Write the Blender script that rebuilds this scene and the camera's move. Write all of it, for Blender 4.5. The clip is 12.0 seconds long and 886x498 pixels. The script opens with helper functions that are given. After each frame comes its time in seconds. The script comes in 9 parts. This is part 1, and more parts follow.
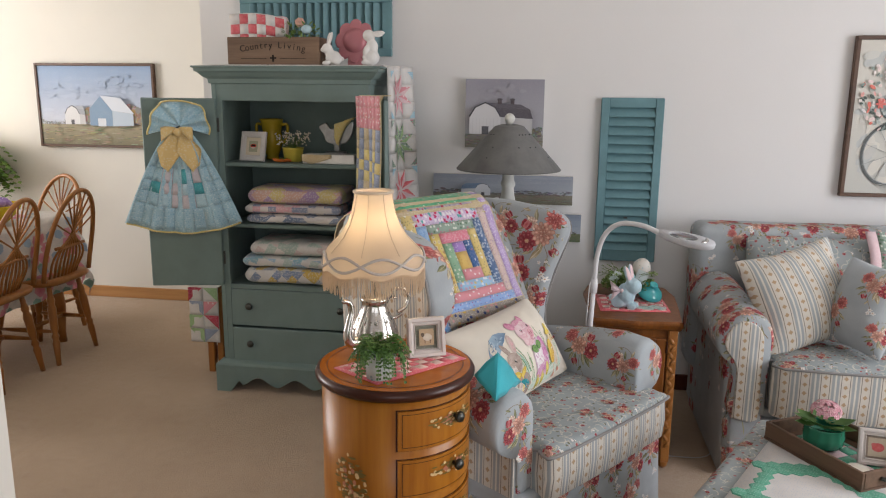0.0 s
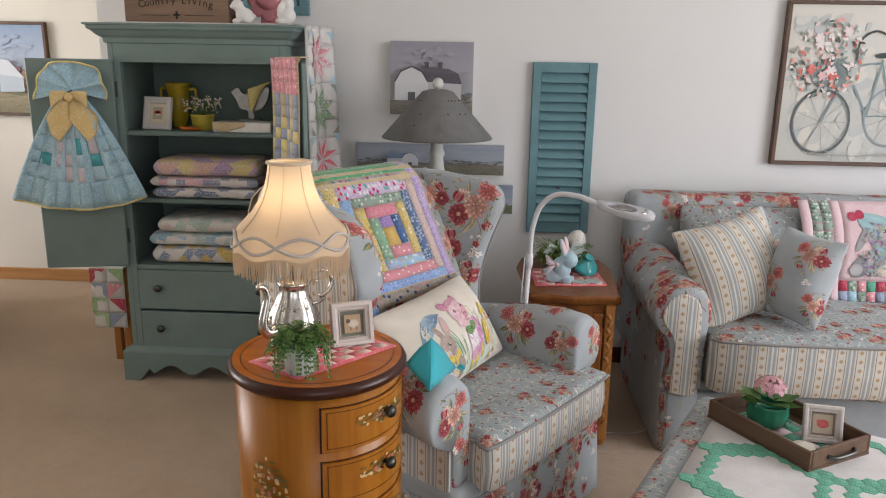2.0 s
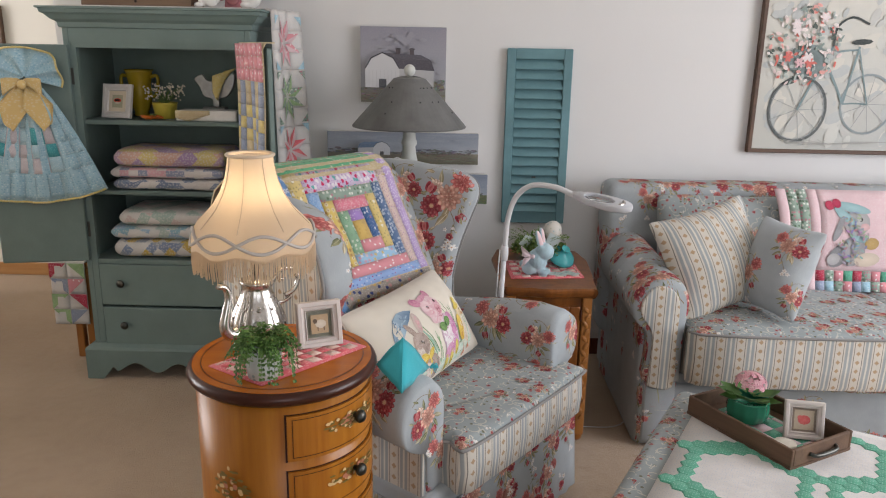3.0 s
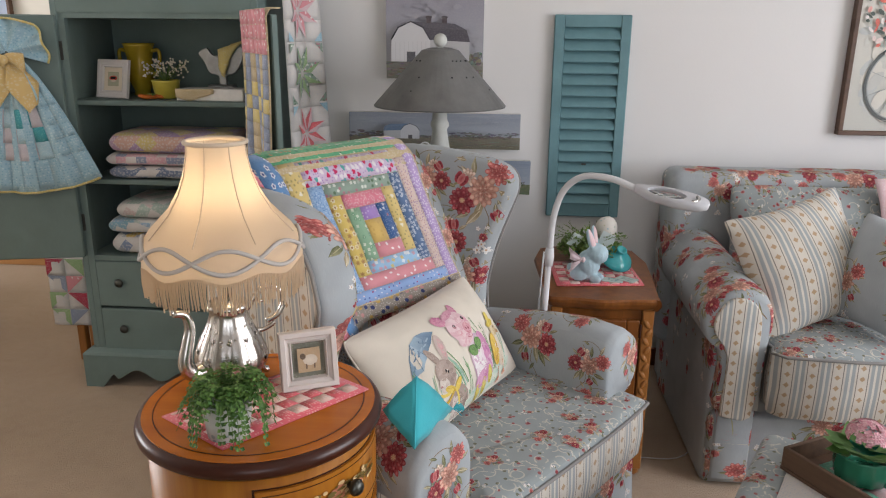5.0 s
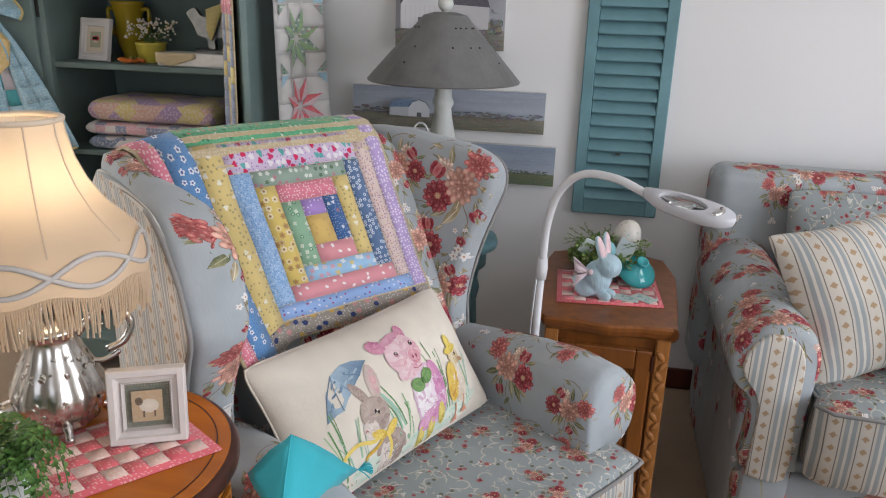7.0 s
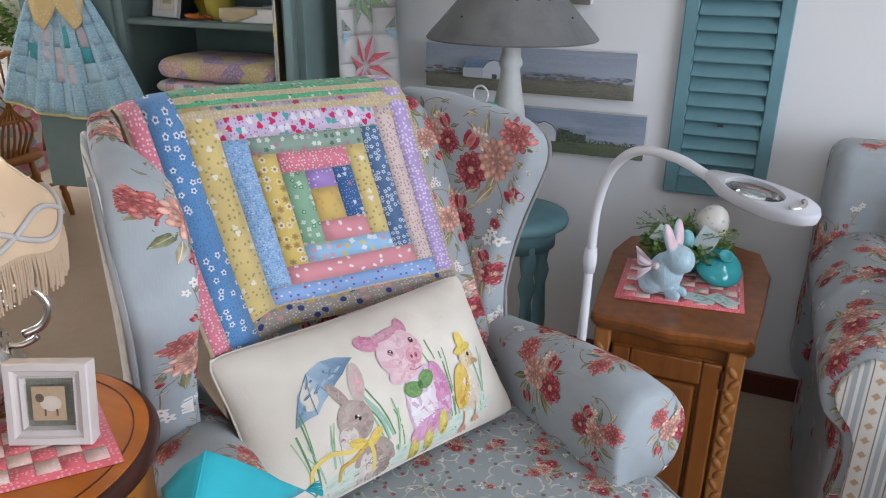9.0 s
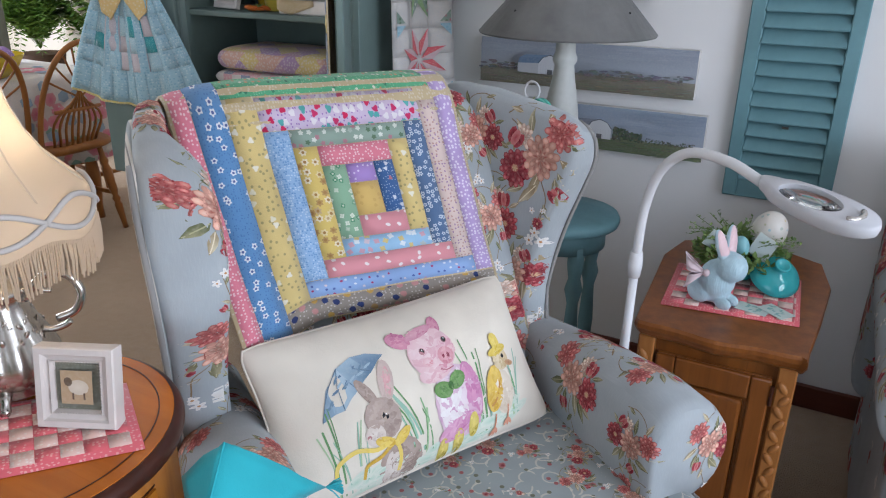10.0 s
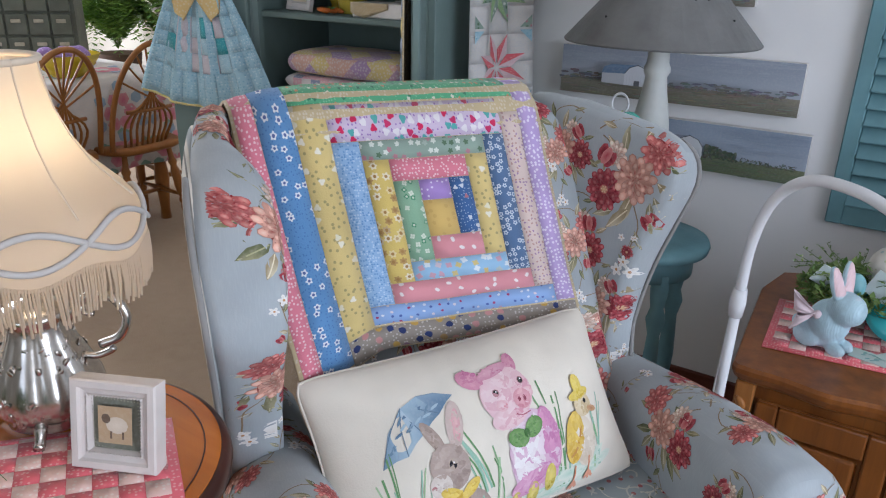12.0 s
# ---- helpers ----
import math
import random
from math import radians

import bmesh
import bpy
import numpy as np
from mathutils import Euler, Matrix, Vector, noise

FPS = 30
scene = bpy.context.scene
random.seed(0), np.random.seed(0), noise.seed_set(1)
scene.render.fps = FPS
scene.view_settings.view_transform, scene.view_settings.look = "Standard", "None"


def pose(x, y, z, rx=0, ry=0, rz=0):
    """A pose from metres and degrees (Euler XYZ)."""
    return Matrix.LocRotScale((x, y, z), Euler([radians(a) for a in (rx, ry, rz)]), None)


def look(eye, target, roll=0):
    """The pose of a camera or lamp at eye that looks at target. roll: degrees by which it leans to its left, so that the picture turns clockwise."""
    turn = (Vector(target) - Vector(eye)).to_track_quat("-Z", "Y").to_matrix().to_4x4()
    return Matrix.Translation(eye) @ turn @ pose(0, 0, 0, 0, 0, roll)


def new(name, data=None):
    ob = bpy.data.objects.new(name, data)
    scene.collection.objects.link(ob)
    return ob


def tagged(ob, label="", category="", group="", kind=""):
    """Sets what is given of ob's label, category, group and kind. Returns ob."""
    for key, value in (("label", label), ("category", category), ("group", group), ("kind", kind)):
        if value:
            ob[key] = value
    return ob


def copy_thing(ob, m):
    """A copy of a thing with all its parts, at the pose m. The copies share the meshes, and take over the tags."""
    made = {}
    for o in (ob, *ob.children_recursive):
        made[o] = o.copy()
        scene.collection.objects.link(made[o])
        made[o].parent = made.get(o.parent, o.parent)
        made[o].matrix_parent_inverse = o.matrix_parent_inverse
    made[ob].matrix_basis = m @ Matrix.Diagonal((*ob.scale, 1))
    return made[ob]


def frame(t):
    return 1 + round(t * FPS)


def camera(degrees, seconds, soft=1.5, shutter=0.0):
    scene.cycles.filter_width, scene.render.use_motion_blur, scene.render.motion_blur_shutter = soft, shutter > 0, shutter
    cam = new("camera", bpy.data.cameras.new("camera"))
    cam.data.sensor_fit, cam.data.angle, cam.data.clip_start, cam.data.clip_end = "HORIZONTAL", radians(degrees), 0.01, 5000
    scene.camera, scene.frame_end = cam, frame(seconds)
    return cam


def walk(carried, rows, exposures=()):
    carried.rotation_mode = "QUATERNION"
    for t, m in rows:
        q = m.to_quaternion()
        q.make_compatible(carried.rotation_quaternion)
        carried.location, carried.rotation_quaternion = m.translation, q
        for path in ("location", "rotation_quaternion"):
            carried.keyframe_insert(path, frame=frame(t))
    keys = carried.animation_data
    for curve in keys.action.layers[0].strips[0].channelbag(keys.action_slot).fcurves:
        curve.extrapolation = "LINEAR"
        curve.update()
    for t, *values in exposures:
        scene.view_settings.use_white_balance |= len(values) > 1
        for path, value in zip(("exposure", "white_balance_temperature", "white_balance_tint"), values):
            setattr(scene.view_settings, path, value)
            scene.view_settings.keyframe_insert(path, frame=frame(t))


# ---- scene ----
cam = camera(61.8, 12.0, soft=1.1)
PATH = [
    (0, (0.26, -0.056, 1.325), (-0.04, 1.88, 0.924), 0.6),
    (0.5, (0.256, -0.043, 1.324), (-0.026, 1.893, 0.908), 0.7),
    (1, (0.257, -0.008, 1.315), (0.013, 1.928, 0.876), 0.8),
    (1.5, (0.253, 0.045, 1.31), (0.075, 1.984, 0.853), 0.9),
    (2, (0.233, 0.113, 1.304), (0.134, 2.053, 0.827), 1.0),
    (2.5, (0.211, 0.168, 1.3), (0.176, 2.106, 0.807), 1.1),
    (2.7, (0.219, 0.174, 1.308), (0.189, 2.11, 0.807), 1.0),
    (4.3, (0.3, 0.399, 1.276), (0.199, 2.324, 0.739), 1.1),
    (4.5, (0.293, 0.448, 1.275), (0.175, 2.369, 0.732), 0.8),
    (5, (0.262, 0.564, 1.264), (0.111, 2.479, 0.705), 0.5),
    (5.5, (0.309, 0.649, 1.259), (0.138, 2.556, 0.681), 0.4),
    (6, (0.423, 0.734, 1.267), (0.147, 2.628, 0.688), 1.1),
    (6.5, (0.478, 0.805, 1.247), (0.139, 2.682, 0.644), 2.0),
    (7, (0.481, 0.923, 1.243), (0.113, 2.785, 0.614), 1.7),
    (7.2, (0.483, 0.97, 1.235), (0.09, 2.826, 0.602), 1.1),
    (9, (0.639, 1.178, 1.217), (-0.076, 2.899, 0.489), 0.7),
    (9.5, (0.657, 1.19, 1.213), (-0.138, 2.87, 0.475), 0.8),
    (10, (0.665, 1.216, 1.216), (-0.196, 2.861, 0.471), 0.9),
    (10.5, (0.646, 1.255, 1.219), (-0.265, 2.873, 0.477), 1.1),
    (11, (0.613, 1.279, 1.212), (-0.335, 2.879, 0.476), 1.5),
    (11.5, (0.592, 1.295, 1.203), (-0.387, 2.878, 0.471), 1.6),
    (12, (0.581, 1.308, 1.2), (-0.422, 2.876, 0.469), 1.4),
]
walk(cam, [(t, look(eye, target, roll)) for t, eye, target, roll in PATH],
     exposures=[(0.0, 0.11, 6500, 13), (2.5, 0.16, 6480, 13), (5.5, 0.19, 6400, 13), (9.5, 0.29, 5720, 11), (12.0, 0.21, 5620, 11)])

# ---- light ----
world = bpy.data.worlds.new("sky")
scene.world = world
world.use_nodes = True
wn = world.node_tree.nodes
sky = wn.new("ShaderNodeTexSky")
sky.sky_type, sky.sun_disc = "NISHITA", False
sky.sun_elevation, sky.sun_rotation = radians(38), radians(60)
wn["Background"].inputs["Strength"].default_value = 0.12
world.node_tree.links.new(sky.outputs[0], wn["Background"].inputs["Color"])


def area(name, x, y, z, rx, ry, rz, w, h, watts, col):
    d = bpy.data.lights.new(name, "AREA")
    d.shape, d.size, d.size_y, d.energy, d.color = "RECTANGLE", w, h, watts, col
    o = new(name, d)
    o.matrix_world = pose(x, y, z, rx, ry, rz)
    return o


# daylight in the window openings: living room, behind the camera, dining side
area("window_light_east", 3.36, 1.15, 1.30, 0, 90, 0, 1.5, 2.2, 76, (0.95, 0.965, 1.0))
area("window_light_south", 0.9, -2.14, 1.35, 90, 0, 0, 1.8, 1.5, 18, (0.95, 0.965, 1.0))
area("window_light_dining", -4.5, 2.6, 1.35, 0, -90, 0, 1.3, 1.6, 74, (1.0, 0.97, 0.95))


def bulb(name, x, y, z, watts, col, r=0.03):
    d = bpy.data.lights.new(name, "POINT")
    d.energy, d.color, d.shadow_soft_size = watts, col, r
    o = new(name, d)
    o.location = (x, y, z)


bulb("table_lamp_bulb", -0.180, 1.676, 1.01, 0.43, (1.0, 0.76, 0.50))
bulb("dining_lamp_bulb", -3.85, 4.0, 1.25, 4.8, (1.0, 0.72, 0.38), 0.06)


# ---- materials ----
class N:
    """A node material and the nodes that it is made of."""

    def __init__(self, name, rough=0.8, metal=0.0, spec=0.3):
        self.m = bpy.data.materials.new(name)
        self.m.use_nodes = True
        self.t = self.m.node_tree
        self.b = self.t.nodes["Principled BSDF"]
        self.b.inputs["Roughness"].default_value = rough
        self.b.inputs["Metallic"].default_value = metal
        self.b.inputs["Specular IOR Level"].default_value = spec

    def n(self, kind, **kw):
        node = self.t.nodes.new("ShaderNode" + kind)
        for k, v in kw.items():
            if k in node.inputs:
                node.inputs[k].default_value = v
        return node

    def link(self, a, b):
        self.t.links.new(a, b)

    def put(self, sock, v):
        if isinstance(v, bpy.types.NodeSocket):
            self.link(v, sock)
        else:
            sock.default_value = (*v, 1.0) if isinstance(v, tuple) and len(v) == 3 else v

    def math(self, op, a, b=0.0, clamp=False):
        x = self.t.nodes.new("ShaderNodeMath")
        x.operation, x.use_clamp = op, clamp
        self.put(x.inputs[0], a), self.put(x.inputs[1], b)
        return x.outputs[0]

    def step(self, v, lo, hi):
        x = self.t.nodes.new("ShaderNodeMapRange")
        x.clamp = True
        self.put(x.inputs[0], v), self.put(x.inputs[1], lo), self.put(x.inputs[2], hi)
        return x.outputs[0]

    def mix(self, f, a, b):
        x = self.t.nodes.new("ShaderNodeMix")
        x.data_type = "RGBA"
        self.put(x.inputs[0], f), self.put(x.inputs[6], a), self.put(x.inputs[7], b)
        return x.outputs[2]

    def noise(self, vec, scale, detail=3.0, rough=0.6):
        x = self.n("TexNoise", Scale=scale, Detail=detail, Roughness=rough)
        self.link(vec, x.inputs["Vector"])
        return x.outputs[0]

    def voro(self, vec, scale, feature="F1", rnd=1.0, dim="2D"):
        x = self.t.nodes.new("ShaderNodeTexVoronoi")
        x.voronoi_dimensions, x.feature = dim, feature
        x.inputs["Scale"].default_value, x.inputs["Randomness"].default_value = scale, rnd
        self.link(vec, x.inputs["Vector"])
        return x

    def uv(self, sx=1.0, sy=1.0, rot=0.0):
        c = self.n("TexCoord")
        mp = self.n("Mapping")
        mp.inputs["Scale"].default_value = (sx, sy, 1)
        mp.inputs["Rotation"].default_value = (0, 0, radians(rot))
        self.link(c.outputs["UV"], mp.inputs["Vector"])
        return mp.outputs[0]

    def obj(self, sx=1.0, sy=1.0, sz=1.0):
        c = self.n("TexCoord")
        mp = self.n("Mapping")
        mp.inputs["Scale"].default_value = (sx, sy, sz)
        self.link(c.outputs["Object"], mp.inputs["Vector"])
        return mp.outputs[0]

    def rnd(self):
        return self.n("ObjectInfo").outputs["Random"]

    def bump(self, h, strength=0.3, dist=0.002):
        x = self.n("Bump", Strength=strength, Distance=dist)
        self.link(h, x.inputs["Height"])
        self.link(x.outputs[0], self.b.inputs["Normal"])

    def col(self, v):
        self.put(self.b.inputs["Base Color"], v)
        return self


def cloth(k, c, vec, amount=0.25):
    """Finish a fabric: soft large variation, a fine weave and its relief."""
    soft = k.noise(vec, 9, 2)
    fine = k.noise(vec, 420, 2)
    dark = k.mix(k.step(soft, 0.3, 0.75), (0.86, 0.86, 0.86), (1.05, 1.05, 1.05))
    x = k.t.nodes.new("ShaderNodeMix")
    x.data_type, x.blend_type = "RGBA", "MULTIPLY"
    x.inputs[0].default_value = 1.0
    k.put(x.inputs[6], c), k.link(dark, x.inputs[7])
    k.col(x.outputs[2])
    k.bump(k.math("ADD", k.math("MULTIPLY", fine, 0.35), k.noise(vec, 38, 2)), amount, 0.004)
    k.b.inputs["Sheen Weight"].default_value = 0.15
    return k.m


def plain_cloth(name, c):
    k = N(name, 0.9)
    return cloth(k, c, k.obj())


def floral(name, base):
    """The plain grey-blue ground of the chintz; its roses are printed on as shapes."""
    k = N(name, 0.88)
    v = k.uv()
    thread = k.noise(k.uv(500, 60), 1.0, 1)
    c = k.mix(k.math("MULTIPLY", k.step(thread, 0.45, 0.7), 0.25), base, tuple(x * 1.18 for x in base))
    return cloth(k, c, v, 0.16)


def scroll_floral(name, base):
    """Small roses in rows, with pale scrolls between."""
    k = N(name, 0.88)
    v = k.uv()
    fl = k.voro(v, 19.0, rnd=0.55)
    d = fl.outputs["Distance"]
    nz = k.noise(v, 70, 3)
    dd = k.math("ADD", d, k.math("MULTIPLY", k.math("SUBTRACT", nz, 0.5), 0.25))
    band = k.math("ABSOLUTE", k.math("SUBTRACT", dd, 0.52))
    curl = k.voro(v, 27, rnd=0.9)
    cd = k.math("ADD", curl.outputs["Distance"], k.math("MULTIPLY", k.math("SUBTRACT", k.noise(v, 45, 1), 0.5), 0.22))
    arc = k.math("MULTIPLY", k.step(k.math("ABSOLUTE", k.math("SUBTRACT", cd, 0.36)), 0.05, 0.03), k.step(k.noise(v, 30, 0), 0.47, 0.50))
    c = k.mix(arc, base, (0.50, 0.48, 0.42))
    leaf = k.voro(v, 48, rnd=1.0)
    ls = k.n("SeparateColor")
    k.link(leaf.outputs["Color"], ls.inputs[0])
    c = k.mix(k.math("MULTIPLY", k.step(leaf.outputs["Distance"], 0.20, 0.16), k.step(ls.outputs[0], 0.55, 0.57)), c, k.mix(k.step(ls.outputs[1], 0.5, 0.52), (0.15, 0.15, 0.10), (0.33, 0.10, 0.10)))
    c = k.mix(k.math("MULTIPLY", k.step(band, 0.03, 0.015), k.step(k.noise(v, 40, 1), 0.5, 0.53)), c, (0.56, 0.53, 0.46))
    fs = k.n("SeparateColor")
    k.link(fl.outputs["Color"], fs.inputs[0])
    c = k.mix(k.math("MULTIPLY", k.step(dd, 0.13, 0.09), k.step(fs.outputs[0], 0.60, 0.62)), c, k.mix(k.step(dd, 0.02, 0.1), (0.20, 0.02, 0.03), (0.42, 0.16, 0.15)))
    return cloth(k, c, v, 0.2)


def stripes(name, tone=(1, 1, 1)):
    """Cream and grey-blue ticking with thin brown lines and rows of small motifs."""
    k = N(name, 0.9)
    v = k.uv()
    sp = k.n("SeparateXYZ")
    k.link(v, sp.inputs[0])
    per = 0.062
    f = k.math("FRACT", k.math("ADD", k.math("DIVIDE", sp.outputs[0], per), 20.0))
    cr, gr, ln = (0.62, 0.575, 0.50), (0.35, 0.375, 0.375), (0.20, 0.185, 0.16)
    c = k.mix(k.step(k.math("ABSOLUTE", k.math("SUBTRACT", f, 0.78)), 0.20, 0.17), cr, gr)
    c = k.mix(k.step(k.math("ABSOLUTE", k.math("SUBTRACT", f, 0.78)), 0.050, 0.040), c, (0.66, 0.62, 0.55))
    for e in (0.06, 0.50):
        c = k.mix(k.step(k.math("ABSOLUTE", k.math("SUBTRACT", f, e)), 0.022, 0.014), c, ln)
    g = k.math("FRACT", k.math("ADD", k.math("DIVIDE", sp.outputs[1], 0.030), 20.0))
    dx = k.math("MULTIPLY", k.math("SUBTRACT", f, 0.28), 2.07)
    dy = k.math("SUBTRACT", g, 0.5)
    r = k.math("ADD", k.math("ABSOLUTE", dx), k.math("ABSOLUTE", dy))
    nz = k.noise(v, 300, 1)
    r = k.math("ADD", r, k.math("MULTIPLY", k.math("SUBTRACT", nz, 0.5), 0.2))
    c = k.mix(k.step(r, 0.30, 0.22), c, (0.44, 0.30, 0.18))
    return cloth(k, c, v, 0.2)


def printed(name, base, spots, scale=70.0, size=0.34, centre=None, share=0.35, petals=0, dots=None):
    """A small cotton print: scattered blossoms in one or two colours, and a finer sprinkle between them."""
    k = N(name, 0.9)
    v = k.uv()
    c = base
    if dots:
        e = k.voro(v, dots[1], rnd=0.9)
        es = k.n("SeparateColor")
        k.link(e.outputs["Color"], es.inputs[0])
        c = k.mix(k.math("MULTIPLY", k.step(e.outputs["Distance"], 0.24, 0.16), k.step(es.outputs[0], 0.3, 0.32)), base, dots[0])
    a = k.voro(v, scale, rnd=0.75)
    s = k.n("SeparateColor")
    k.link(a.outputs["Color"], s.inputs[0])
    d = k.math("ADD", a.outputs["Distance"], k.math("MULTIPLY", k.math("SUBTRACT", k.noise(v, scale * 3, 1), 0.5), 0.12 if petals else 0.22))
    lim = size
    if petals:
        off = k.t.nodes.new("ShaderNodeVectorMath")
        off.operation = "SUBTRACT"
        k.link(v, off.inputs[0]), k.link(a.outputs["Position"], off.inputs[1])
        xy = k.n("SeparateXYZ")
        k.link(off.outputs[0], xy.inputs[0])
        ang = k.math("ADD", k.math("ARCTAN2", xy.outputs[1], xy.outputs[0]), k.math("MULTIPLY", s.outputs[2], 6.0))
        lim = k.math("MULTIPLY", k.math("ADD", k.math("MULTIPLY", k.math("COSINE", k.math("MULTIPLY", ang, float(petals))), 0.15), 0.87), size)
    c2 = spots[0]
    for i, q in enumerate(spots[1:]):
        e = (i + 1) / len(spots)
        c2 = k.mix(k.step(s.outputs[1], e, e + 0.02), c2, q)
    edge = k.step(k.math("SUBTRACT", lim, d), 0.0, 0.07)
    on = k.math("MULTIPLY", edge, k.step(s.outputs[0], share, share + 0.02))
    c = k.mix(on, c, c2)
    if centre:
        c = k.mix(k.math("MULTIPLY", on, k.step(d, size * 0.42, size * 0.30)), c, centre)
    return cloth(k, c, v, 0.42)


def patchwork(name, cols, size=0.05, rot=0.0):
    """Pieced squares in a few prints, with a fine quilting relief."""
    k = N(name, 0.9)
    v = k.uv(1 / size, 1 / size, rot)
    fl = k.t.nodes.new("ShaderNodeVectorMath")
    fl.operation = "FLOOR"
    k.link(v, fl.inputs[0])
    wn_ = k.t.nodes.new("ShaderNodeTexWhiteNoise")
    wn_.noise_dimensions = "2D"
    k.link(fl.outputs[0], wn_.inputs["Vector"])
    c = cols[0]
    for i, q in enumerate(cols[1:]):
        e = (i + 1) / len(cols)
        c = k.mix(k.step(wn_.outputs[0], e, e + 0.001), c, q)
    u = k.uv()
    a = k.voro(u, 95, rnd=0.8)
    c = k.mix(k.math("MULTIPLY", k.step(a.outputs["Distance"], 0.34, 0.26), 0.45), c, (0.62, 0.60, 0.58))
    return cloth(k, c, u, 0.45)


def paint(name, c, rough=0.45, wear=0.06, bump=0.08):
    """Brushed paint with faint unevenness."""
    k = N(name, rough, 0, 0.4)
    v = k.obj()
    n1 = k.noise(v, 6, 4)
    n2 = k.noise(k.obj(30, 30, 4), 8, 3)
    lo = tuple(max(0, x * (1 - wear * 2)) for x in c)
    hi = tuple(min(1, x * (1 + wear)) for x in c)
    k.col(k.mix(k.step(n1, 0.3, 0.7), lo, hi))
    k.put(k.b.inputs["Roughness"], k.step(n2, -1.0, 1.6))
    k.b.inputs["Roughness"].default_value = rough
    k.bump(n2, bump, 0.001)
    return k.m


def wood(name, light, dark, rough=0.32, axis=2, scale=1.0):
    k = N(name, rough, 0, 0.35)
    st = [26, 26, 26]
    st[axis] = 1.6
    v = k.obj(*[q * scale for q in st])
    g = k.noise(v, 1.0, 5, 0.65)
    pore = k.noise(k.obj(*[q * scale * 7 for q in st]), 1.0, 2)
    big = k.noise(k.obj(2.5, 2.5, 2.5), 1.0, 2)
    f = k.math("ADD", k.math("MULTIPLY", k.step(g, 0.32, 0.68), 0.75), k.math("MULTIPLY", k.step(big, 0.35, 0.7), 0.25))
    c = k.mix(f, dark, light)
    k.col(k.mix(k.math("MULTIPLY", k.step(pore, 0.62, 0.72), 0.35), c, dark))
    k.bump(pore, 0.06, 0.001)
    return k.m


def metal(name, c, rough):
    k = N(name, rough, 1.0)
    n = k.noise(k.obj(), 40, 3)
    k.col(k.mix(k.step(n, 0.35, 0.7), tuple(x * 0.8 for x in c), c))
    k.put(k.b.inputs["Roughness"], k.math("ADD", k.math("MULTIPLY", n, 0.12), rough - 0.06))
    return k.m


def glazed(name, c, rough=0.15, speck=None):
    k = N(name, rough, 0, 0.5)
    n = k.noise(k.obj(), 30, 3)
    col = k.mix(k.step(n, 0.3, 0.7), tuple(x * 0.88 for x in c), c)
    if speck:
        vv = k.voro(k.obj(), 95, dim="3D")
        s = k.n("SeparateColor")
        k.link(vv.outputs["Color"], s.inputs[0])
        col = k.mix(k.math("MULTIPLY", k.step(vv.outputs["Distance"], 0.36, 0.28), k.step(s.outputs[0], 0.7, 0.72)), col, k.mix(s.outputs[1], speck[0], speck[1]))
    k.col(col)
    return k.m


def leafy(name, a, b):
    k = N(name, 0.5, 0, 0.4)
    g = k.n("NewGeometry")
    k.col(k.mix(g.outputs["Random Per Island"], a, b))
    k.b.inputs["Subsurface Weight"].default_value = 0.0
    return k.m


def wall_paint(name, c):
    k = N(name, 0.85, 0, 0.2)
    v = k.obj()
    k.col(k.mix(k.step(k.noise(v, 1.3, 3), 0.3, 0.7), tuple(x * 0.96 for x in c), c))
    k.bump(k.noise(v, 130, 3), 0.12, 0.002)
    return k.m


def carpet_mat():
    k = N("beige carpet", 0.97, 0, 0.05)
    v = k.obj()
    big = k.noise(v, 2.2, 4)
    mid = k.noise(v, 26, 3)
    fine = k.noise(v, 260, 2)
    c = k.mix(k.step(big, 0.3, 0.7), (0.41, 0.295, 0.195), (0.49, 0.365, 0.25))
    c = k.mix(k.math("MULTIPLY", k.step(mid, 0.45, 0.7), 0.35), c, (0.34, 0.24, 0.155))
    c = k.mix(k.math("MULTIPLY", k.step(fine, 0.5, 0.7), 0.5), c, (0.56, 0.435, 0.31))
    k.col(c)
    k.bump(k.math("ADD", fine, mid), 0.8, 0.006)
    k.b.inputs["Sheen Weight"].default_value = 0.3
    return k.m


WALL = wall_paint("warm white wall paint", (0.71, 0.70, 0.69))
WALL2 = wall_paint("cream wall paint", (0.70, 0.68, 0.62))
CEIL = wall_paint("white ceiling paint", (0.80, 0.79, 0.77))
CARPET = carpet_mat()
OAKTRIM = wood("oak trim", (0.50, 0.27, 0.11), (0.36, 0.17, 0.06), 0.4, 0)
REDTRIM = wood("dark cherry trim", (0.13, 0.035, 0.02), (0.07, 0.018, 0.012), 0.4, 0)
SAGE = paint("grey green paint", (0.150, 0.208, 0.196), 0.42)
# SAGE with its colour darkened by about a fifth, for the armoire's inner shelves
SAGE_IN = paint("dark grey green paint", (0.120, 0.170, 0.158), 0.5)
TEAL = paint("weathered teal paint", (0.135, 0.262, 0.290), 0.5, 0.12, 0.2)
DARKMETAL = metal("dark pewter", (0.10, 0.10, 0.09), 0.4)
HONEY = wood("honey varnished wood", (0.44, 0.175, 0.018), (0.27, 0.086, 0.008), 0.32, 2)
HONEYTOP = wood("red brown varnished wood", (0.50, 0.155, 0.014), (0.37, 0.10, 0.009), 0.24, 0)
EDGEDARK = wood("dark varnished edge", (0.060, 0.014, 0.006), (0.030, 0.008, 0.004), 0.3, 0)
OAK = wood("golden oak", (0.37, 0.155, 0.04), (0.24, 0.088, 0.020), 0.35, 2)
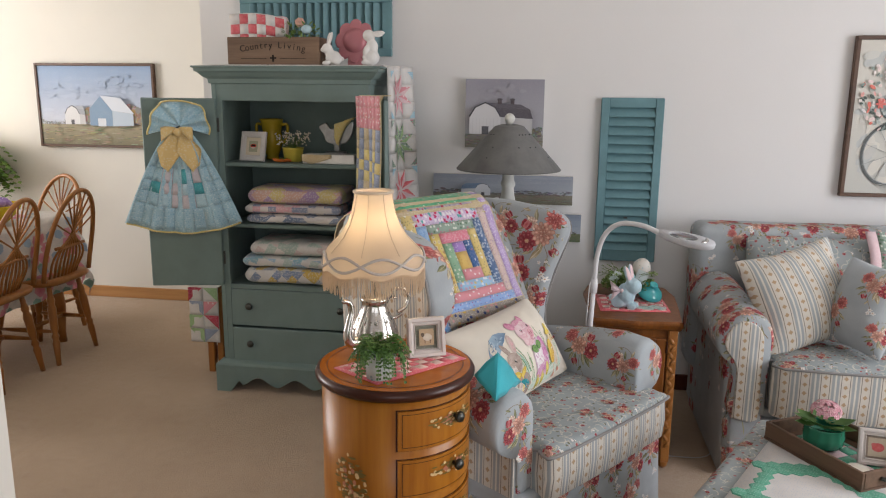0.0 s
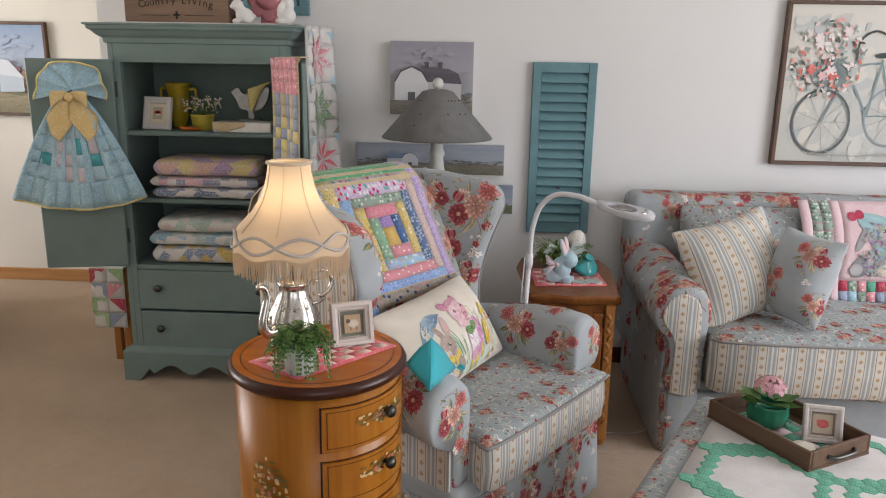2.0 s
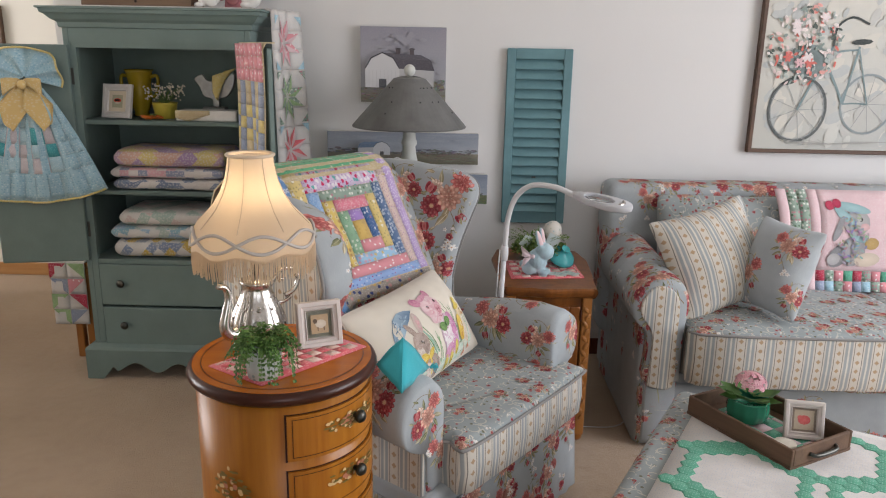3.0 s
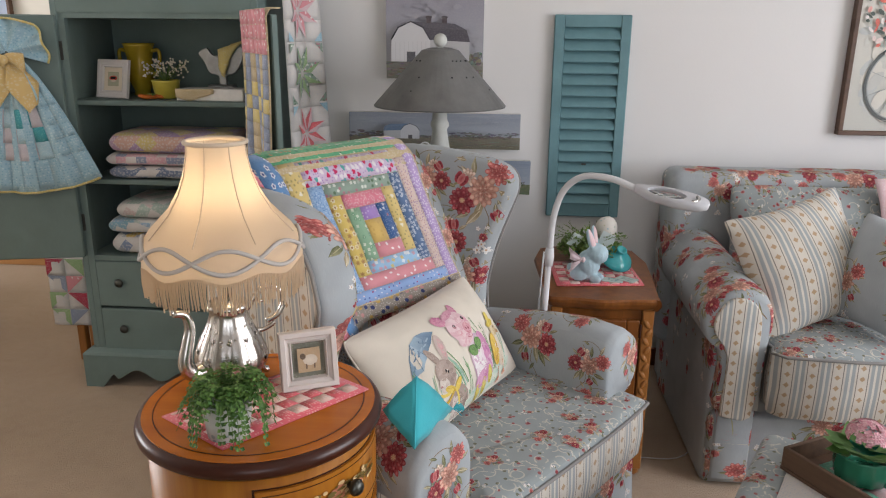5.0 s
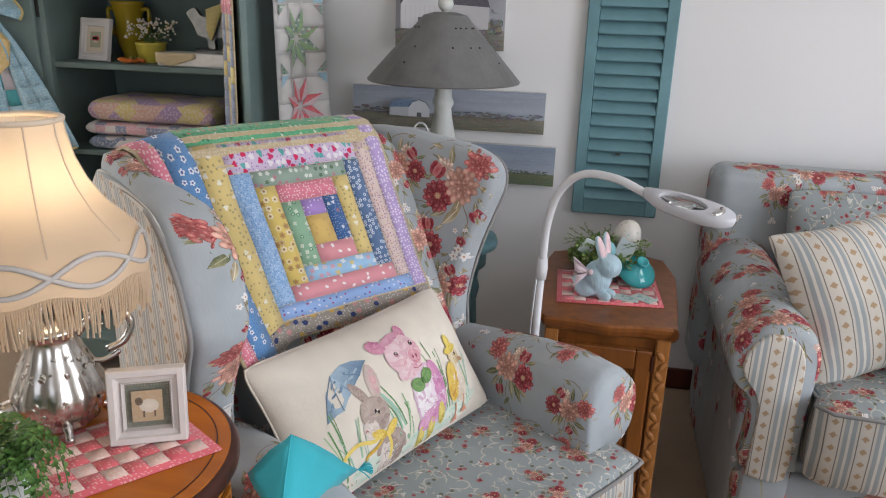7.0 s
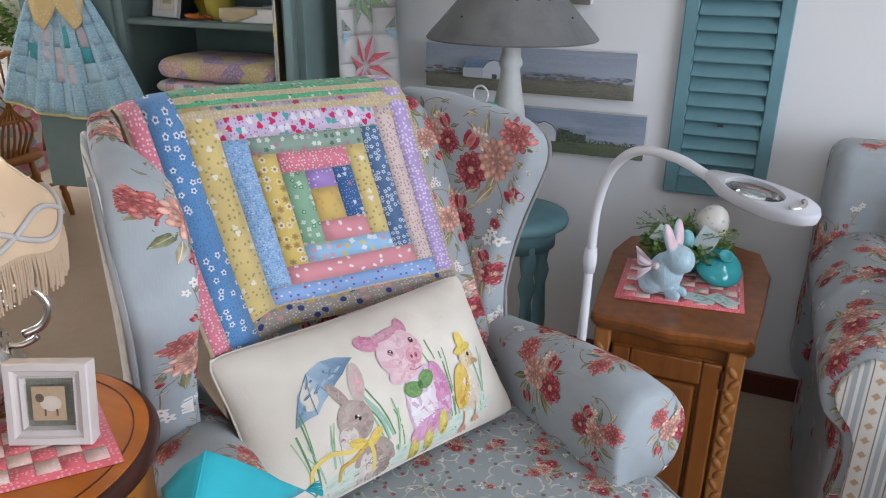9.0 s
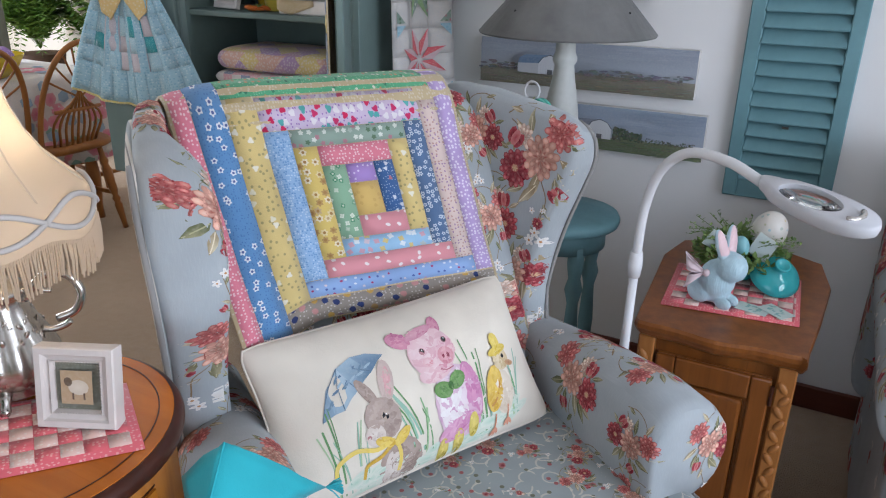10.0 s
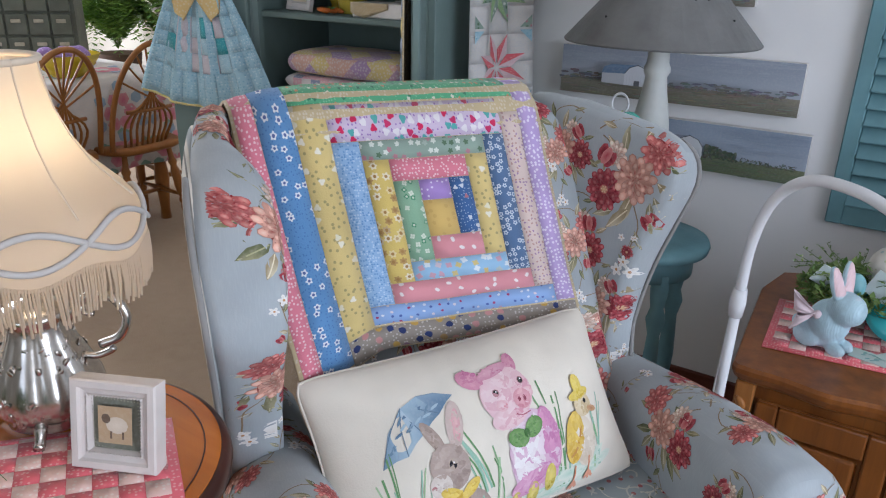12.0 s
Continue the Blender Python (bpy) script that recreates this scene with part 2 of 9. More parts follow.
OAKH = wood("golden oak panel", (0.27, 0.092, 0.016), (0.12, 0.036, 0.007), 0.33, 2)
WALNUT = wood("rustic brown wood", (0.17, 0.095, 0.055), (0.08, 0.045, 0.028), 0.7, 0)
FLORAL = floral("grey blue rose chintz", (0.365, 0.395, 0.410))
SCROLL = scroll_floral("small rose scroll cotton", (0.300, 0.335, 0.335))
STRIPE = stripes("cream and grey stripe cotton")
PIPING = plain_cloth("grey piping", (0.25, 0.24, 0.23))
SILVER = metal("tarnished silver", (0.60, 0.57, 0.53), 0.25)
WHITEPLASTIC = paint("white plastic", (0.62, 0.62, 0.63), 0.35, 0.02, 0.02)
CREAM = plain_cloth("cream cotton", (0.71, 0.65, 0.55))
TEALCLOTH = plain_cloth("turquoise satin", (0.045, 0.40, 0.46))
GREYTIN = paint("galvanised tin", (0.155, 0.155, 0.15), 0.55, 0.2, 0.3)
CHALK = paint("crackled white paint", (0.55, 0.56, 0.53), 0.6, 0.14, 0.4)
POTGLAZE = glazed("dimpled silver glaze", (0.56, 0.62, 0.61), 0.22, [(0.10, 0.24, 0.25), (0.70, 0.72, 0.70)])
CRATEWOOD = wood("weathered crate wood", (0.25, 0.165, 0.11), (0.11, 0.07, 0.048), 0.75, 0)
WHITEGLAZE = glazed("white porcelain", (0.72, 0.70, 0.67), 0.25)
BLACK = N("black velvet", 0.9).col((0.012, 0.012, 0.013)).m


# ---- mesh helpers ----
def box_uv(me):
    if me.uv_layers:
        return
    lay = me.uv_layers.new(name="UVMap").data
    for p in me.polygons:
        n = p.normal
        ax = max(range(3), key=lambda i: abs(n[i]))
        for li in p.loop_indices:
            c = me.vertices[me.loops[li].vertex_index].co
            lay[li].uv = ((c.y, c.z), (c.x, c.z), (c.x, c.y))[ax]


def root(name, label, category, m=None, group=""):
    o = tagged(new(name), label, category, group)
    o.empty_display_size = 0.05
    if m is not None:
        o.matrix_basis = m
    return o


def part(name, bm, mat, parent=None, label="", smooth=False, m=None, fix=True):
    me = bpy.data.meshes.new(name)
    if fix:
        bmesh.ops.recalc_face_normals(bm, faces=bm.faces[:])
    bm.to_mesh(me)
    bm.free()
    for x in (mat if isinstance(mat, (list, tuple)) else [mat]):
        me.materials.append(x)
    for p in me.polygons:
        p.use_smooth = smooth
    box_uv(me)
    o = new(name, me)
    if parent is not None:
        o.parent = parent
    if m is not None:
        o.matrix_basis = m
    if label:
        o["label"] = label
    return o


def structure(name, bm, mat, label):
    return tagged(part(name, bm, mat), label, name.split("_")[0], kind="structure")


def again(ob, m, parent=None):
    """The same mesh once more, as an object of its own."""
    o = new(ob.name.split(".")[0], ob.data)
    o.parent = parent if parent is not None else ob.parent
    o.matrix_basis = m
    return o


def box(bm, x0, x1, y0, y1, z0, z1, bevel=0.0, seg=2):
    r = bmesh.ops.create_cube(bm, size=1.0)
    vs = r["verts"]
    bmesh.ops.scale(bm, vec=(x1 - x0, y1 - y0, z1 - z0), verts=vs)
    bmesh.ops.translate(bm, vec=((x0 + x1) / 2, (y0 + y1) / 2, (z0 + z1) / 2), verts=vs)
    if bevel:
        es = list({e for v in vs for e in v.link_edges})
        bmesh.ops.bevel(bm, geom=es, offset=bevel, segments=seg, profile=0.5, affect="EDGES")
    return bm


def B(x0, x1, y0, y1, z0, z1, bevel=0.0, seg=2):
    return box(bmesh.new(), x0, x1, y0, y1, z0, z1, bevel, seg)


def loft(rings, closed=True, cap=True, bm=None):
    """A skin over rings of points; each ring has the same count."""
    bm = bm or bmesh.new()
    vs = [[bm.verts.new(p) for p in r] for r in rings]
    n = len(rings[0])
    for a, b in zip(vs, vs[1:]):
        for i in range(n if closed else n - 1):
            j = (i + 1) % n
            bm.faces.new((a[i], a[j], b[j], b[i]))
    if cap:
        bm.faces.new(vs[0][::-1])
        bm.faces.new(vs[-1])
    return bm


def lathe(prof, seg=32, bm=None, cx=0, cy=0, sx=1.0, sy=1.0, cap=True):
    rings = [[(cx + sx * r * math.cos(2 * math.pi * i / seg), cy + sy * r * math.sin(2 * math.pi * i / seg), z) for i in range(seg)] for r, z in prof]
    return loft(rings, True, cap, bm)


def tube(pts, rad, seg=10, bm=None):
    """A round bar along points; rad is one number or one for each point."""
    pts = [Vector(p) for p in pts]
    rad = rad if isinstance(rad, (list, tuple)) else [rad] * len(pts)
    rings, side = [], None
    for i, p in enumerate(pts):
        d = (pts[min(i + 1, len(pts) - 1)] - pts[max(i - 1, 0)]).normalized()
        if side is None:
            side = d.orthogonal().normalized()
        side = (side - d * side.dot(d)).normalized()
        up = d.cross(side)
        rings.append([p + rad[i] * (math.cos(a) * side + math.sin(a) * up) for a in (2 * math.pi * k / seg for k in range(seg))])
    return loft(rings, True, True, bm)


def smooth_path(pts, steps=6):
    """A Catmull-Rom curve through points."""
    p = [Vector(q) for q in pts]
    p = [p[0] * 2 - p[1]] + p + [p[-1] * 2 - p[-2]]
    out = []
    for i in range(1, len(p) - 2):
        for s in range(steps):
            t = s / steps
            out.append(0.5 * ((2 * p[i]) + (p[i + 1] - p[i - 1]) * t + (2 * p[i - 1] - 5 * p[i] + 4 * p[i + 1] - p[i + 2]) * t * t + (3 * p[i] - p[i - 1] - 3 * p[i + 1] + p[i + 2]) * t ** 3))
    return out + [p[-2]]


def slab(poly, place, th, rnd=0.02):
    """A padded panel: the outline poly, thickness th, rounded rim; place(a, b, t) gives the point."""
    cx = sum(a for a, b in poly) / len(poly)
    cy = sum(b for a, b in poly) / len(poly)
    size = max(max(abs(a - cx), abs(b - cy)) for a, b in poly)
    rings = []
    for ins, t in ((2.2 * rnd, -0.5), (0.9 * rnd, -0.46), (0.25 * rnd, -0.32), (0, 0), (0.25 * rnd, 0.32), (0.9 * rnd, 0.46), (2.2 * rnd, 0.5)):
        k = 1 - ins / size
        rings.append([place(cx + (a - cx) * k, cy + (b - cy) * k, t * th) for a, b in poly])
    return loft(rings)


def round_poly(poly, steps=4):
    p = smooth_path([(a, b, 0) for a, b in poly] + [(*poly[0], 0)], steps)[:-1]
    return [(q.x, q.y) for q in p]


def sheet(fn, u0, u1, v0, v1, nu, nv, th=0.004, su=1.0, sv=1.0, bm=None, puff=0.0, closed_back=True):
    """A soft panel on the surface fn(u, v), th thick, puffed in the middle."""
    bm = bm or bmesh.new()
    lay = bm.loops.layers.uv.verify()

    def normal(u, v):
        e = 1e-3
        return (fn(u + e, v) - fn(u - e, v)).cross(fn(u, v + e) - fn(u, v - e)).normalized()

    top, uvs = [], {}
    for i in range(nu + 1):
        row = []
        for j in range(nv + 1):
            a, b = i / nu, j / nv
            u, v = u0 + (u1 - u0) * a, v0 + (v1 - v0) * b
            h = th + puff * (1 - (2 * a - 1) ** 4) * (1 - (2 * b - 1) ** 4)
            w = bm.verts.new(fn(u, v) + normal(u, v) * h)
            uvs[w] = (u * su, v * sv)
            row.append(w)
        top.append(row)
    rim = [(i, 0) for i in range(nu)] + [(nu, j) for j in range(nv)] + [(i, nv) for i in range(nu, 0, -1)] + [(0, j) for j in range(nv, 0, -1)]
    low = []
    for i, j in rim:
        u, v = u0 + (u1 - u0) * i / nu, v0 + (v1 - v0) * j / nv
        w = bm.verts.new(fn(u, v))
        uvs[w] = (u * su, v * sv)
        low.append(w)
    fs = []
    for i in range(nu):
        for j in range(nv):
            fs.append(bm.faces.new((top[i][j], top[i + 1][j], top[i + 1][j + 1], top[i][j + 1])))
    m = len(rim)
    for q in range(m):
        a, b = rim[q], rim[(q + 1) % m]
        fs.append(bm.faces.new((low[q], low[(q + 1) % m], top[b[0]][b[1]], top[a[0]][a[1]])))
    for f in fs:
        for lp in f.loops:
            lp[lay].uv = uvs[lp.vert]
    return bm


def blob(fn, cu, cv, ru, rv, h=0.001, rot=0.0, seg=14, rings=3, bm=None, wob=0.0, start=0.0, sweep=360.0):
    """A small flat shape that lies on the surface fn(u, v), h above it."""
    bm = bm or bmesh.new()
    cr, sr = math.cos(radians(rot)), math.sin(radians(rot))

    def pt(k, i):
        a = radians(start + sweep * i / seg)
        r = k / rings * (1 + wob * math.sin(5 * a + 10 * cu))
        x, y = ru * r * math.cos(a), rv * r * math.sin(a)
        u, v = cu + x * cr - y * sr, cv + x * sr + y * cr
        e = 1e-3
        n = (fn(u + e, v) - fn(u - e, v)).cross(fn(u, v + e) - fn(u, v - e)).normalized()
        return fn(u, v) + n * h

    mid = bm.verts.new(pt(0, 0))
    full = sweep >= 360
    prev = None
    for k in range(1, rings + 1):
        cur = [bm.verts.new(pt(k, i)) for i in range(seg if full else seg + 1)]
        n = len(cur)
        for i in range(n if full else n - 1):
            j = (i + 1) % n
            if prev is None:
                bm.faces.new((mid, cur[i], cur[j]))
            else:
                bm.faces.new((prev[i], cur[i], cur[j], prev[j]))
        prev = cur
    return bm


def poly_on(fn, pts, h, bm=None):
    """A flat polygon on a flat surface fn(u, v)."""
    bm = bm or bmesh.new()
    e = 1e-3
    u, v = pts[0]
    n = (fn(u + e, v) - fn(u - e, v)).cross(fn(u, v + e) - fn(u, v - e)).normalized()
    bm.faces.new([bm.verts.new(fn(a, b) + n * h) for a, b in pts])
    return bm


def ribbon_on(fn, pts, width, h, bm=None, steps=6):
    """A band of that width along points on the surface fn(u, v)."""
    bm = bm or bmesh.new()
    path = smooth_path([(a, b, 0) for a, b in pts], steps)
    e = 1e-3
    prev = None
    for i, p in enumerate(path):
        d = (path[min(i + 1, len(path) - 1)] - path[max(i - 1, 0)]).normalized()
        s = Vector((-d.y, d.x, 0)) * width / 2
        row = []
        for q in (p - s, p + s):
            n = (fn(q.x + e, q.y) - fn(q.x - e, q.y)).cross(fn(q.x, q.y + e) - fn(q.x, q.y - e)).normalized()
            row.append(bm.verts.new(fn(q.x, q.y) + n * h))
        if prev:
            bm.faces.new((prev[0], row[0], row[1], prev[1]))
        prev = row
    return bm


def cushion(bm, w, h, d, n=16, pinch=0.0):
    """A stuffed cushion, w by h, d thick, in the xz plane, facing -y, with drawn-in sides and soft corners."""
    lay = bm.loops.layers.uv.verify()
    g = {}
    for side in (-1, 1):
        for i in range(n + 1):
            for j in range(n + 1):
                a, b = math.sin((i / n - 0.5) * math.pi), math.sin((j / n - 0.5) * math.pi)
                edge = i in (0, n) or j in (0, n)
                if side == 1 and edge:
                    g[side, i, j] = g[-1, i, j]
                    continue
                full = ((1 - a * a) * (1 - b * b)) ** 0.56 if not edge else 0.0
                x = a * w / 2 * (1 - pinch * (1 - b * b) * abs(a) ** 2 - 0.035 * abs(b) ** 12)
                z = b * h / 2 * (1 - pinch * (1 - a * a) * abs(b) ** 2 - 0.035 * abs(a) ** 12)
                lump = 0.012 * noise.noise(Vector((x * 8 + side, z * 8, w * 7))) + 0.004 * noise.noise(Vector((x * 30, z * 30, side)))
                g[side, i, j] = bm.verts.new((x, side * (d / 2 + lump) * full, z))
    for side in (-1, 1):
        for i in range(n):
            for j in range(n):
                f = bm.faces.new([g[side, *q] for q in ((i, j), (i + 1, j), (i + 1, j + 1), (i, j + 1))])
                for lp in f.loops:
                    lp[lay].uv = (lp.vert.co.x, lp.vert.co.z)
    return bm


def interp(knots, v):
    """Smooth values between knots (v, a, b)."""
    for (v0, *p), (v1, *q) in zip(knots, knots[1:]):
        if v <= v1 or (v1, *q) == knots[-1]:
            f = (v - v0) / (v1 - v0)
            return [a + (b - a) * f for a, b in zip(p, q)]


# ---- the setting ----
YW, YF = 3.34, 4.33
structure("floor", B(-4.8, 3.6, -2.4, 4.5, -0.06, 0.0), CARPET, "beige cut-pile carpet over the whole floor")
structure("ceiling", B(-4.8, 3.6, -2.4, 4.5, 2.44, 2.54), CEIL, "plain white ceiling")
structure("wall_back", B(-1.43, 3.4, YW, YW + 0.12, 0, 2.44), WALL, "warm white painted living room wall")
structure("wall_return", B(-1.43, -1.31, YW + 0.12, YF, 0, 2.44), WALL2, "short white wall return beside the dining area")
structure("wall_far", B(-4.6, -1.31, YF, YF + 0.12, 0, 2.44), WALL2, "cream painted wall of the dining area")


def wall_with_hole(name, axis, at, a0, a1, h0, h1, z0, z1, label):
    bm = bmesh.new()
    for p0, p1, q0, q1 in ((a0, h0, 0, 2.44), (h1, a1, 0, 2.44), (h0, h1, 0, z0), (h0, h1, z1, 2.44)):
        if axis == "x":
            box(bm, at, at + 0.12, p0, p1, q0, q1)
        else:
            box(bm, p0, p1, at, at + 0.12, q0, q1)
    return structure(name, bm, WALL2, label)


wall_with_hole("wall_east", "x", 3.4, -2.2, 3.46, 0.05, 2.25, 0.55, 2.05, "white wall with a wide window opening")
wall_with_hole("wall_south", "y", -2.32, -4.6, 3.52, 0.0, 1.8, 0.6, 2.1, "white wall with a window opening behind the living room")
wall_with_hole("wall_west", "x", -4.72, -2.2, 4.45, 1.8, 3.4, 0.7, 2.0, "white dining wall with a window opening")
structure("wall_end", B(-4.6, -0.78, 1.02, 1.14, 0, 2.44), WALL2, "white end of a partition wall")
structure("baseboard_back", B(-1.43, 3.4, YW - 0.014, YW, 0, 0.075, 0.004, 1), REDTRIM, "dark cherry wooden baseboard")
structure("baseboard_far", B(-4.6, -1.31, YF - 0.014, YF, 0, 0.075, 0.004, 1), OAKTRIM, "golden oak baseboard")


# ---- armoire ----
def armoire():
    r = root("armoire", "grey-green painted wooden armoire with open doors and two drawers", "cabinet", pose(-0.868, 2.97, 0))
    W, D = 0.345, 0.355
    for x0, x1 in ((-W, -W + 0.022), (W - 0.022, W)):
        part("side_panel", B(x0, x1, 0.0, D, 0.115, 1.375, 0.002, 1), SAGE, r)
    part("back_panel", B(-W + 0.022, W - 0.022, D - 0.012, D, 0.115, 1.375), SAGE, r)
    for z in (0.125, 0.492, 1.315):
        part("divider", B(-W + 0.022, W - 0.022, 0.004, D - 0.012, z - 0.012, z + 0.006), SAGE, r)
    part("frieze", B(-W + 0.022, W - 0.022, 0.0, 0.02, 1.321, 1.375), SAGE, r)
    for x0, x1 in ((-W + 0.022, -W + 0.045), (W - 0.045, W - 0.022)):
        part("stile", B(x0, x1, 0.0, 0.02, 0.131, 1.303), SAGE, r)
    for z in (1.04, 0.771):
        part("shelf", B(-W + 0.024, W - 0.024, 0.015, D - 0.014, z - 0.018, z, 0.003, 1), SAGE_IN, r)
    for i, (z0, z1) in enumerate(((0.310, 0.478), (0.138, 0.300))):
        d = part("drawer", B(-W + 0.047, W - 0.047, -0.004, 0.30, z0, z1, 0.004, 2), SAGE, r)
        for x in (-0.21, 0.21):
            k = lathe([(0.004, 0), (0.005, 0.008), (0.013, 0.012), (0.016, 0.018), (0.013, 0.024), (0.004, 0.026)], 14)
            part("knob", k, DARKMETAL, d, "dark pewter knob", True, pose(x, -0.004, (z0 + z1) / 2 + 0.01, 90))
    # cornice, stepped and flared
    prof = [(0.0, 1.372), (0.008, 1.375), (0.010, 1.392), (0.026, 1.402), (0.040, 1.418), (0.050, 1.424), (0.052, 1.436), (0.060, 1.438), (0.060, 1.445)]
    rings = [[(-W - o, -o, z), (W + o, -o, z), (W + o, D, z), (-W - o, D, z)] for o, z in prof]
    part("cornice", loft(rings), SAGE, r)
    # plinth with a scalloped apron
    bot, n = [], 48
    for i in range(n + 1):
        x = -W - 0.03 + (2 * W + 0.06) * i / n
        a = abs(x) / (W + 0.03)
        z = 0.0 if a > 0.80 else (0.055 if a > 0.70 else 0.052 + 0.020 * math.cos(a / 0.70 * math.pi * 3))
        if 0.70 < a <= 0.80:
            z = 0.055 * math.sqrt(max(0, (0.80 - a) / 0.10))
        bot.append((x, z))
    bm = bmesh.new()
    vs = [[bm.verts.new((x, y, z)) for x, z in bot] + [bm.verts.new((x, y, 0.125)) for x, z in bot] for y in (-0.03, -0.008)]
    m = n + 1
    for i in range(n):
        bm.faces.new((vs[0][i], vs[0][i + 1], vs[0][m + i + 1], vs[0][m + i]))
        bm.faces.new((vs[1][i], vs[1][i + 1], vs[1][m + i + 1], vs[1][m + i]))
        bm.faces.new((vs[0][i], vs[0][i + 1], vs[1][i + 1], vs[1][i]))
        bm.faces.new((vs[0][m + i], vs[0][m + i + 1], vs[1][m + i + 1], vs[1][m + i]))
    for s in (-1, 1):
        x0, x1 = sorted((s * (W + 0.03), s * (W + 0.008)))
        box(bm, x0, x1, -0.008, D, 0.0, 0.125)
    part("plinth", bm, SAGE, r)
    rings = [[(-W - o, -o, z), (W + o, -o, z), (W + o, D, z), (-W - o, D, z)] for o, z in ((0.031, 0.1255), (0.026, 0.134), (0.012, 0.142), (0.004, 0.146))]
    part("plinth_moulding", loft(rings), SAGE, r)
    return r


ARMOIRE = armoire()


def cabinet_door(hx, hy, ex, ey, flip):
    d = Vector((ex - hx, ey - hy, 0))
    L, a = d.length, math.degrees(math.atan2(d.y, d.x))
    door = part("door", B(0.004, L, -0.010, 0.010, 0.498, 1.312, 0.004, 1), SAGE, ARMOIRE, m=pose(hx + 0.868, hy - 2.97, 0, 0, 0, a))
    for z in (0.62, 1.20):
        part("hinge", B(-0.004, 0.016, -0.0125 if flip else 0.0105, -0.0105 if flip else 0.0125, z - 0.03, z + 0.03), DARKMETAL, door, "dark metal hinge")
    return door


cabinet_door(-1.185, 2.955, -1.49, 2.885, True)
cabinet_door(-0.552, 2.955, -0.385, 2.685, False)


# ---- drum table ----
DX, DY = -0.114, 1.620


def drum_table():
    r = root("drum_table", "honey-coloured round drum table with painted flowers and four drawers", "side table", pose(DX, DY, 0))
    part("body", lathe([(0.178, 0.055), (0.178, 0.660), (0.160, 0.662)], 72), HONEY, r, smooth=True)
    part("base", lathe([(0.170, 0.0), (0.186, 0.004), (0.189, 0.035), (0.183, 0.05), (0.178, 0.056)], 64), EDGEDARK, r, smooth=True)
    part("top", lathe([(0.176, 0.660), (0.186, 0.664), (0.193, 0.671), (0.194, 0.679), (0.190, 0.687), (0.183, 0.6905)], 72), EDGEDARK, r, "dark moulded rim", True)
    part("top_panel", lathe([(0.183, 0.6885), (0.1825, 0.6915), (0.001, 0.6920)], 72), HONEYTOP, r, "red-brown varnished round top")
    part("inlay_line", lathe([(0.1660, 0.6921), (0.1660, 0.6924), (0.1645, 0.6924), (0.1645, 0.6921)], 64, cap=False), EDGEDARK, r)

    def cyl(u, v):
        a = radians(u)
        return Vector((0.178 * math.cos(a), 0.178 * math.sin(a), v))

    for z in (0.594, 0.476, 0.358, 0.240):
        d = part("drawer", sheet(cyl, -76, 16, z - 0.047, z + 0.047, 20, 2, 0.005), HONEY, r, smooth=False)
        bm = bmesh.new()
        for a0, a1, z0, z1 in ((-73, 13, z - 0.040, z - 0.0388), (-73, 13, z + 0.0388, z + 0.040), (-73, -72.6, z - 0.04, z + 0.04), (12.6, 13, z - 0.04, z + 0.04)):
            sheet(cyl, a0, a1, z0, z1, 16 if a1 - a0 > 5 else 1, 1, 0.0056, bm=bm)
        part("dark_line", bm, EDGEDARK, d)
        bm = bmesh.new()
        for a0, a1, z0, z1 in ((-77.2, 17.2, z - 0.0495, z - 0.0475), (-77.2, 17.2, z + 0.0475, z + 0.0495), (-77.4, -76.3, z - 0.05, z + 0.05)):
            sheet(cyl, a0, a1, z0, z1, 16 if a1 - a0 > 5 else 1, 1, 0.001, bm=bm)
        part("dark_gap", bm, EDGEDARK, d)
        k = lathe([(0.005, 0), (0.006, 0.008), (0.012, 0.012), (0.0135, 0.018), (0.010, 0.024), (0.003, 0.026)], 14)
        a = radians(-30)
        part("knob", k, DARKMETAL, d, "dark bronze knob", True, Matrix.Translation((0.183 * math.cos(a), 0.183 * math.sin(a), z + 0.013)) @ pose(0, 0, 0, 0, 0, -30) @ pose(0, 0, 0, 0, 90, 0))
        painted_spray(cyl, d, -30, z + 0.010, 0.6)
    painted_spray(cyl, r, -112, 0.465, 2.0)
    painted_spray(cyl, r, -106, 0.40, 1.5)
    return r


LEAFP = paint("olive painted leaf", (0.17, 0.115, 0.025), 0.4)
ROSEP = paint("faded rose paint", (0.45, 0.17, 0.09), 0.4)
CREAMP = paint("cream painted petal", (0.62, 0.42, 0.20), 0.4)


def painted_spray(fn, parent, a0, z0, k):
    """Sprays of painted leaves and blossoms on a curved front."""
    rs = random.Random(int(a0 * 7 + z0 * 1000))
    for name, mat, n, size, h in (("painted_leaf", LEAFP, 46, 0.0075, 0.0062), ("painted_petal", CREAMP, 26, 0.0045, 0.0066), ("painted_rose", ROSEP, 9, 0.0060, 0.0070)):
        bm = bmesh.new()
        for i in range(n):
            s = rs.uniform(-1, 1)
            spread = 24 if k < 1 else 14
            tall = 0.020 if k < 1 else 0.075
            u = a0 + s * spread * (0.9 if name != "painted_rose" else 0.45)
            v = z0 + rs.uniform(-1, 1) * tall * (1 - 0.6 * abs(s)) * (1 if name != "painted_rose" else 0.6)
            ru = math.degrees(size * rs.uniform(0.6, 1.1) / 0.166)
            rv = size * (0.30 if name == "painted_leaf" else 0.8) * (1 + 0.3 * (k > 1))
            blob(fn, u, v, ru, rv, h + 0.00005 * i, 0, 8, 1, bm)
        part(name, bm, mat, parent)["kind"] = "stuff"


drum_table()


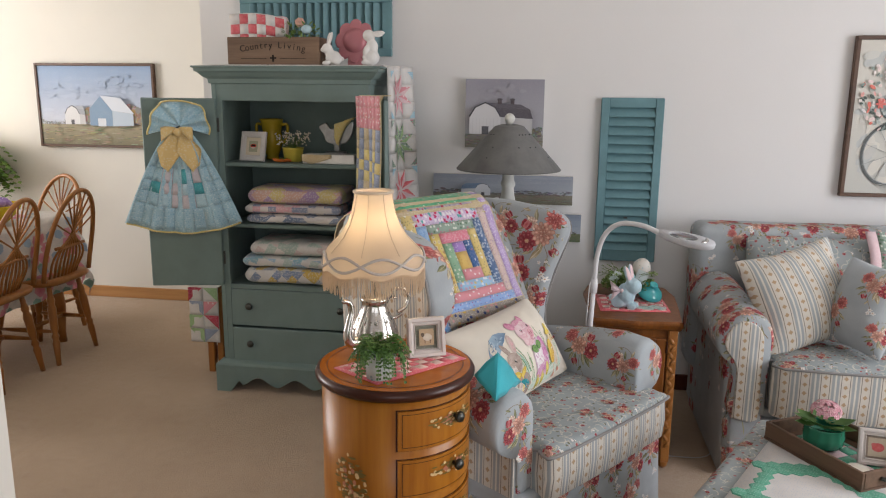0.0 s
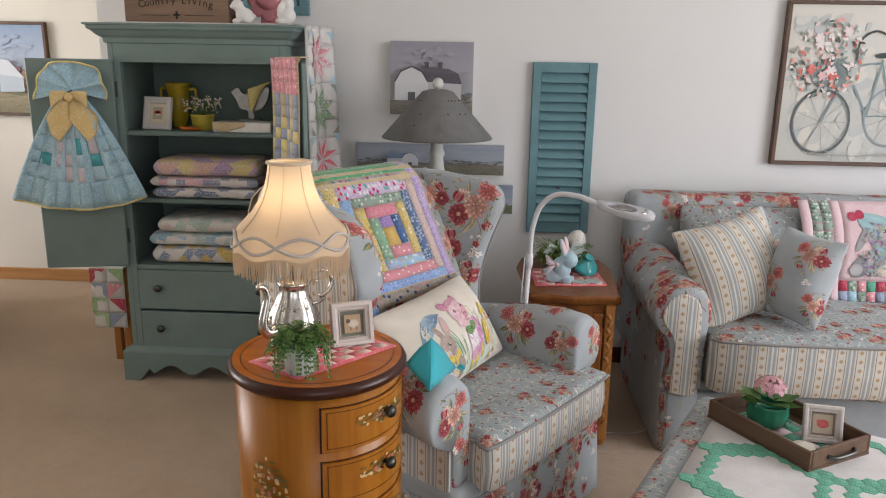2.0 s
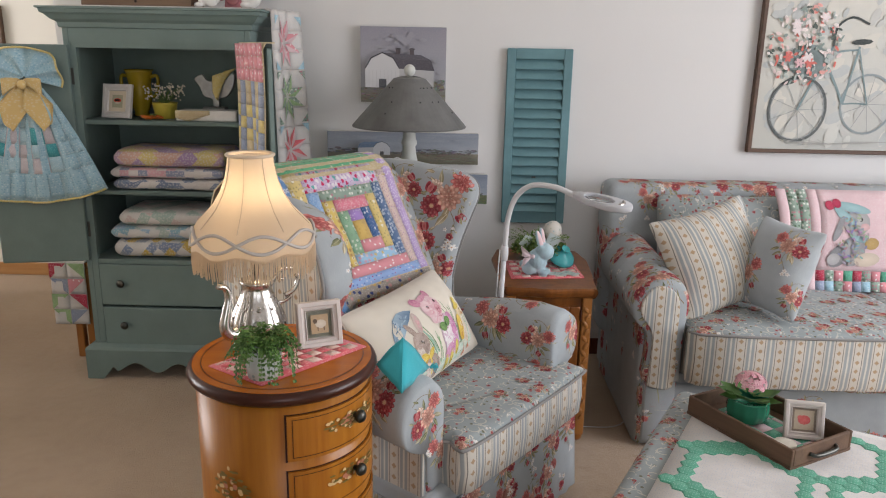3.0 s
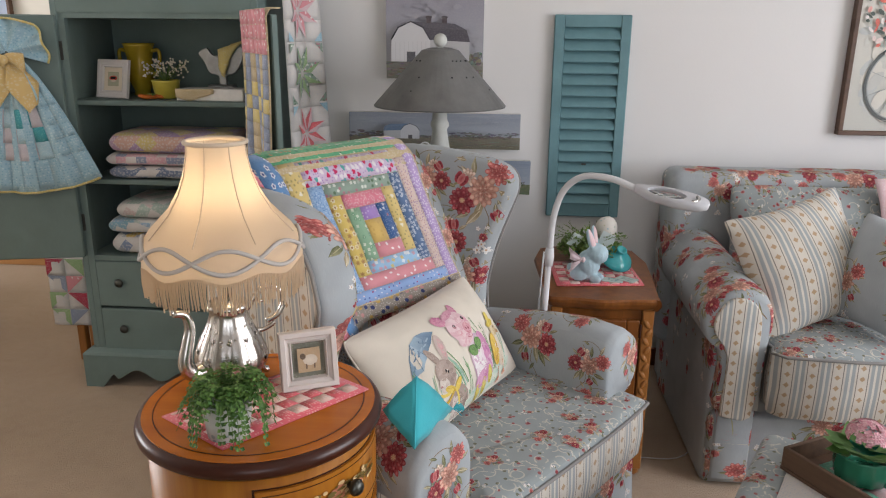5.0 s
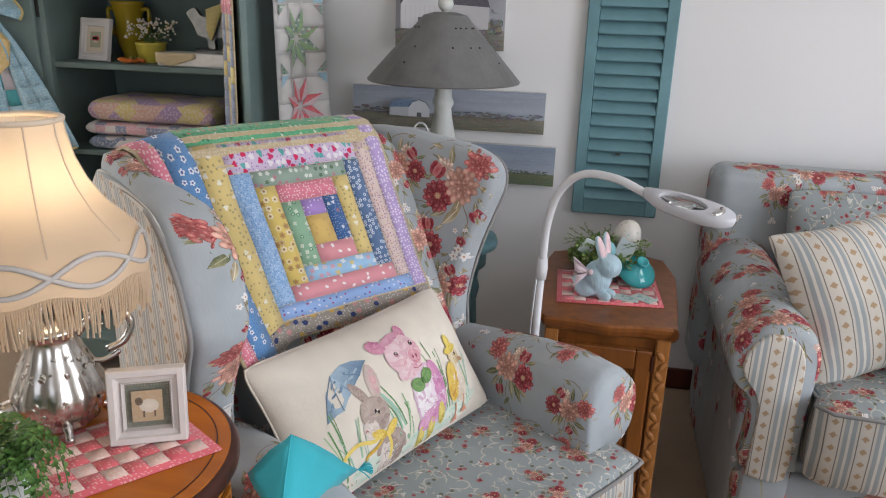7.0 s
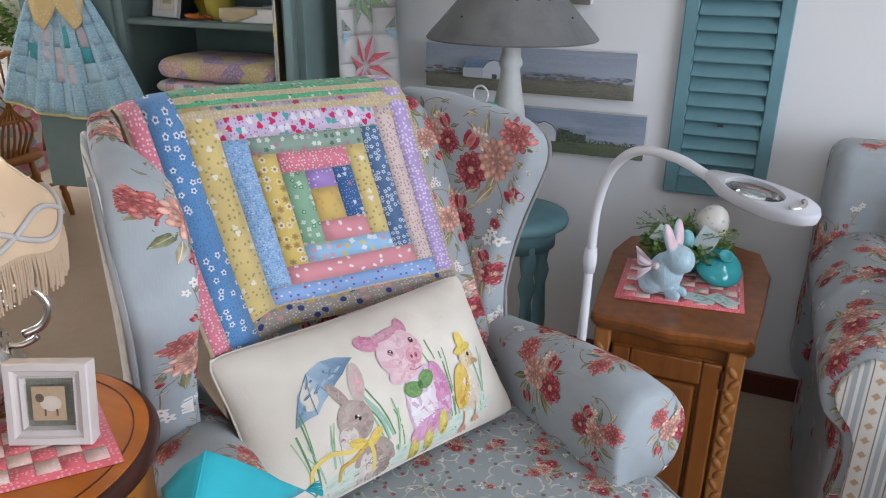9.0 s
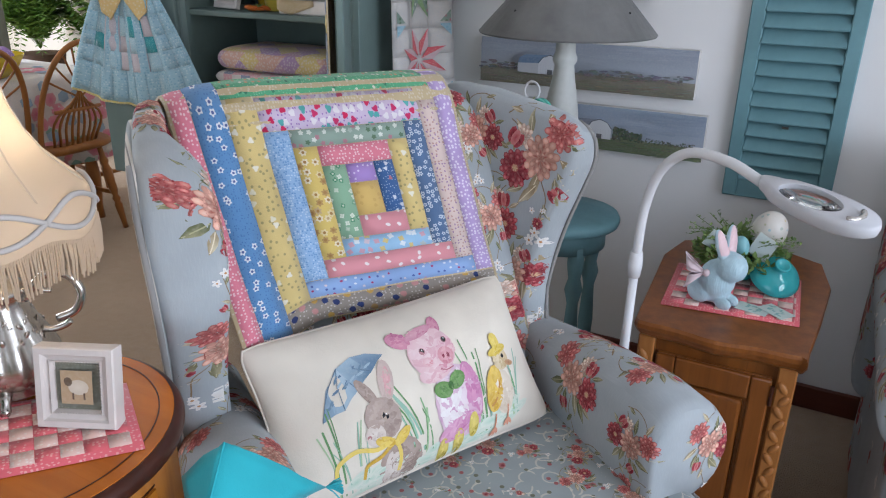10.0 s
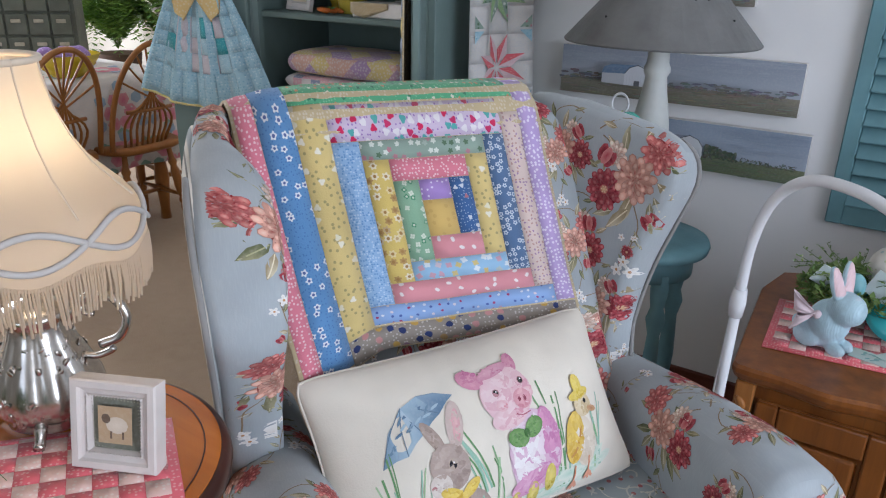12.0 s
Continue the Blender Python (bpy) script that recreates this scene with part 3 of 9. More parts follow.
# ---- wing chair ----
CH = pose(0.45, 2.0, 0, 0, 0, 53)
CC = -0.05


def back_y(z):
    """The reclined face of the chair's back."""
    return 0.502 + 0.433 * (z - 0.68)


def roll(s, y):
    """The padded roll along the front of the wing beside the drum table."""
    return 0.048 * max(0.0, min(1.0, (0.53 - y) / 0.11)) if s < 0 else 0.0


def wing_x(s, y):
    """How far a wing's inner face stands from the middle of the chair."""
    return 0.200 + 0.36 * (0.62 - y) if s > 0 else 0.335 + 0.10 * (0.62 - y)


def flare(s, y, z):
    """How far the outer cover of the wing beside the drum table stands out towards the back."""
    return (0.05 * max(0.0, min(0.20, y - 0.42)) * max(0.0, min(1.0, (0.97 - z) / 0.06))) if s < 0 else 0.0


def sweep(s, y, z):
    """The same wing's front edge runs forward as it comes down to the arm."""
    if s > 0:
        return y
    run = interp([(0.45, 0.13), (0.64, 0.145), (0.758, 0.148), (0.844, 0.103), (0.915, 0.046), (0.96, 0.012), (1.0, 0.0)], z)[0]
    return y - run * max(0.0, min(1.0, (0.60 - y) / 0.17))


def wing_chair():
    r = root("wing_chair", "wing armchair in grey-blue rose chintz with striped side panels", "armchair", CH)
    # skirted base
    part("base", B(CC - 0.345, CC + 0.345, 0.03, 0.66, 0.05, 0.30, 0.02, 3), FLORAL, r, smooth=True)
    bm = bmesh.new()
    loop = [(CC - 0.352, 0.70), (CC - 0.352, 0.022), (CC + 0.352, 0.022), (CC + 0.352, 0.70)]
    pts = []
    for (ax, ay), (bx, by) in zip(loop, loop[1:]):
        for i in range(24):
            f = i / 24
            w = 0.004 * math.sin(f * 60)
            pts.append((ax + (bx - ax) * f + (w if ax == bx else 0), ay + (by - ay) * f + (w if ay == by else 0)))
    pts.append(loop[-1])
    rows = [[(CC + (x - CC) * (1 + 0.03 * q), y - 0.012 * q, 0.255 - 0.245 * q) for x, y in pts] for q in (0, 0.3, 0.65, 1.0)]
    part("skirt", loft(rows, False, False, bm), FLORAL, r, smooth=True).modifiers.new("thick", "SOLIDIFY").thickness = 0.006
    # T cushion
    poly = [(-0.285, 0.03), (-0.30, 0.0), (-0.27, -0.022), (0.0, -0.028), (0.27, -0.022), (0.30, 0.0), (0.305, 0.09), (0.285, 0.13), (0.245, 0.14), (0.235, 0.20), (0.225, 0.50), (-0.225, 0.50), (-0.235, 0.20), (-0.245, 0.14), (-0.285, 0.13), (-0.305, 0.09)]
    poly = [(a + CC + 0.025, b) for a, b in poly]
    ctr = (CC + 0.02, 0.22)

    def ring(z, ins):
        return [(ctr[0] + (x - ctr[0]) * (1 - ins), ctr[1] + (y - ctr[1]) * (1 - ins), z) for x, y in poly]

    part("cushion_border", loft([ring(0.285, 0.03), ring(0.292, 0.005), ring(0.35, -0.012), ring(0.412, 0.0)], cap=False), STRIPE, r, "striped cushion border", True)
    poly = round_poly(poly, 3)
    part("seat", loft([ring(0.404, 0.012), ring(0.414, 0.008), ring(0.424, 0.03), ring(0.430, 0.075), ring(0.432, 0.13)]), SCROLL, r, "small rose patterned seat cushion", True)
    part("piping", tube([Vector(p) for p in ring(0.413, -0.004)] + [Vector(ring(0.413, -0.004)[0])], 0.0045, 6), PIPING, r, smooth=True)
    # back
    poly = round_poly([(-0.25, 0.36), (0.25, 0.36), (0.27, 0.60), (0.30, 0.83), (0.295, 0.915), (0.22, 0.962), (0.10, 0.982), (0.0, 0.987), (-0.10, 0.982), (-0.22, 0.962), (-0.295, 0.915), (-0.30, 0.85), (-0.27, 0.60)], 3)
    part("backrest", slab(poly, lambda a, b, t: Vector((CC + a, back_y(b) + 0.075 + t, b)), 0.15, 0.05), FLORAL, r, smooth=True)
    # wings
    prof = round_poly([(0.60, 0.47), (0.475, 0.47), (0.462, 0.60), (0.45, 0.68), (0.432, 0.75), (0.408, 0.82), (0.388, 0.885), (0.40, 0.93), (0.45, 0.958), (0.54, 0.972), (0.63, 0.98), (0.72, 0.95), (0.70, 0.70), (0.65, 0.50)], 3)
    for s in (-1, 1):
        part("wing", slab(prof, lambda a, b, t, s=s: Vector((CC + s * (wing_x(s, a) + 0.026 + 0.03 * max(0, b - 0.6) + t - roll(s, a) * (0.5 - t / 0.052)), sweep(s, a, b), b)), 0.052, 0.024), FLORAL, r, smooth=True)
    # rolled arms
    sec = round_poly([(0.262, 0.30), (0.264, 0.42), (0.262, 0.50), (0.272, 0.552), (0.305, 0.583), (0.355, 0.582), (0.402, 0.552), (0.420, 0.505), (0.408, 0.452), (0.368, 0.425), (0.330, 0.40), (0.322, 0.30)], 3)
    for s in (-1, 1):
        rings = []
        for y, k, dz in ((0.045, 0.86, -0.006), (0.050, 0.96, 0.0), (0.07, 1.0, 0.004), (0.14, 1.0, 0.008), (0.25, 0.97, 0.0), (0.38, 0.93, -0.02), (0.50, 0.90, -0.04), (0.60, 0.88, -0.05)):
            rings.append([(CC + s * (0.33 - 0.03 * (s > 0) + (x - 0.33) * k), y, 0.45 + (z - 0.45) * k + dz * (z > 0.4)) for x, z in sec])
        part("arm", loft(rings), FLORAL, r, smooth=True)
        part("side_panel", B(*sorted((CC + s * (0.316 - 0.03 * (s > 0)), CC + s * (0.338 - 0.03 * (s > 0)))), 0.052, 0.62, 0.255, 0.45, 0.006, 2), STRIPE, r, "striped side panel")
    # outer wing and back covers
    for s in (-1, 1):
        op = round_poly([(0.70, 0.46), (0.482, 0.46), (0.470, 0.60), (0.457, 0.68), (0.439, 0.75), (0.416, 0.82), (0.398, 0.885), (0.412, 0.925), (0.462, 0.945), (0.60, 0.952), (0.71, 0.925), (0.70, 0.70)], 3)
        part("outer_panel", slab(op, lambda a, b, t, s=s: Vector((CC + s * (wing_x(s, a) + 0.052 + 0.03 * max(0, b - 0.6) + flare(s, a, b) + t), sweep(s, a, b), b)), 0.014, 0.005), STRIPE, r, "striped outer wing panel", True)
        part("piping", tube([Vector((CC + s * (wing_x(s, a) + 0.054 + 0.03 * max(0, b - 0.6) + flare(s, a, b)), sweep(s, a, b) - 0.002, b)) for a, b in op[3:24]], 0.0042, 6), PIPING, r, smooth=True)
    for x in (CC - 0.29, CC + 0.29):
        for y in (0.08, 0.60):
            part("leg", B(x - 0.02, x + 0.02, y - 0.02, y + 0.02, 0, 0.06, 0.004, 1), WALNUT, r)
    return r


wing_chair()


# ---- sofa ----
def sofa():
    r = root("sofa", "grey-blue rose chintz sofa with rolled arms and striped cushion borders", "sofa", pose(0.83, 2.47, 0))
    L, D = 1.90, 0.80
    bm = B(0.06, L - 0.06, 0.06, D - 0.02, 0.04, 0.27, 0.015, 3)
    part("base", bm, FLORAL, r, smooth=True)
    part("skirt", B(0.045, L - 0.045, 0.035, D - 0.01, 0.012, 0.235, 0.012, 2), FLORAL, r, smooth=True)
    part("backrest", B(0.0, L, D - 0.20, D - 0.02, 0.20, 0.825, 0.045, 5), FLORAL, r, smooth=True)
    sec = round_poly([(0.205, 0.25), (0.205, 0.42), (0.215, 0.52), (0.20, 0.58), (0.15, 0.612), (0.085, 0.61), (0.025, 0.572), (-0.005, 0.52), (0.012, 0.465), (0.055, 0.43), (0.065, 0.36), (0.065, 0.25)], 3)
    for s in (0, 1):
        rings = []
        for y, k in ((0.02, 0.88), (0.026, 0.97), (0.05, 1.0), (0.2, 1.0), (0.45, 1.0), (0.66, 1.0)):
            rings.append([((0.09 + (x - 0.11) * k * 0.84) if s == 0 else L - (0.09 + (x - 0.11) * k * 0.84), y, 0.43 + (z - 0.43) * k + 0.02 * (y / 0.66) * (z > 0.5)) for x, z in sec])
        part("arm", loft(rings), FLORAL, r, smooth=True)
        f = round_poly([(0.078, 0.24), (0.082, 0.42), (0.03, 0.49), (0.03, 0.54), (0.07, 0.585), (0.12, 0.59), (0.165, 0.57), (0.185, 0.52), (0.185, 0.40), (0.185, 0.24)], 3)
        part("arm_front", slab(f, lambda a, b, t, s=s: Vector((0.085 + (a - 0.11) * 0.78 if s == 0 else L - 0.085 - (a - 0.11) * 0.78, 0.016 + t, b)), 0.016, 0.006), STRIPE, r, "striped arm front", True)
        lo = [(0.055, 0.26), (0.055, 0.015), (0.165, 0.015), (0.165, 0.26)]
        part("arm_base", slab(lo, lambda a, b, t, s=s: Vector((a if s == 0 else L - a, 0.10 + t, b)), 0.15, 0.01), FLORAL, r, smooth=True)
        part("side_cover", slab([(0.06, 0.44), (0.06, 0.01), (0.70, 0.01), (0.70, 0.44)], lambda a, b, t, s=s: Vector(((0.052 if s == 0 else L - 0.052) + t, a, b)), 0.03, 0.012), FLORAL, r, smooth=True)
    w = (L - 0.36) / 2
    for i in range(2):
        x0 = 0.18 + i * w
        pl = round_poly([(x0 + 0.005, 0.02), (x0 + 0.02, -0.045), (x0 + w / 2, -0.06), (x0 + w - 0.02, -0.045), (x0 + w - 0.005, 0.02), (x0 + w - 0.004, 0.55), (x0 + 0.004, 0.55)], 2)
        c0 = (x0 + w / 2, 0.25)

        def ring(z, ins):
            return [(c0[0] + (x - c0[0]) * (1 - ins), c0[1] + (y - c0[1]) * (1 - ins), z) for x, y in pl]

        cu = part("seat_cushion", loft([ring(0.450, 0.0), ring(0.460, 0.02), ring(0.472, 0.15), ring(0.480, 0.5), ring(0.482, 0.95)]), SCROLL, r, "small rose patterned seat cushion", True)
        part("cushion_border", loft([ring(0.272, 0.02), ring(0.285, 0.0), ring(0.36, -0.012), ring(0.452, 0.0)], cap=False), STRIPE, cu, "gathered striped border", True)
        part("piping", tube([Vector(p) for p in ring(0.451, -0.003)] + [Vector(ring(0.451, -0.003)[0])], 0.0045, 6), PIPING, cu, smooth=True)
        bc = bmesh.new()
        cushion(bc, w - 0.01, 0.37, 0.17, 14, 0.02)
        part("back_cushion", bc, SCROLL, r, "small rose patterned back cushion", True, pose(x0 + w / 2, D - 0.275, 0.615, -14))
    return r


sofa()


# ---- end table ----
def end_table():
    r = root("end_table", "oak end table with carved corner posts and a panelled door", "side table", pose(0.555, 2.76, 0))
    w, d = 0.155, 0.245
    pl = round_poly([(-w, -d + 0.03), (-w + 0.01, -d), (-0.07, -d - 0.004), (0.0, -d - 0.016), (0.07, -d - 0.004), (w - 0.01, -d), (w, -d + 0.03), (w, d), (-w, d)], 3)
    part("top", loft([[(x * k, y * k, z) for x, y in pl] for k, z in ((0.93, 0.530), (0.965, 0.537), (0.985, 0.545), (1.0, 0.552), (1.0, 0.560), (0.985, 0.566))]), OAKH, r, smooth=False)
    part("body", B(-w + 0.02, w - 0.02, -d + 0.03, d - 0.01, 0.07, 0.531), OAKH, r)
    door = part("door", B(-w + 0.050, w - 0.050, -d + 0.022, -d + 0.03, 0.10, 0.50, 0.002, 1), OAKH, r)
    for x in (-w + 0.050, w - 0.050 - 0.036):
        part("stile", B(x, x + 0.036, -d + 0.010, -d + 0.022, 0.10, 0.50, 0.004, 2), OAKH, door)
    for z in (0.10, 0.45):
        part("rail", B(-w + 0.0865, w - 0.0865, -d + 0.0105, -d + 0.022, z, z + 0.05, 0.004, 2), OAKH, door)
    part("door_panel", B(-w + 0.092, w - 0.092, -d + 0.0125, -d + 0.0225, 0.156, 0.444, 0.009, 3), OAKH, door, "raised oak panel")
    for z in (0.15, 0.45):
        part("hinge", tube([(w - 0.048, -d + 0.010, z), (w - 0.048, -d + 0.010, z + 0.04)], 0.0035, 8), EDGEDARK, door, "dark hinge")
    for x in (-w + 0.028, w - 0.028):
        p = part("post", B(x - 0.016, x + 0.016, -d + 0.012, -d + 0.032, 0.03, 0.531, 0.003, 1), OAK, r, "carved oak corner post")
        for i in range(16):
            z = 0.10 + i * 0.026
            bm = bmesh.new()
            bmesh.ops.create_uvsphere(bm, u_segments=8, v_segments=6, radius=1)
            bmesh.ops.scale(bm, vec=(0.0075, 0.005, 0.014), verts=bm.verts)
            part("carving", bm, OAK, p, smooth=True, m=pose(x + 0.003 * (-1) ** i, -d + 0.012, z, 0, 34 * (-1) ** i, 0))
    for x in (-w + 0.03, w - 0.03):
        for y in (-d + 0.04, d - 0.03):
            part("foot", lathe([(0.010, 0), (0.018, 0.01), (0.022, 0.035), (0.016, 0.07)], 12, cx=x, cy=y), OAK, r, smooth=True)


end_table()


# ---- ottoman ----
OT = Matrix.Translation((0.874, 2.115, 0)) @ pose(0, 0, 0, 0, 0, -29)


def ottoman():
    r = root("ottoman", "square upholstered ottoman in small rose cotton", "ottoman", OT)
    part("body", B(0.02, 0.74, -0.74, -0.02, 0.06, 0.36, 0.02, 3), FLORAL, r, smooth=True)
    part("seat", B(0.0, 0.76, -0.76, 0.0, 0.33, 0.415, 0.03, 4), SCROLL, r, "padded small rose patterned top", True)
    for x in (0.06, 0.70):
        for y in (-0.70, -0.06):
            part("leg", B(x - 0.025, x + 0.025, y - 0.025, y + 0.025, 0, 0.07, 0.004, 1), WALNUT, r)


ottoman()


# ---- printed and painted pictures ----
def print_mat(name, rough=0.88):
    k = N(name, rough, 0, 0.25)
    a = k.t.nodes.new("ShaderNodeVertexColor")
    a.layer_name = "print"
    v = k.obj()
    c = k.mix(k.math("MULTIPLY", k.step(k.noise(v, 190, 2), 0.45, 0.75), 0.10), a.outputs[0], (0.72, 0.68, 0.62))
    k.col(c)
    k.bump(k.noise(v, 420, 2), 0.15, 0.002)
    return k.m


PRINT = print_mat("printed cotton")
OILS = print_mat("painted canvas", 0.7)


class Picture:
    """Dabs of colour on a surface; surf(x, y) gives the point and the normal."""

    def __init__(self, surf, h=0.0006, step=0.000004):
        self.bm = bmesh.new()
        self.lay = self.bm.verts.layers.float_color.new("print")
        self.surf, self.h, self.step = surf, h, step

    def v(self, x, y, c):
        p, n = self.surf(x, y)
        w = self.bm.verts.new(p + n * self.h)
        w[self.lay] = (*c, 1.0)
        return w

    def dab(self, x, y, rx, ry, rot, c0, c1=None, seg=9, rings=1):
        c1 = c1 or c0
        cr, sr = math.cos(radians(rot)), math.sin(radians(rot))
        mid = self.v(x, y, c0)
        prev = None
        for k in range(1, rings + 1):
            f = k / rings
            cc = tuple(a + (b - a) * f for a, b in zip(c0, c1))
            cur = []
            for i in range(seg):
                a = 2 * math.pi * i / seg
                px, py = rx * f * math.cos(a), ry * f * math.sin(a)
                cur.append(self.v(x + px * cr - py * sr, y + px * sr + py * cr, cc))
            for i in range(seg):
                j = (i + 1) % seg
                self.bm.faces.new((mid, cur[i], cur[j]) if prev is None else (prev[i], cur[i], cur[j], prev[j]))
            prev = cur
        self.h += self.step

    def poly(self, pts, c):
        cs = c if isinstance(c, list) else [c] * len(pts)
        self.bm.faces.new([self.v(x, y, k) for (x, y), k in zip(pts, cs)])
        self.h += self.step

    def line(self, pts, w, c, steps=6):
        path = smooth_path([(a, b, 0) for a, b in pts], steps)
        prev = None
        for i, p in enumerate(path):
            d = (path[min(i + 1, len(path) - 1)] - path[max(i - 1, 0)]).normalized()
            row = [self.v(p.x - d.y * w / 2 * s, p.y + d.x * w / 2 * s, c) for s in (-1, 1)]
            if prev:
                self.bm.faces.new((prev[0], row[0], row[1], prev[1]))
            prev = row
        self.h += self.step

    def done(self, name, parent, label="", mat=None):
        for f in self.bm.faces:
            f.normal_update()
        o = part(name, self.bm, mat or PRINT, parent, label, fix=False)
        return o


def flat(p, t, b):
    """A flat surface through p with the directions t and b."""
    p, t, b = Vector(p), Vector(t).normalized(), Vector(b).normalized()
    n = t.cross(b)
    return lambda x, y: (p + t * x + b * y, n)


def tree_of(ob):
    from mathutils.bvhtree import BVHTree
    me = ob.data
    return BVHTree.FromPolygons([v.co.copy() for v in me.vertices], [tuple(p.vertices) for p in me.polygons])


def on_mesh(tree, c, n, t):
    """A surface patch of a mesh round c, seen along -n."""
    c, n = Vector(c), Vector(n).normalized()
    t = (Vector(t) - n * n.dot(Vector(t))).normalized()
    b = n.cross(t)

    def surf(x, y):
        q = c + t * x + b * y
        hit = tree.ray_cast(q + n * 0.05, -n, 0.14)
        if hit[0] is None:
            near = tree.find_nearest(q)
            return near[0], n
        return hit[0], n

    return surf


LEAVES = [((0.17, 0.16, 0.085), (0.34, 0.31, 0.19)), ((0.24, 0.22, 0.13), (0.46, 0.42, 0.29)), ((0.12, 0.13, 0.065), (0.28, 0.27, 0.15)), ((0.30, 0.24, 0.14), (0.54, 0.48, 0.34))]
CRIMSON = ((0.14, 0.005, 0.015), (0.37, 0.055, 0.070), (0.54, 0.20, 0.19))
SALMON = ((0.22, 0.018, 0.026), (0.49, 0.13, 0.12), (0.63, 0.31, 0.26))
BLUSH = ((0.28, 0.06, 0.05), (0.56, 0.29, 0.22), (0.68, 0.46, 0.36))
PALE = ((0.46, 0.22, 0.17), (0.68, 0.50, 0.40), (0.74, 0.66, 0.57))


def shade_of(c, f):
    return tuple(max(0.0, min(0.8, q * f)) for q in c)


def petal_ring(pic, rs, x, y, d, n, length, width, dark, mid, tip):
    """A ring of petals, each dark at its root, with a pale lip and a fine vein."""
    a0 = rs.uniform(0, 360)
    for i in range(n):
        a = a0 + 360 * i / n + rs.uniform(-0.2, 0.2) * 360 / n
        ca, sa = math.cos(radians(a)), math.sin(radians(a))
        k = rs.uniform(0.66, 1.25)
        L = length * rs.uniform(0.75, 1.18)
        pic.dab(x + d * ca, y + d * sa, L, width, a, shade_of(mid, k), shade_of(mid, k * 0.72), 9)
        pic.dab(x + (d + L * 0.52) * ca, y + (d + L * 0.52) * sa, L * 0.40, width * 0.66, a, shade_of(tip, k), shade_of(mid, k * 1.1), 7)
        pic.dab(x + (d - L * 0.42) * ca, y + (d - L * 0.42) * sa, L * 0.55, width * 0.42, a, dark, shade_of(mid, 0.8), 7)


def dahlia(pic, rs, x, y, R, tones=CRIMSON):
    dark, mid, tip = tones
    pic.dab(x, y, R * 0.80, R * 0.80, 0, dark, dark, 12)
    petal_ring(pic, rs, x, y, R * 0.70, 13, R * 0.30, R * 0.19, dark, mid, tip)
    petal_ring(pic, rs, x, y, R * 0.44, 10, R * 0.25, R * 0.16, dark, shade_of(mid, 0.85), shade_of(tip, 0.9))
    pic.dab(x, y, R * 0.24, R * 0.22, 0, (0.62, 0.46, 0.24), shade_of(mid, 0.9), 9)
    for i in range(6):
        a = i * 1.047
        pic.dab(x + 0.13 * R * math.cos(a), y + 0.13 * R * math.sin(a), R * 0.07, R * 0.035, math.degrees(a), (0.70, 0.60, 0.40), (0.50, 0.24, 0.14), 6)


def peony(pic, rs, x, y, R, tones=SALMON):
    dark, mid, tip = tones
    pic.dab(x, y, R * 0.75, R * 0.70, 0, shade_of(mid, 0.6), dark, 12)
    petal_ring(pic, rs, x, y, R * 0.62, 11, R * 0.40, R * 0.22, dark, mid, tip)
    petal_ring(pic, rs, x, y, R * 0.38, 9, R * 0.28, R * 0.15, dark, shade_of(mid, 0.92), tip)
    petal_ring(pic, rs, x, y, R * 0.13, 4, R * 0.18, R * 0.10, dark, shade_of(mid, 0.75), shade_of(tip, 0.9))


def rose_bud(pic, rs, x, y, R, tones=None):
    dark, mid, tip = tones or rs.choice((CRIMSON, CRIMSON, SALMON, PALE))
    a = rs.uniform(40, 140)
    ca, sa = math.cos(radians(a)), math.sin(radians(a))
    for q in (-1, 1):
        pic.dab(x - 0.7 * R * ca + q * 0.35 * R * sa, y - 0.7 * R * sa, R * 0.6, R * 0.16, a + 28 * q, (0.20, 0.19, 0.10), (0.34, 0.31, 0.18), 7)
    for q in (-0.45, 0.45, 0.0):
        pic.dab(x - q * R * sa, y + q * R * ca, R * 0.80, R * 0.42, a + 16 * q, dark if q else mid, mid if q else tip, 8)


def leaf_on(pic, rs, x, y, L, a):
    lo, hi = rs.choice(LEAVES)
    ca, sa = math.cos(radians(a)), math.sin(radians(a))
    pts = [(x + L * (f * ca - w * sa), y + L * (f * sa + w * ca)) for f, w in ((-1, 0), (-0.5, 0.27), (0.1, 0.33), (0.6, 0.18), (1.05, 0), (0.6, -0.18), (0.1, -0.33), (-0.5, -0.27))]
    pic.poly(pts, [lo, lo, hi, hi, lo, lo, lo, lo])
    pic.line([(x - L * 0.9 * ca, y - L * 0.9 * sa), (x, y), (x + L * 0.9 * ca, y + L * 0.9 * sa)], L * 0.07, shade_of(hi, 1.25), 2)


def blossom(pic, x, y, R, a):
    for q in range(5):
        b = a + q * 72
        pic.dab(x + 0.6 * R * math.cos(radians(b)), y + 0.6 * R * math.sin(radians(b)), R * 0.55, R * 0.34, b, (0.66, 0.62, 0.56), (0.73, 0.72, 0.70), 7)
    pic.dab(x, y, R * 0.26, R * 0.26, 0, (0.46, 0.24, 0.10), None, 6)


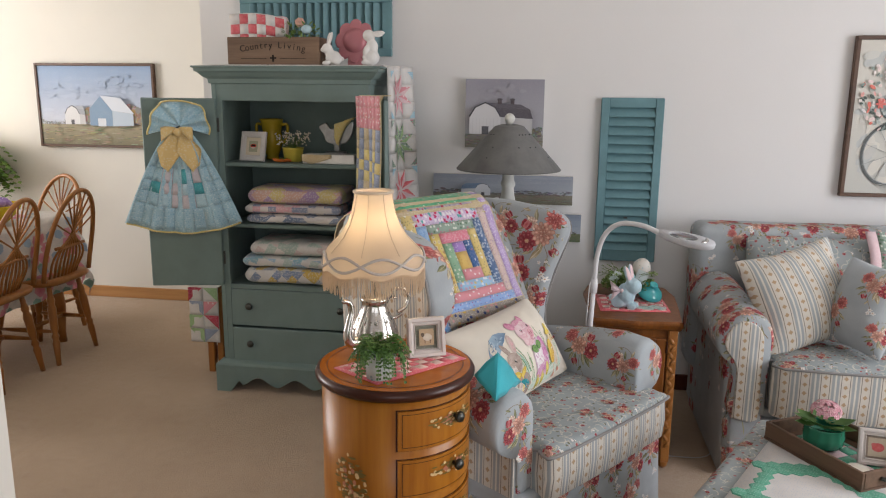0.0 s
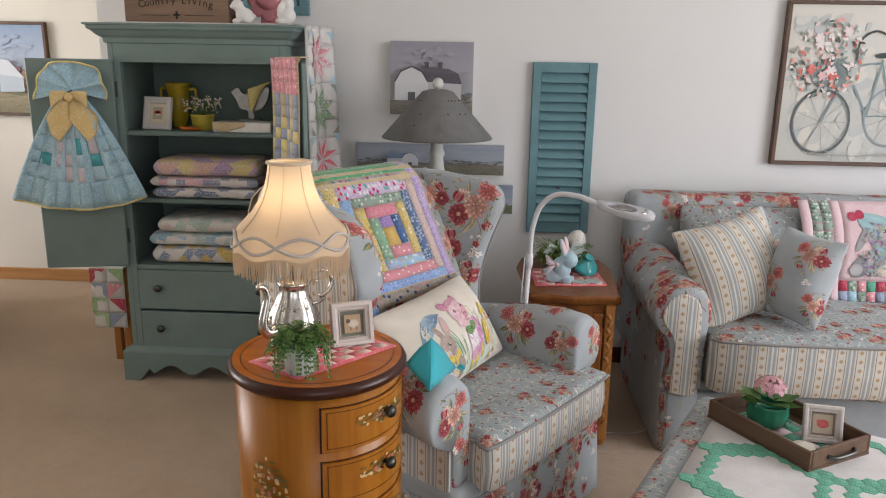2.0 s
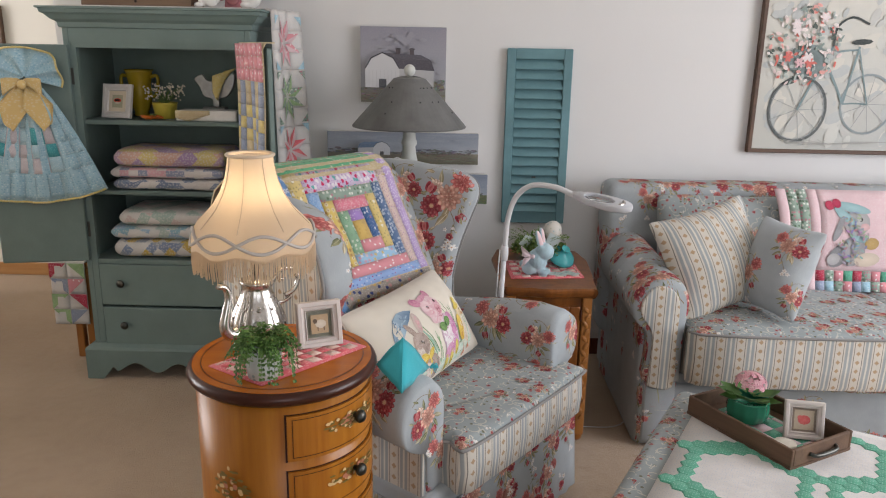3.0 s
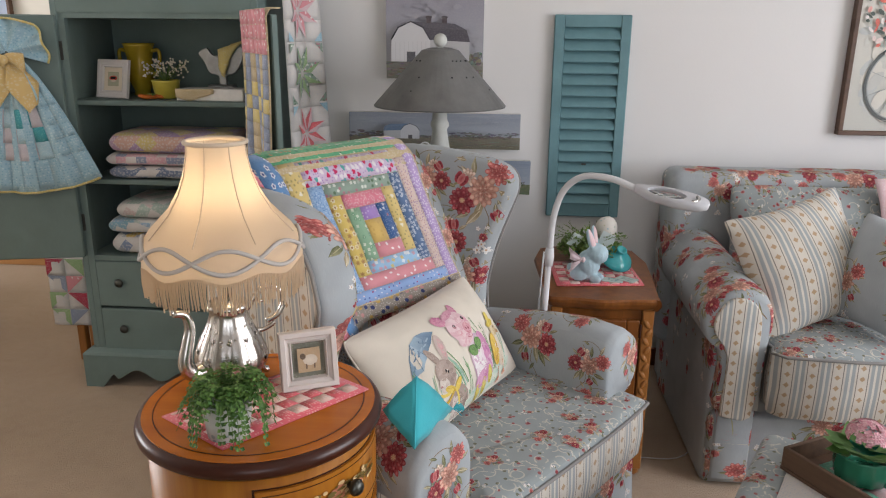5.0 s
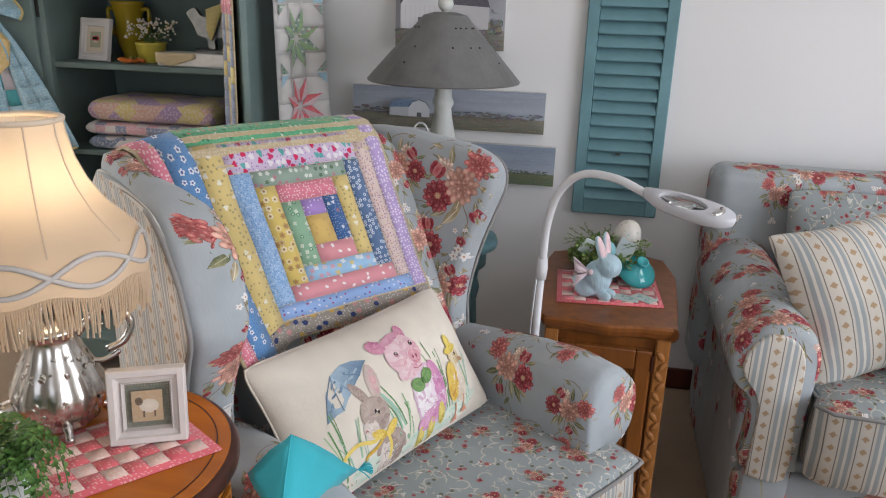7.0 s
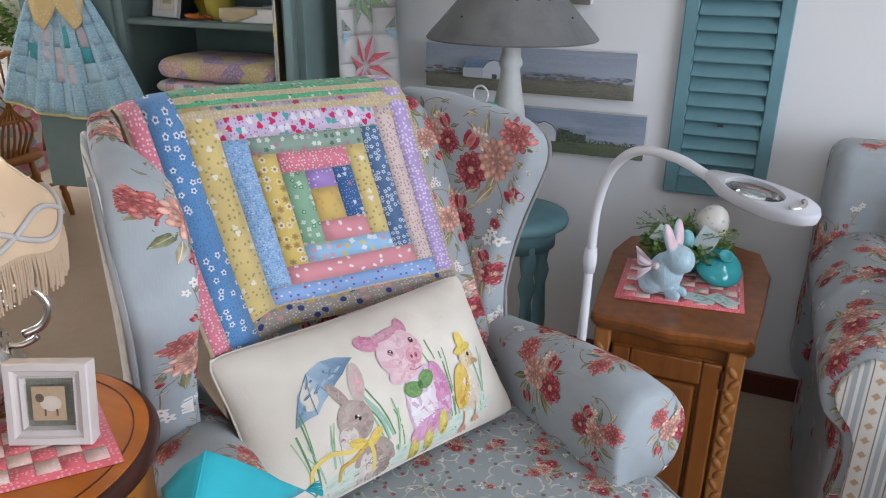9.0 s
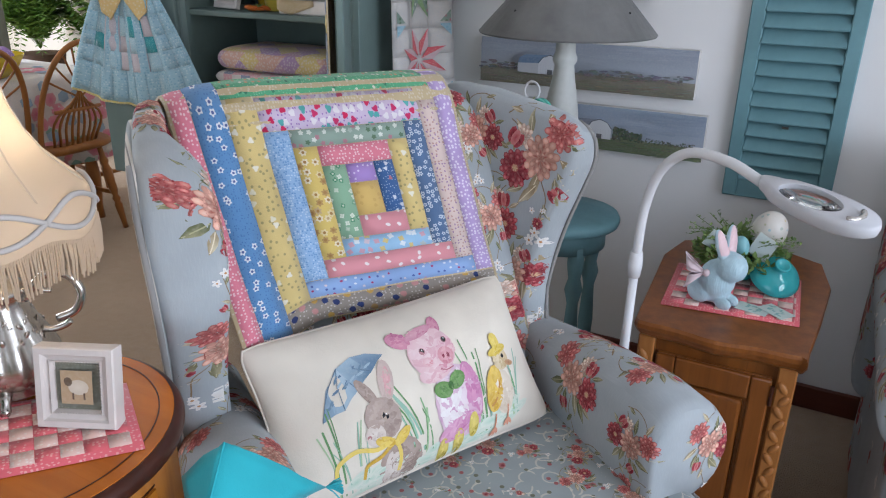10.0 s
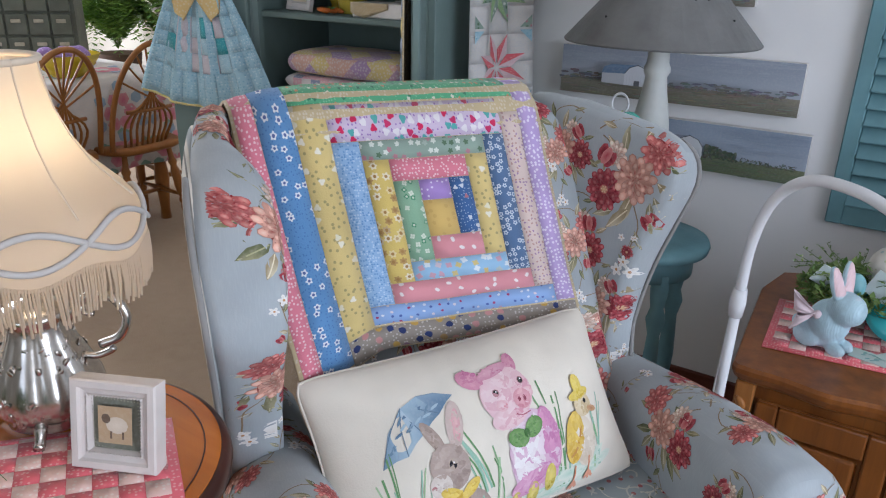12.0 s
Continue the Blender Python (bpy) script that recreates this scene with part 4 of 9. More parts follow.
def sprig(pic, rs, x, y, S):
    """A short spray: a twig, a few leaves, small white blossoms and a bud."""
    a = rs.uniform(60, 120)
    ca, sa = math.cos(radians(a)), math.sin(radians(a))
    pic.line([(x - S * ca, y - S * sa), (x, y), (x + S * 0.9 * ca + 0.15 * S * sa, y + S * 0.9 * sa)], S * 0.035, (0.24, 0.17, 0.09), 3)
    for f in (-0.7, -0.25, 0.2, 0.6):
        q = rs.choice((-1, 1))
        leaf_on(pic, rs, x + f * S * ca + q * 0.24 * S * sa, y + f * S * sa - q * 0.24 * S * ca, S * 0.24, a - q * 50)
    if rs.random() < 0.45:
        (dahlia if rs.random() < 0.4 else peony)(pic, rs, x, y - S * 0.2, S * 0.40, rs.choice((SALMON, CRIMSON, CRIMSON)))
    for i in range(3):
        blossom(pic, x + S * rs.uniform(-0.5, 0.5), y + S * rs.uniform(0.5, 1.1), S * rs.uniform(0.15, 0.22), rs.uniform(0, 72))
    rose_bud(pic, rs, x + S * rs.uniform(-0.5, 0.5), y - S * rs.uniform(0.5, 0.9), S * 0.20)


def bouquet(pic, rs, x, y, S):
    """A bunch of peonies and a dahlia with buds, leaves and thin twigs, about 2.6 S across."""
    m = rs.choice((1, 1, -1))
    t = radians(rs.uniform(-20, 20))

    def at(u, v):
        u *= m
        return x + S * (u * math.cos(t) - v * math.sin(t)), y + S * (u * math.sin(t) + v * math.cos(t))

    for path in (((-0.5, 0.8), (-0.1, 1.25), (0.5, 1.35), (1.0, 1.15)), ((0.1, -0.6), (0.0, -1.1), (0.25, -1.6), (0.45, -2.0)), ((0.5, 0.2), (0.7, 0.8), (0.9, 1.0))):
        pic.line([at(*q) for q in path], S * 0.032, (0.24, 0.17, 0.10), 3)
    for u, v, L, a in ((-0.75, -0.35, 0.30, 200), (-0.55, -0.70, 0.26, 235), (0.35, -0.75, 0.34, 280), (0.62, -0.92, 0.32, 310), (0.95, -0.80, 0.24, 330), (-0.25, -0.80, 0.24, 260), (0.25, 0.85, 0.26, 80), (0.55, 0.75, 0.20, 60), (-0.95, 0.25, 0.22, 170), (-0.35, 1.15, 0.22, 110), (0.05, -1.35, 0.18, 240), (0.75, 1.2, 0.16, 20), (1.25, 0.35, 0.18, 30)):
        px, py = at(u + rs.uniform(-0.06, 0.06), v + rs.uniform(-0.06, 0.06))
        leaf_on(pic, rs, px, py, S * L * 1.3, (a if m > 0 else 180 - a) + rs.uniform(-15, 15))
    peony(pic, rs, *at(-0.62, 0.58), S * 0.50, SALMON)
    rose_bud(pic, rs, *at(-0.30, -0.95), S * 0.25, CRIMSON)
    peony(pic, rs, *at(0.56, 0.56), S * 0.34, PALE)
    rose_bud(pic, rs, *at(0.82, 0.52), S * 0.30, CRIMSON)
    dahlia(pic, rs, *at(0.92, -0.26), S * 0.54)
    peony(pic, rs, *at(0.06, 0.0), S * 0.60, BLUSH)
    for u, v in ((0.42, -1.95), (0.62, -2.15), (0.30, -2.2)):
        blossom(pic, *at(u, v), S * 0.15, rs.uniform(0, 72))


def scatter(ob, seed, gap=0.17, size=0.062, at=(), limit=60, keep=None):
    """Bunches of roses printed over a whole part, spaced about gap apart."""
    rs = random.Random(seed)
    me = ob.data
    me.calc_loop_triangles()
    tris = [t for t in me.loop_triangles if t.area > 1e-7]
    tot = [t.area for t in tris]
    tree = tree_of(ob)
    spots = []
    for c, n, s in at:
        spots.append((Vector(c), Vector(n), s))
    for tri in rs.choices(tris, tot, k=900):
        a, b = rs.random(), rs.random()
        if a + b > 1:
            a, b = 1 - a, 1 - b
        p0, p1, p2 = (me.vertices[i].co for i in tri.vertices)
        p = p0 + (p1 - p0) * a + (p2 - p0) * b
        if keep and not keep(p, tri.normal):
            continue
        if all((p - q).length > gap * (0.85 if s < 0.05 else 1.0) for q, n, s in spots):
            spots.append((p, tri.normal.copy(), size * rs.uniform(0.55, 1.1)))
        if len(spots) >= limit:
            break
    made = None
    for p, n, s in spots:
        if ob.name.startswith("throw_pillow") and n.dot(p) < 0:
            n = -n
        t = n.orthogonal() if abs(n.z) > 0.9 else Vector((0, 0, 1)).cross(n)
        pic = Picture(on_mesh(tree, p, n, t))
        if made is not None:
            pic.bm.free()
            pic.bm, pic.lay = made
        (bouquet if s > 0.72 * size else sprig)(pic, rs, 0, 0, s)
        made = (pic.bm, pic.lay)
    if made:
        o = pic.done("rose_print", ob)
        o["kind"] = "stuff"
        return o


def deck_with_roses():
    seed = 11
    for ob in list(bpy.data.objects):
        if ob.type != "MESH" or not ob.data.materials or ob.data.materials[0] != FLORAL or ob.name.startswith("rose_print"):
            continue
        if ob.parent is None:
            continue
        seed += 1
        thing = ob.parent if ob.parent.parent is None else ob.parent.parent
        big = thing.name.startswith("sofa")
        base = ob.name.split(".")[0]
        if base in ("base", "leg") or thing.name.startswith("ottoman"):
            continue
        yield ob, seed, base, big


# ---- quilts ----
Q = {
    "pink": printed("pink dotted cotton", (0.62, 0.19, 0.25), [(0.74, 0.52, 0.53)], 175, 0.30, None, 0.25),
    "daisy": printed("blue daisy cotton", (0.115, 0.25, 0.47), [(0.70, 0.71, 0.72)], 58, 0.33, (0.10, 0.13, 0.30), 0.36, 5, ((0.07, 0.17, 0.36), 190)),
    "yellow": printed("yellow sprig cotton", (0.62, 0.48, 0.19), [(0.74, 0.70, 0.58), (0.70, 0.66, 0.50)], 44, 0.27, None, 0.50, 3, ((0.34, 0.29, 0.13), 88)),
    "ltblue": printed("light blue speckled cotton", (0.27, 0.41, 0.61), [(0.42, 0.54, 0.69), (0.15, 0.28, 0.50)], 240, 0.40),
    "gold": printed("golden flower cotton", (0.60, 0.45, 0.13), [(0.70, 0.63, 0.46), (0.40, 0.25, 0.09), (0.66, 0.55, 0.30)], 62, 0.44, (0.34, 0.19, 0.06), 0.12, 6),
    "amber": printed("plain amber cotton", (0.60, 0.41, 0.13), [(0.54, 0.36, 0.11)], 90, 0.30),
    "green": printed("green sprig cotton", (0.23, 0.38, 0.25), [(0.08, 0.24, 0.13), (0.62, 0.66, 0.55)], 74, 0.36, (0.50, 0.56, 0.44), 0.30, 4),
    "emerald": printed("bright green ditsy cotton", (0.10, 0.33, 0.17), [(0.62, 0.60, 0.50), (0.56, 0.20, 0.10), (0.05, 0.17, 0.10)], 96, 0.30, None, 0.35, 4, ((0.20, 0.46, 0.27), 210)),
    "purple": printed("violet cotton", (0.34, 0.22, 0.50), [(0.64, 0.56, 0.71)], 110, 0.22, None, 0.45),
    "navy": printed("navy flower cotton", (0.05, 0.12, 0.29), [(0.58, 0.61, 0.66), (0.58, 0.60, 0.64), (0.42, 0.16, 0.19)], 80, 0.34, None, 0.45, 3, ((0.30, 0.38, 0.50), 200)),
    "navy2": printed("slate blossom cotton", (0.09, 0.15, 0.27), [(0.52, 0.57, 0.63)], 98, 0.42, (0.13, 0.20, 0.33), 0.15, 5),
    "cream": printed("cream paisley cotton", (0.64, 0.51, 0.46), [(0.34, 0.22, 0.34), (0.46, 0.28, 0.26)], 150, 0.34, None, 0.2, 2),
    "lilac": printed("lilac dotted cotton", (0.43, 0.32, 0.56), [(0.70, 0.63, 0.74)], 140, 0.32, None, 0.15),
    "red": printed("red and mint floral cotton", (0.55, 0.45, 0.58), [(0.55, 0.02, 0.09), (0.10, 0.36, 0.34), (0.70, 0.66, 0.68), (0.50, 0.03, 0.12)], 72, 0.44, None, 0.08, 3, ((0.30, 0.18, 0.42), 150)),
    "sagef": printed("sage floral cotton", (0.26, 0.34, 0.28), [(0.64, 0.67, 0.60), (0.10, 0.17, 0.10), (0.44, 0.20, 0.24)], 78, 0.38, None, 0.2, 5),
    "pinkb": printed("pink cotton with white sprigs", (0.64, 0.27, 0.30), [(0.78, 0.72, 0.70)], 52, 0.25, None, 0.42, 2),
    "skyf": printed("sky blue posy cotton", (0.31, 0.49, 0.67), [(0.70, 0.74, 0.76), (0.68, 0.72, 0.74), (0.58, 0.34, 0.40), (0.62, 0.50, 0.20)], 66, 0.42, None, 0.15, 4),
    "bluedot": printed("blue cotton with red dots", (0.26, 0.38, 0.63), [(0.66, 0.68, 0.72), (0.36, 0.05, 0.14), (0.08, 0.12, 0.34), (0.66, 0.56, 0.56)], 78, 0.22, None, 0.25),
    "taupe": printed("taupe cotton with coloured balls", (0.31, 0.27, 0.23), [(0.03, 0.045, 0.14), (0.58, 0.36, 0.08), (0.56, 0.27, 0.26), (0.03, 0.05, 0.16)], 50, 0.34, None, 0.28, 0, ((0.56, 0.53, 0.48), 130)),
    "white": printed("white sprig cotton", (0.66, 0.63, 0.60), [(0.54, 0.56, 0.60)], 176, 0.25),
    "aqua": printed("aqua cotton", (0.36, 0.54, 0.63), [(0.50, 0.65, 0.70), (0.26, 0.45, 0.56)], 120, 0.36, None, 0.25, 3),
    "aquap": printed("pale aqua cotton", (0.40, 0.58, 0.66), [(0.55, 0.68, 0.72)], 202, 0.30),
    "teal": printed("teal dotted cotton", (0.07, 0.34, 0.38), [(0.16, 0.46, 0.48)], 162, 0.3),
    "blush": printed("blush cotton", (0.64, 0.46, 0.48), [(0.68, 0.58, 0.58)], 202, 0.3),
    "mint": printed("mint green cotton", (0.10, 0.36, 0.24), [(0.22, 0.48, 0.36)], 176, 0.3),
    "lemon": printed("pale yellow cotton", (0.64, 0.52, 0.20), [(0.68, 0.60, 0.38)], 148, 0.3),
    "grey": printed("grey blue cotton", (0.26, 0.30, 0.40), [(0.42, 0.46, 0.54)], 162, 0.3),
    "redq": printed("red dotted cotton", (0.40, 0.025, 0.06), [(0.62, 0.40, 0.42)], 202, 0.28),
    "leafg": printed("leaf green cotton", (0.30, 0.44, 0.22), [(0.45, 0.55, 0.36)], 162, 0.3),
    "pale": printed("pale lilac white cotton", (0.56, 0.51, 0.55), [(0.62, 0.60, 0.62)], 202, 0.3),
    "tan": printed("tan check cotton", (0.50, 0.40, 0.24), [(0.58, 0.50, 0.36)], 202, 0.35),
}


def quilt(name, label, fn, pieces, su, sv, back="white", flip=True, th=0.004, puff=0.0016, m=None, bounds=(0, 1, 0, 1), nn=(14, 14), cat="quilt", dense=0.09, parent=None):
    """A quilt on the surface fn: a backing sheet and its patches, each a puffed piece."""
    k = -1 if flip else 1
    q = tagged(part(name, sheet(fn, *bounds, *nn, k * th, su, sv), Q[back], parent, smooth=True, m=m), label, cat)

    lift = lambda u, v: fn(u, v) + nrm(fn, u, v) * (k * th * 0.9)
    for u0, u1, v0, v1, key in pieces:
        gu, gv = (0.0004 / su), (0.0004 / sv)
        nu, nv = max(2, min(10, round((u1 - u0) * su / 0.025))), max(2, min(30, round((v1 - v0) * sv / 0.02)))
        part("patch", sheet(lift, u0 + gu, u1 - gu, v0 + gv, v1 - gv, nu, nv, k * 0.0012, su, sv, None, k * puff), Q[key], q, smooth=True)
    return q


def nrm(fn, u, v):
    e = 1e-3
    return (fn(u + e, v) - fn(u - e, v)).cross(fn(u, v + e) - fn(u, v - e)).normalized()


CREST = [(-0.30, 0.800, 0.84), (-0.16, 0.790, 0.950), (-0.09, 0.742, 0.994), (-0.02, 0.668, 1.004), (0.03, 0.626, 0.984), (0.08, 0.602, 0.955), (0.2, back_y(0.905) - 0.016, 0.905), (0.6, back_y(0.750) - 0.020, 0.750), (0.685, back_y(0.722) - 0.022, 0.722), (1.0, back_y(0.628) - 0.026, 0.628), (1.1, back_y(0.598) - 0.030, 0.598)]


def chair_quilt_at(u, v):
    a = interp(CREST, v - 0.02)
    b = interp(CREST, v + 0.02)
    y, z = (a[0] + b[0]) / 2, (a[1] + b[1]) / 2
    x = (-0.390 + 0.493 * u) * (1 - v) + (-0.340 + 0.479 * u) * v
    w = max(0.0, 1 - u / 0.28)
    y -= 0.110 * max(0, min(1, v)) * w
    z -= 0.018 * w * w * max(0, 1 - 2 * v)
    y += 0.004 * noise.noise(Vector((u * 5, v * 5, 1)))
    return Vector((x, y, z))


LOG = [(0, 0.060, -0.28, 0.93, "pink"), (0.060, 0.165, -0.28, 0.96, "daisy"), (0.165, 0.27, 0.03, 0.87, "yellow"), (0.27, 0.36, 0.14, 0.78, "ltblue"),
       (0.36, 0.445, 0.21, 0.685, "gold"), (0.445, 0.53, 0.295, 0.60, "green"), (0.53, 0.635, 0.295, 0.375, "purple"), (0.53, 0.635, 0.375, 0.51, "amber"),
       (0.53, 0.71, 0.51, 0.60, "pinkb"), (0.635, 0.71, 0.295, 0.51, "navy"), (0.71, 0.785, 0.21, 0.60, "yellow"), (0.445, 0.71, 0.21, 0.295, "pink"),
       (0.445, 0.785, 0.60, 0.685, "skyf"), (0.785, 0.86, 0.14, 0.685, "navy2"), (0.36, 0.785, 0.14, 0.21, "sagef"), (0.36, 0.86, 0.685, 0.78, "pinkb"),
       (0.86, 0.93, 0.07, 0.78, "cream"), (0.27, 0.86, 0.07, 0.14, "red"), (0.27, 0.93, 0.78, 0.865, "bluedot"), (0.93, 1.0, -0.02, 0.865, "lilac"),
       (0.165, 0.93, -0.05, 0.03, "emerald"), (0.165, 1.0, 0.872, 0.975, "taupe"), (0.93, 1.0, -0.28, -0.02, "lilac"), (0.165, 0.93, -0.28, -0.05, "lemon")]
LOG = [p if p != (0.27, 0.86, 0.07, 0.14, "red") else (0.27, 0.86, 0.035, 0.14, "red") for p in LOG]
quilt("log_cabin_quilt", "pastel log cabin patchwork quilt draped over the wing chair", chair_quilt_at, LOG, 0.47, 0.42, "tan", m=CH, bounds=(-0.01, 1.01, -0.29, 0.98), nn=(14, 26))


def flat_mat(name, label, o, e1, e2, w, h, n, k, a, b):
    """A small checked mat lying flat: o a corner, e1 and e2 its directions."""
    o, e1, e2 = Vector(o), Vector(e1).normalized(), Vector(e2).normalized()
    fn = lambda u, v: o + e1 * (u * w) + e2 * (v * h)
    ps = []
    for i in range(n):
        for j in range(k):
            ps.append(((i + 0.45) / (n - 0.1), (i + 1.45) / (n - 0.1), (j + 0.45) / (k - 0.1), (j + 1.45) / (k - 0.1), (a, b)[(i + j) % 2]))
    ps = [(max(u0, 0.03), min(u1, 0.97), max(v0, 0.03), min(v1, 0.97), c) for u0, u1, v0, v1, c in ps if u0 < 0.95 and v0 < 0.95]
    return quilt(name, label, fn, ps, w, h, a, flip=False, th=0.0022, puff=0.0003, nn=(2, 2), cat="table mat")


Q["coral"] = printed("coral dotted cotton", (0.62, 0.12, 0.14), [(0.68, 0.32, 0.30)], 190, 0.3)
Q["shell"] = printed("shell pink cotton", (0.68, 0.46, 0.40), [(0.70, 0.58, 0.52)], 170, 0.3)
ML, MF, MR = Vector((-0.248, 1.549, 0.6924)), Vector((-0.121, 1.466, 0.6924)), Vector((0.053, 1.671, 0.6924))
flat_mat("table_mat", "pink and white checked quilted mat on the drum table", MF, MR - MF, ML - MF, (MR - MF).length, (ML - MF).length, 11, 6, "coral", "shell")
flat_mat("table_mat", "pink and white checked quilted mat on the oak end table", (0.432, 2.605, 0.567), (0.995, 0.12, 0), (-0.05, 1, 0), 0.255, 0.235, 9, 8, "coral", "shell")


# ---- silver lamp ----
LX, LY = -0.180, 1.676


def silver_lamp():
    r = root("table_lamp", "lit lamp with silver coffeepot base and fringed cream bell shade", "lamp", pose(LX, LY, 0.6945))
    n, seg = 10, 80
    prof = [(0.040, 0.006), (0.047, 0.012), (0.043, 0.017), (0.050, 0.024), (0.057, 0.034), (0.0595, 0.046), (0.057, 0.060), (0.050, 0.078), (0.041, 0.096), (0.034, 0.112), (0.031, 0.124), (0.031, 0.132), (0.035, 0.136), (0.035, 0.141), (0.030, 0.145), (0.012, 0.152)]
    rings = []
    for rr, z in prof:
        k = 0.8 if 0.02 < z < 0.12 else 0.2
        rings.append([(rr * (1 + 0.075 * k * abs(math.sin(n * a / 2)) - 0.045 * k) * math.cos(a), rr * (1 + 0.075 * k * abs(math.sin(n * a / 2)) - 0.045 * k) * math.sin(a), z) for a in (2 * math.pi * i / seg for i in range(seg))])
    part("pot", loft(rings), SILVER, r, "fluted silver coffeepot", True)
    rs = random.Random(4)
    bm = bmesh.new()
    for i in range(120):
        a = rs.uniform(0, 2 * math.pi)
        z = rs.choice((rs.uniform(0.024, 0.04), rs.uniform(0.04, 0.08), rs.uniform(0.08, 0.11)))
        rr = interp([(z_, r_) for r_, z_ in prof], z)[0]
        s = bmesh.ops.create_uvsphere(bm, u_segments=6, v_segments=4, radius=1)["verts"]
        bmesh.ops.scale(bm, vec=(0.0006, 0.0030, 0.0050), verts=s)
        bmesh.ops.rotate(bm, cent=(0, 0, 0), matrix=pose(0, 0, 0, rs.uniform(-60, 60), 0, math.degrees(a)).to_3x3(), verts=s)
        bmesh.ops.translate(bm, vec=(rr * 1.005 * math.cos(a), rr * 1.005 * math.sin(a), z), verts=s)
    part("chasing", bm, SILVER, r, "embossed leaves", True)["kind"] = "stuff"
    for i in range(4):
        a = radians(45 + 90 * i)
        c, s = math.cos(a), math.sin(a)
        part("foot", tube(smooth_path([(0.034 * c, 0.034 * s, 0.022), (0.048 * c, 0.048 * s, 0.018), (0.058 * c, 0.058 * s, 0.006), (0.064 * c, 0.064 * s, 0.004)], 4), [0.007] * 6 + [0.006] * 7, 8), SILVER, r, smooth=True)
    d = Vector((-0.60, -0.80, 0))
    sp = [d * 0.045 + Vector((0, 0, 0.040)), d * 0.072 + Vector((0, 0, 0.040)), d * 0.084 + Vector((0, 0, 0.060)), d * 0.078 + Vector((0, 0, 0.090)), d * 0.071 + Vector((0, 0, 0.118)), d * 0.078 + Vector((0, 0, 0.142)), d * 0.096 + Vector((0, 0, 0.149))]
    path = smooth_path(sp, 5)
    part("spout", tube(path, [0.018 - 0.0125 * (i / len(path)) ** 0.6 for i in range(len(path))], 12), SILVER, r, "curved spout", True)
    e = Vector((0.78, 0.625, 0))
    hp = [e * 0.030 + Vector((0, 0, 0.124)), e * 0.042 + Vector((0, 0, 0.140)), e * 0.062 + Vector((0, 0, 0.157)), e * 0.084 + Vector((0, 0, 0.153)), e * 0.096 + Vector((0, 0, 0.130)), e * 0.086 + Vector((0, 0, 0.106)), e * 0.064 + Vector((0, 0, 0.096))]
    part("handle", tube(smooth_path(hp, 6), 0.0052, 10), SILVER, r, "scrolled handle", True)
    hp = [e * 0.044 + Vector((0, 0, 0.084)), e * 0.058 + Vector((0, 0, 0.082)), e * 0.072 + Vector((0, 0, 0.087)), e * 0.078 + Vector((0, 0, 0.092))]
    part("handle_scroll", tube(smooth_path(hp, 5), 0.0040, 8), SILVER, r, smooth=True)
    hp = [e * 0.048 + Vector((0, 0, 0.146)), e * 0.052 + Vector((0, 0, 0.136)), e * 0.062 + Vector((0, 0, 0.134))]
    part("handle_scroll", tube(smooth_path(hp, 5), [0.0045] * 5 + [0.003] * 6, 8), SILVER, r, smooth=True)
    # shade
    sh = N("cream silk shade", 0.8)
    tr = sh.n("BsdfTranslucent")
    tr.inputs[0].default_value = (0.84, 0.72, 0.56, 1)
    mx = sh.n("MixShader")
    mx.inputs[0].default_value = 0.55
    sh.b.inputs["Base Color"].default_value = (0.60, 0.51, 0.40, 1)
    out = sh.t.nodes["Material Output"]
    sh.link(sh.b.outputs[0], mx.inputs[1]), sh.link(tr.outputs[0], mx.inputs[2]), sh.link(mx.outputs[0], out.inputs[0])
    prof = [(0.0460, 0.408), (0.0475, 0.389), (0.054, 0.358), (0.065, 0.330), (0.082, 0.302), (0.103, 0.280), (0.116, 0.267), (0.1220, 0.253), (0.1245, 0.236), (0.1255, 0.220)]
    seg = 96

    def rad(rr, a, z):
        return rr * (1 - 0.035 * (0.5 - 0.5 * math.cos(8 * a)) * (z > 0.26))

    rings = [[(rad(rr, a, z) * math.cos(a), rad(rr, a, z) * math.sin(a), z - (0.010 * (0.5 + 0.5 * math.cos(8 * a + math.pi)) if i == len(prof) - 1 else 0)) for a in (2 * math.pi * k / seg for k in range(seg))] for i, (rr, z) in enumerate(prof)]
    shade = part("shade", loft(rings, True, False), sh.m, r, "cream bell shade with scalloped edge", True)
    RIB = plain_cloth("beige seam cord", (0.60, 0.50, 0.38))
    BRAID = plain_cloth("grey braid", (0.46, 0.43, 0.40))
    for i in range(8):
        a = 2 * math.pi * i / 8
        part("rib", tube([((rad(rr, a, z) + 0.0003) * math.cos(a), (rad(rr, a, z) + 0.0008) * math.sin(a), z) for rr, z in prof[:7]], 0.0010, 6), RIB, shade)
    part("top_binding", tube([(0.0465 * math.cos(a), 0.0465 * math.sin(a), 0.4065) for a in (2 * math.pi * k / 40 for k in range(41))], 0.0035, 8), RIB, shade, smooth=True)

    def braid(sign):
        pts = []
        for k in range(161):
            a = 2 * math.pi * k / 160
            z = 0.246 + sign * 0.017 * math.sin(4 * a)
            rr = interp([(-z_, r_) for r_, z_ in prof], -z)[0] + 0.002
            pts.append((rr * math.cos(a), rr * math.sin(a), z))
        return pts

    for sgn in (1, -1):
        part("braid", tube(braid(sgn), 0.0034, 6), BRAID, shade, "grey looped braid", True)
    FR = sh.m
    rs = random.Random(7)
    bm = bmesh.new()
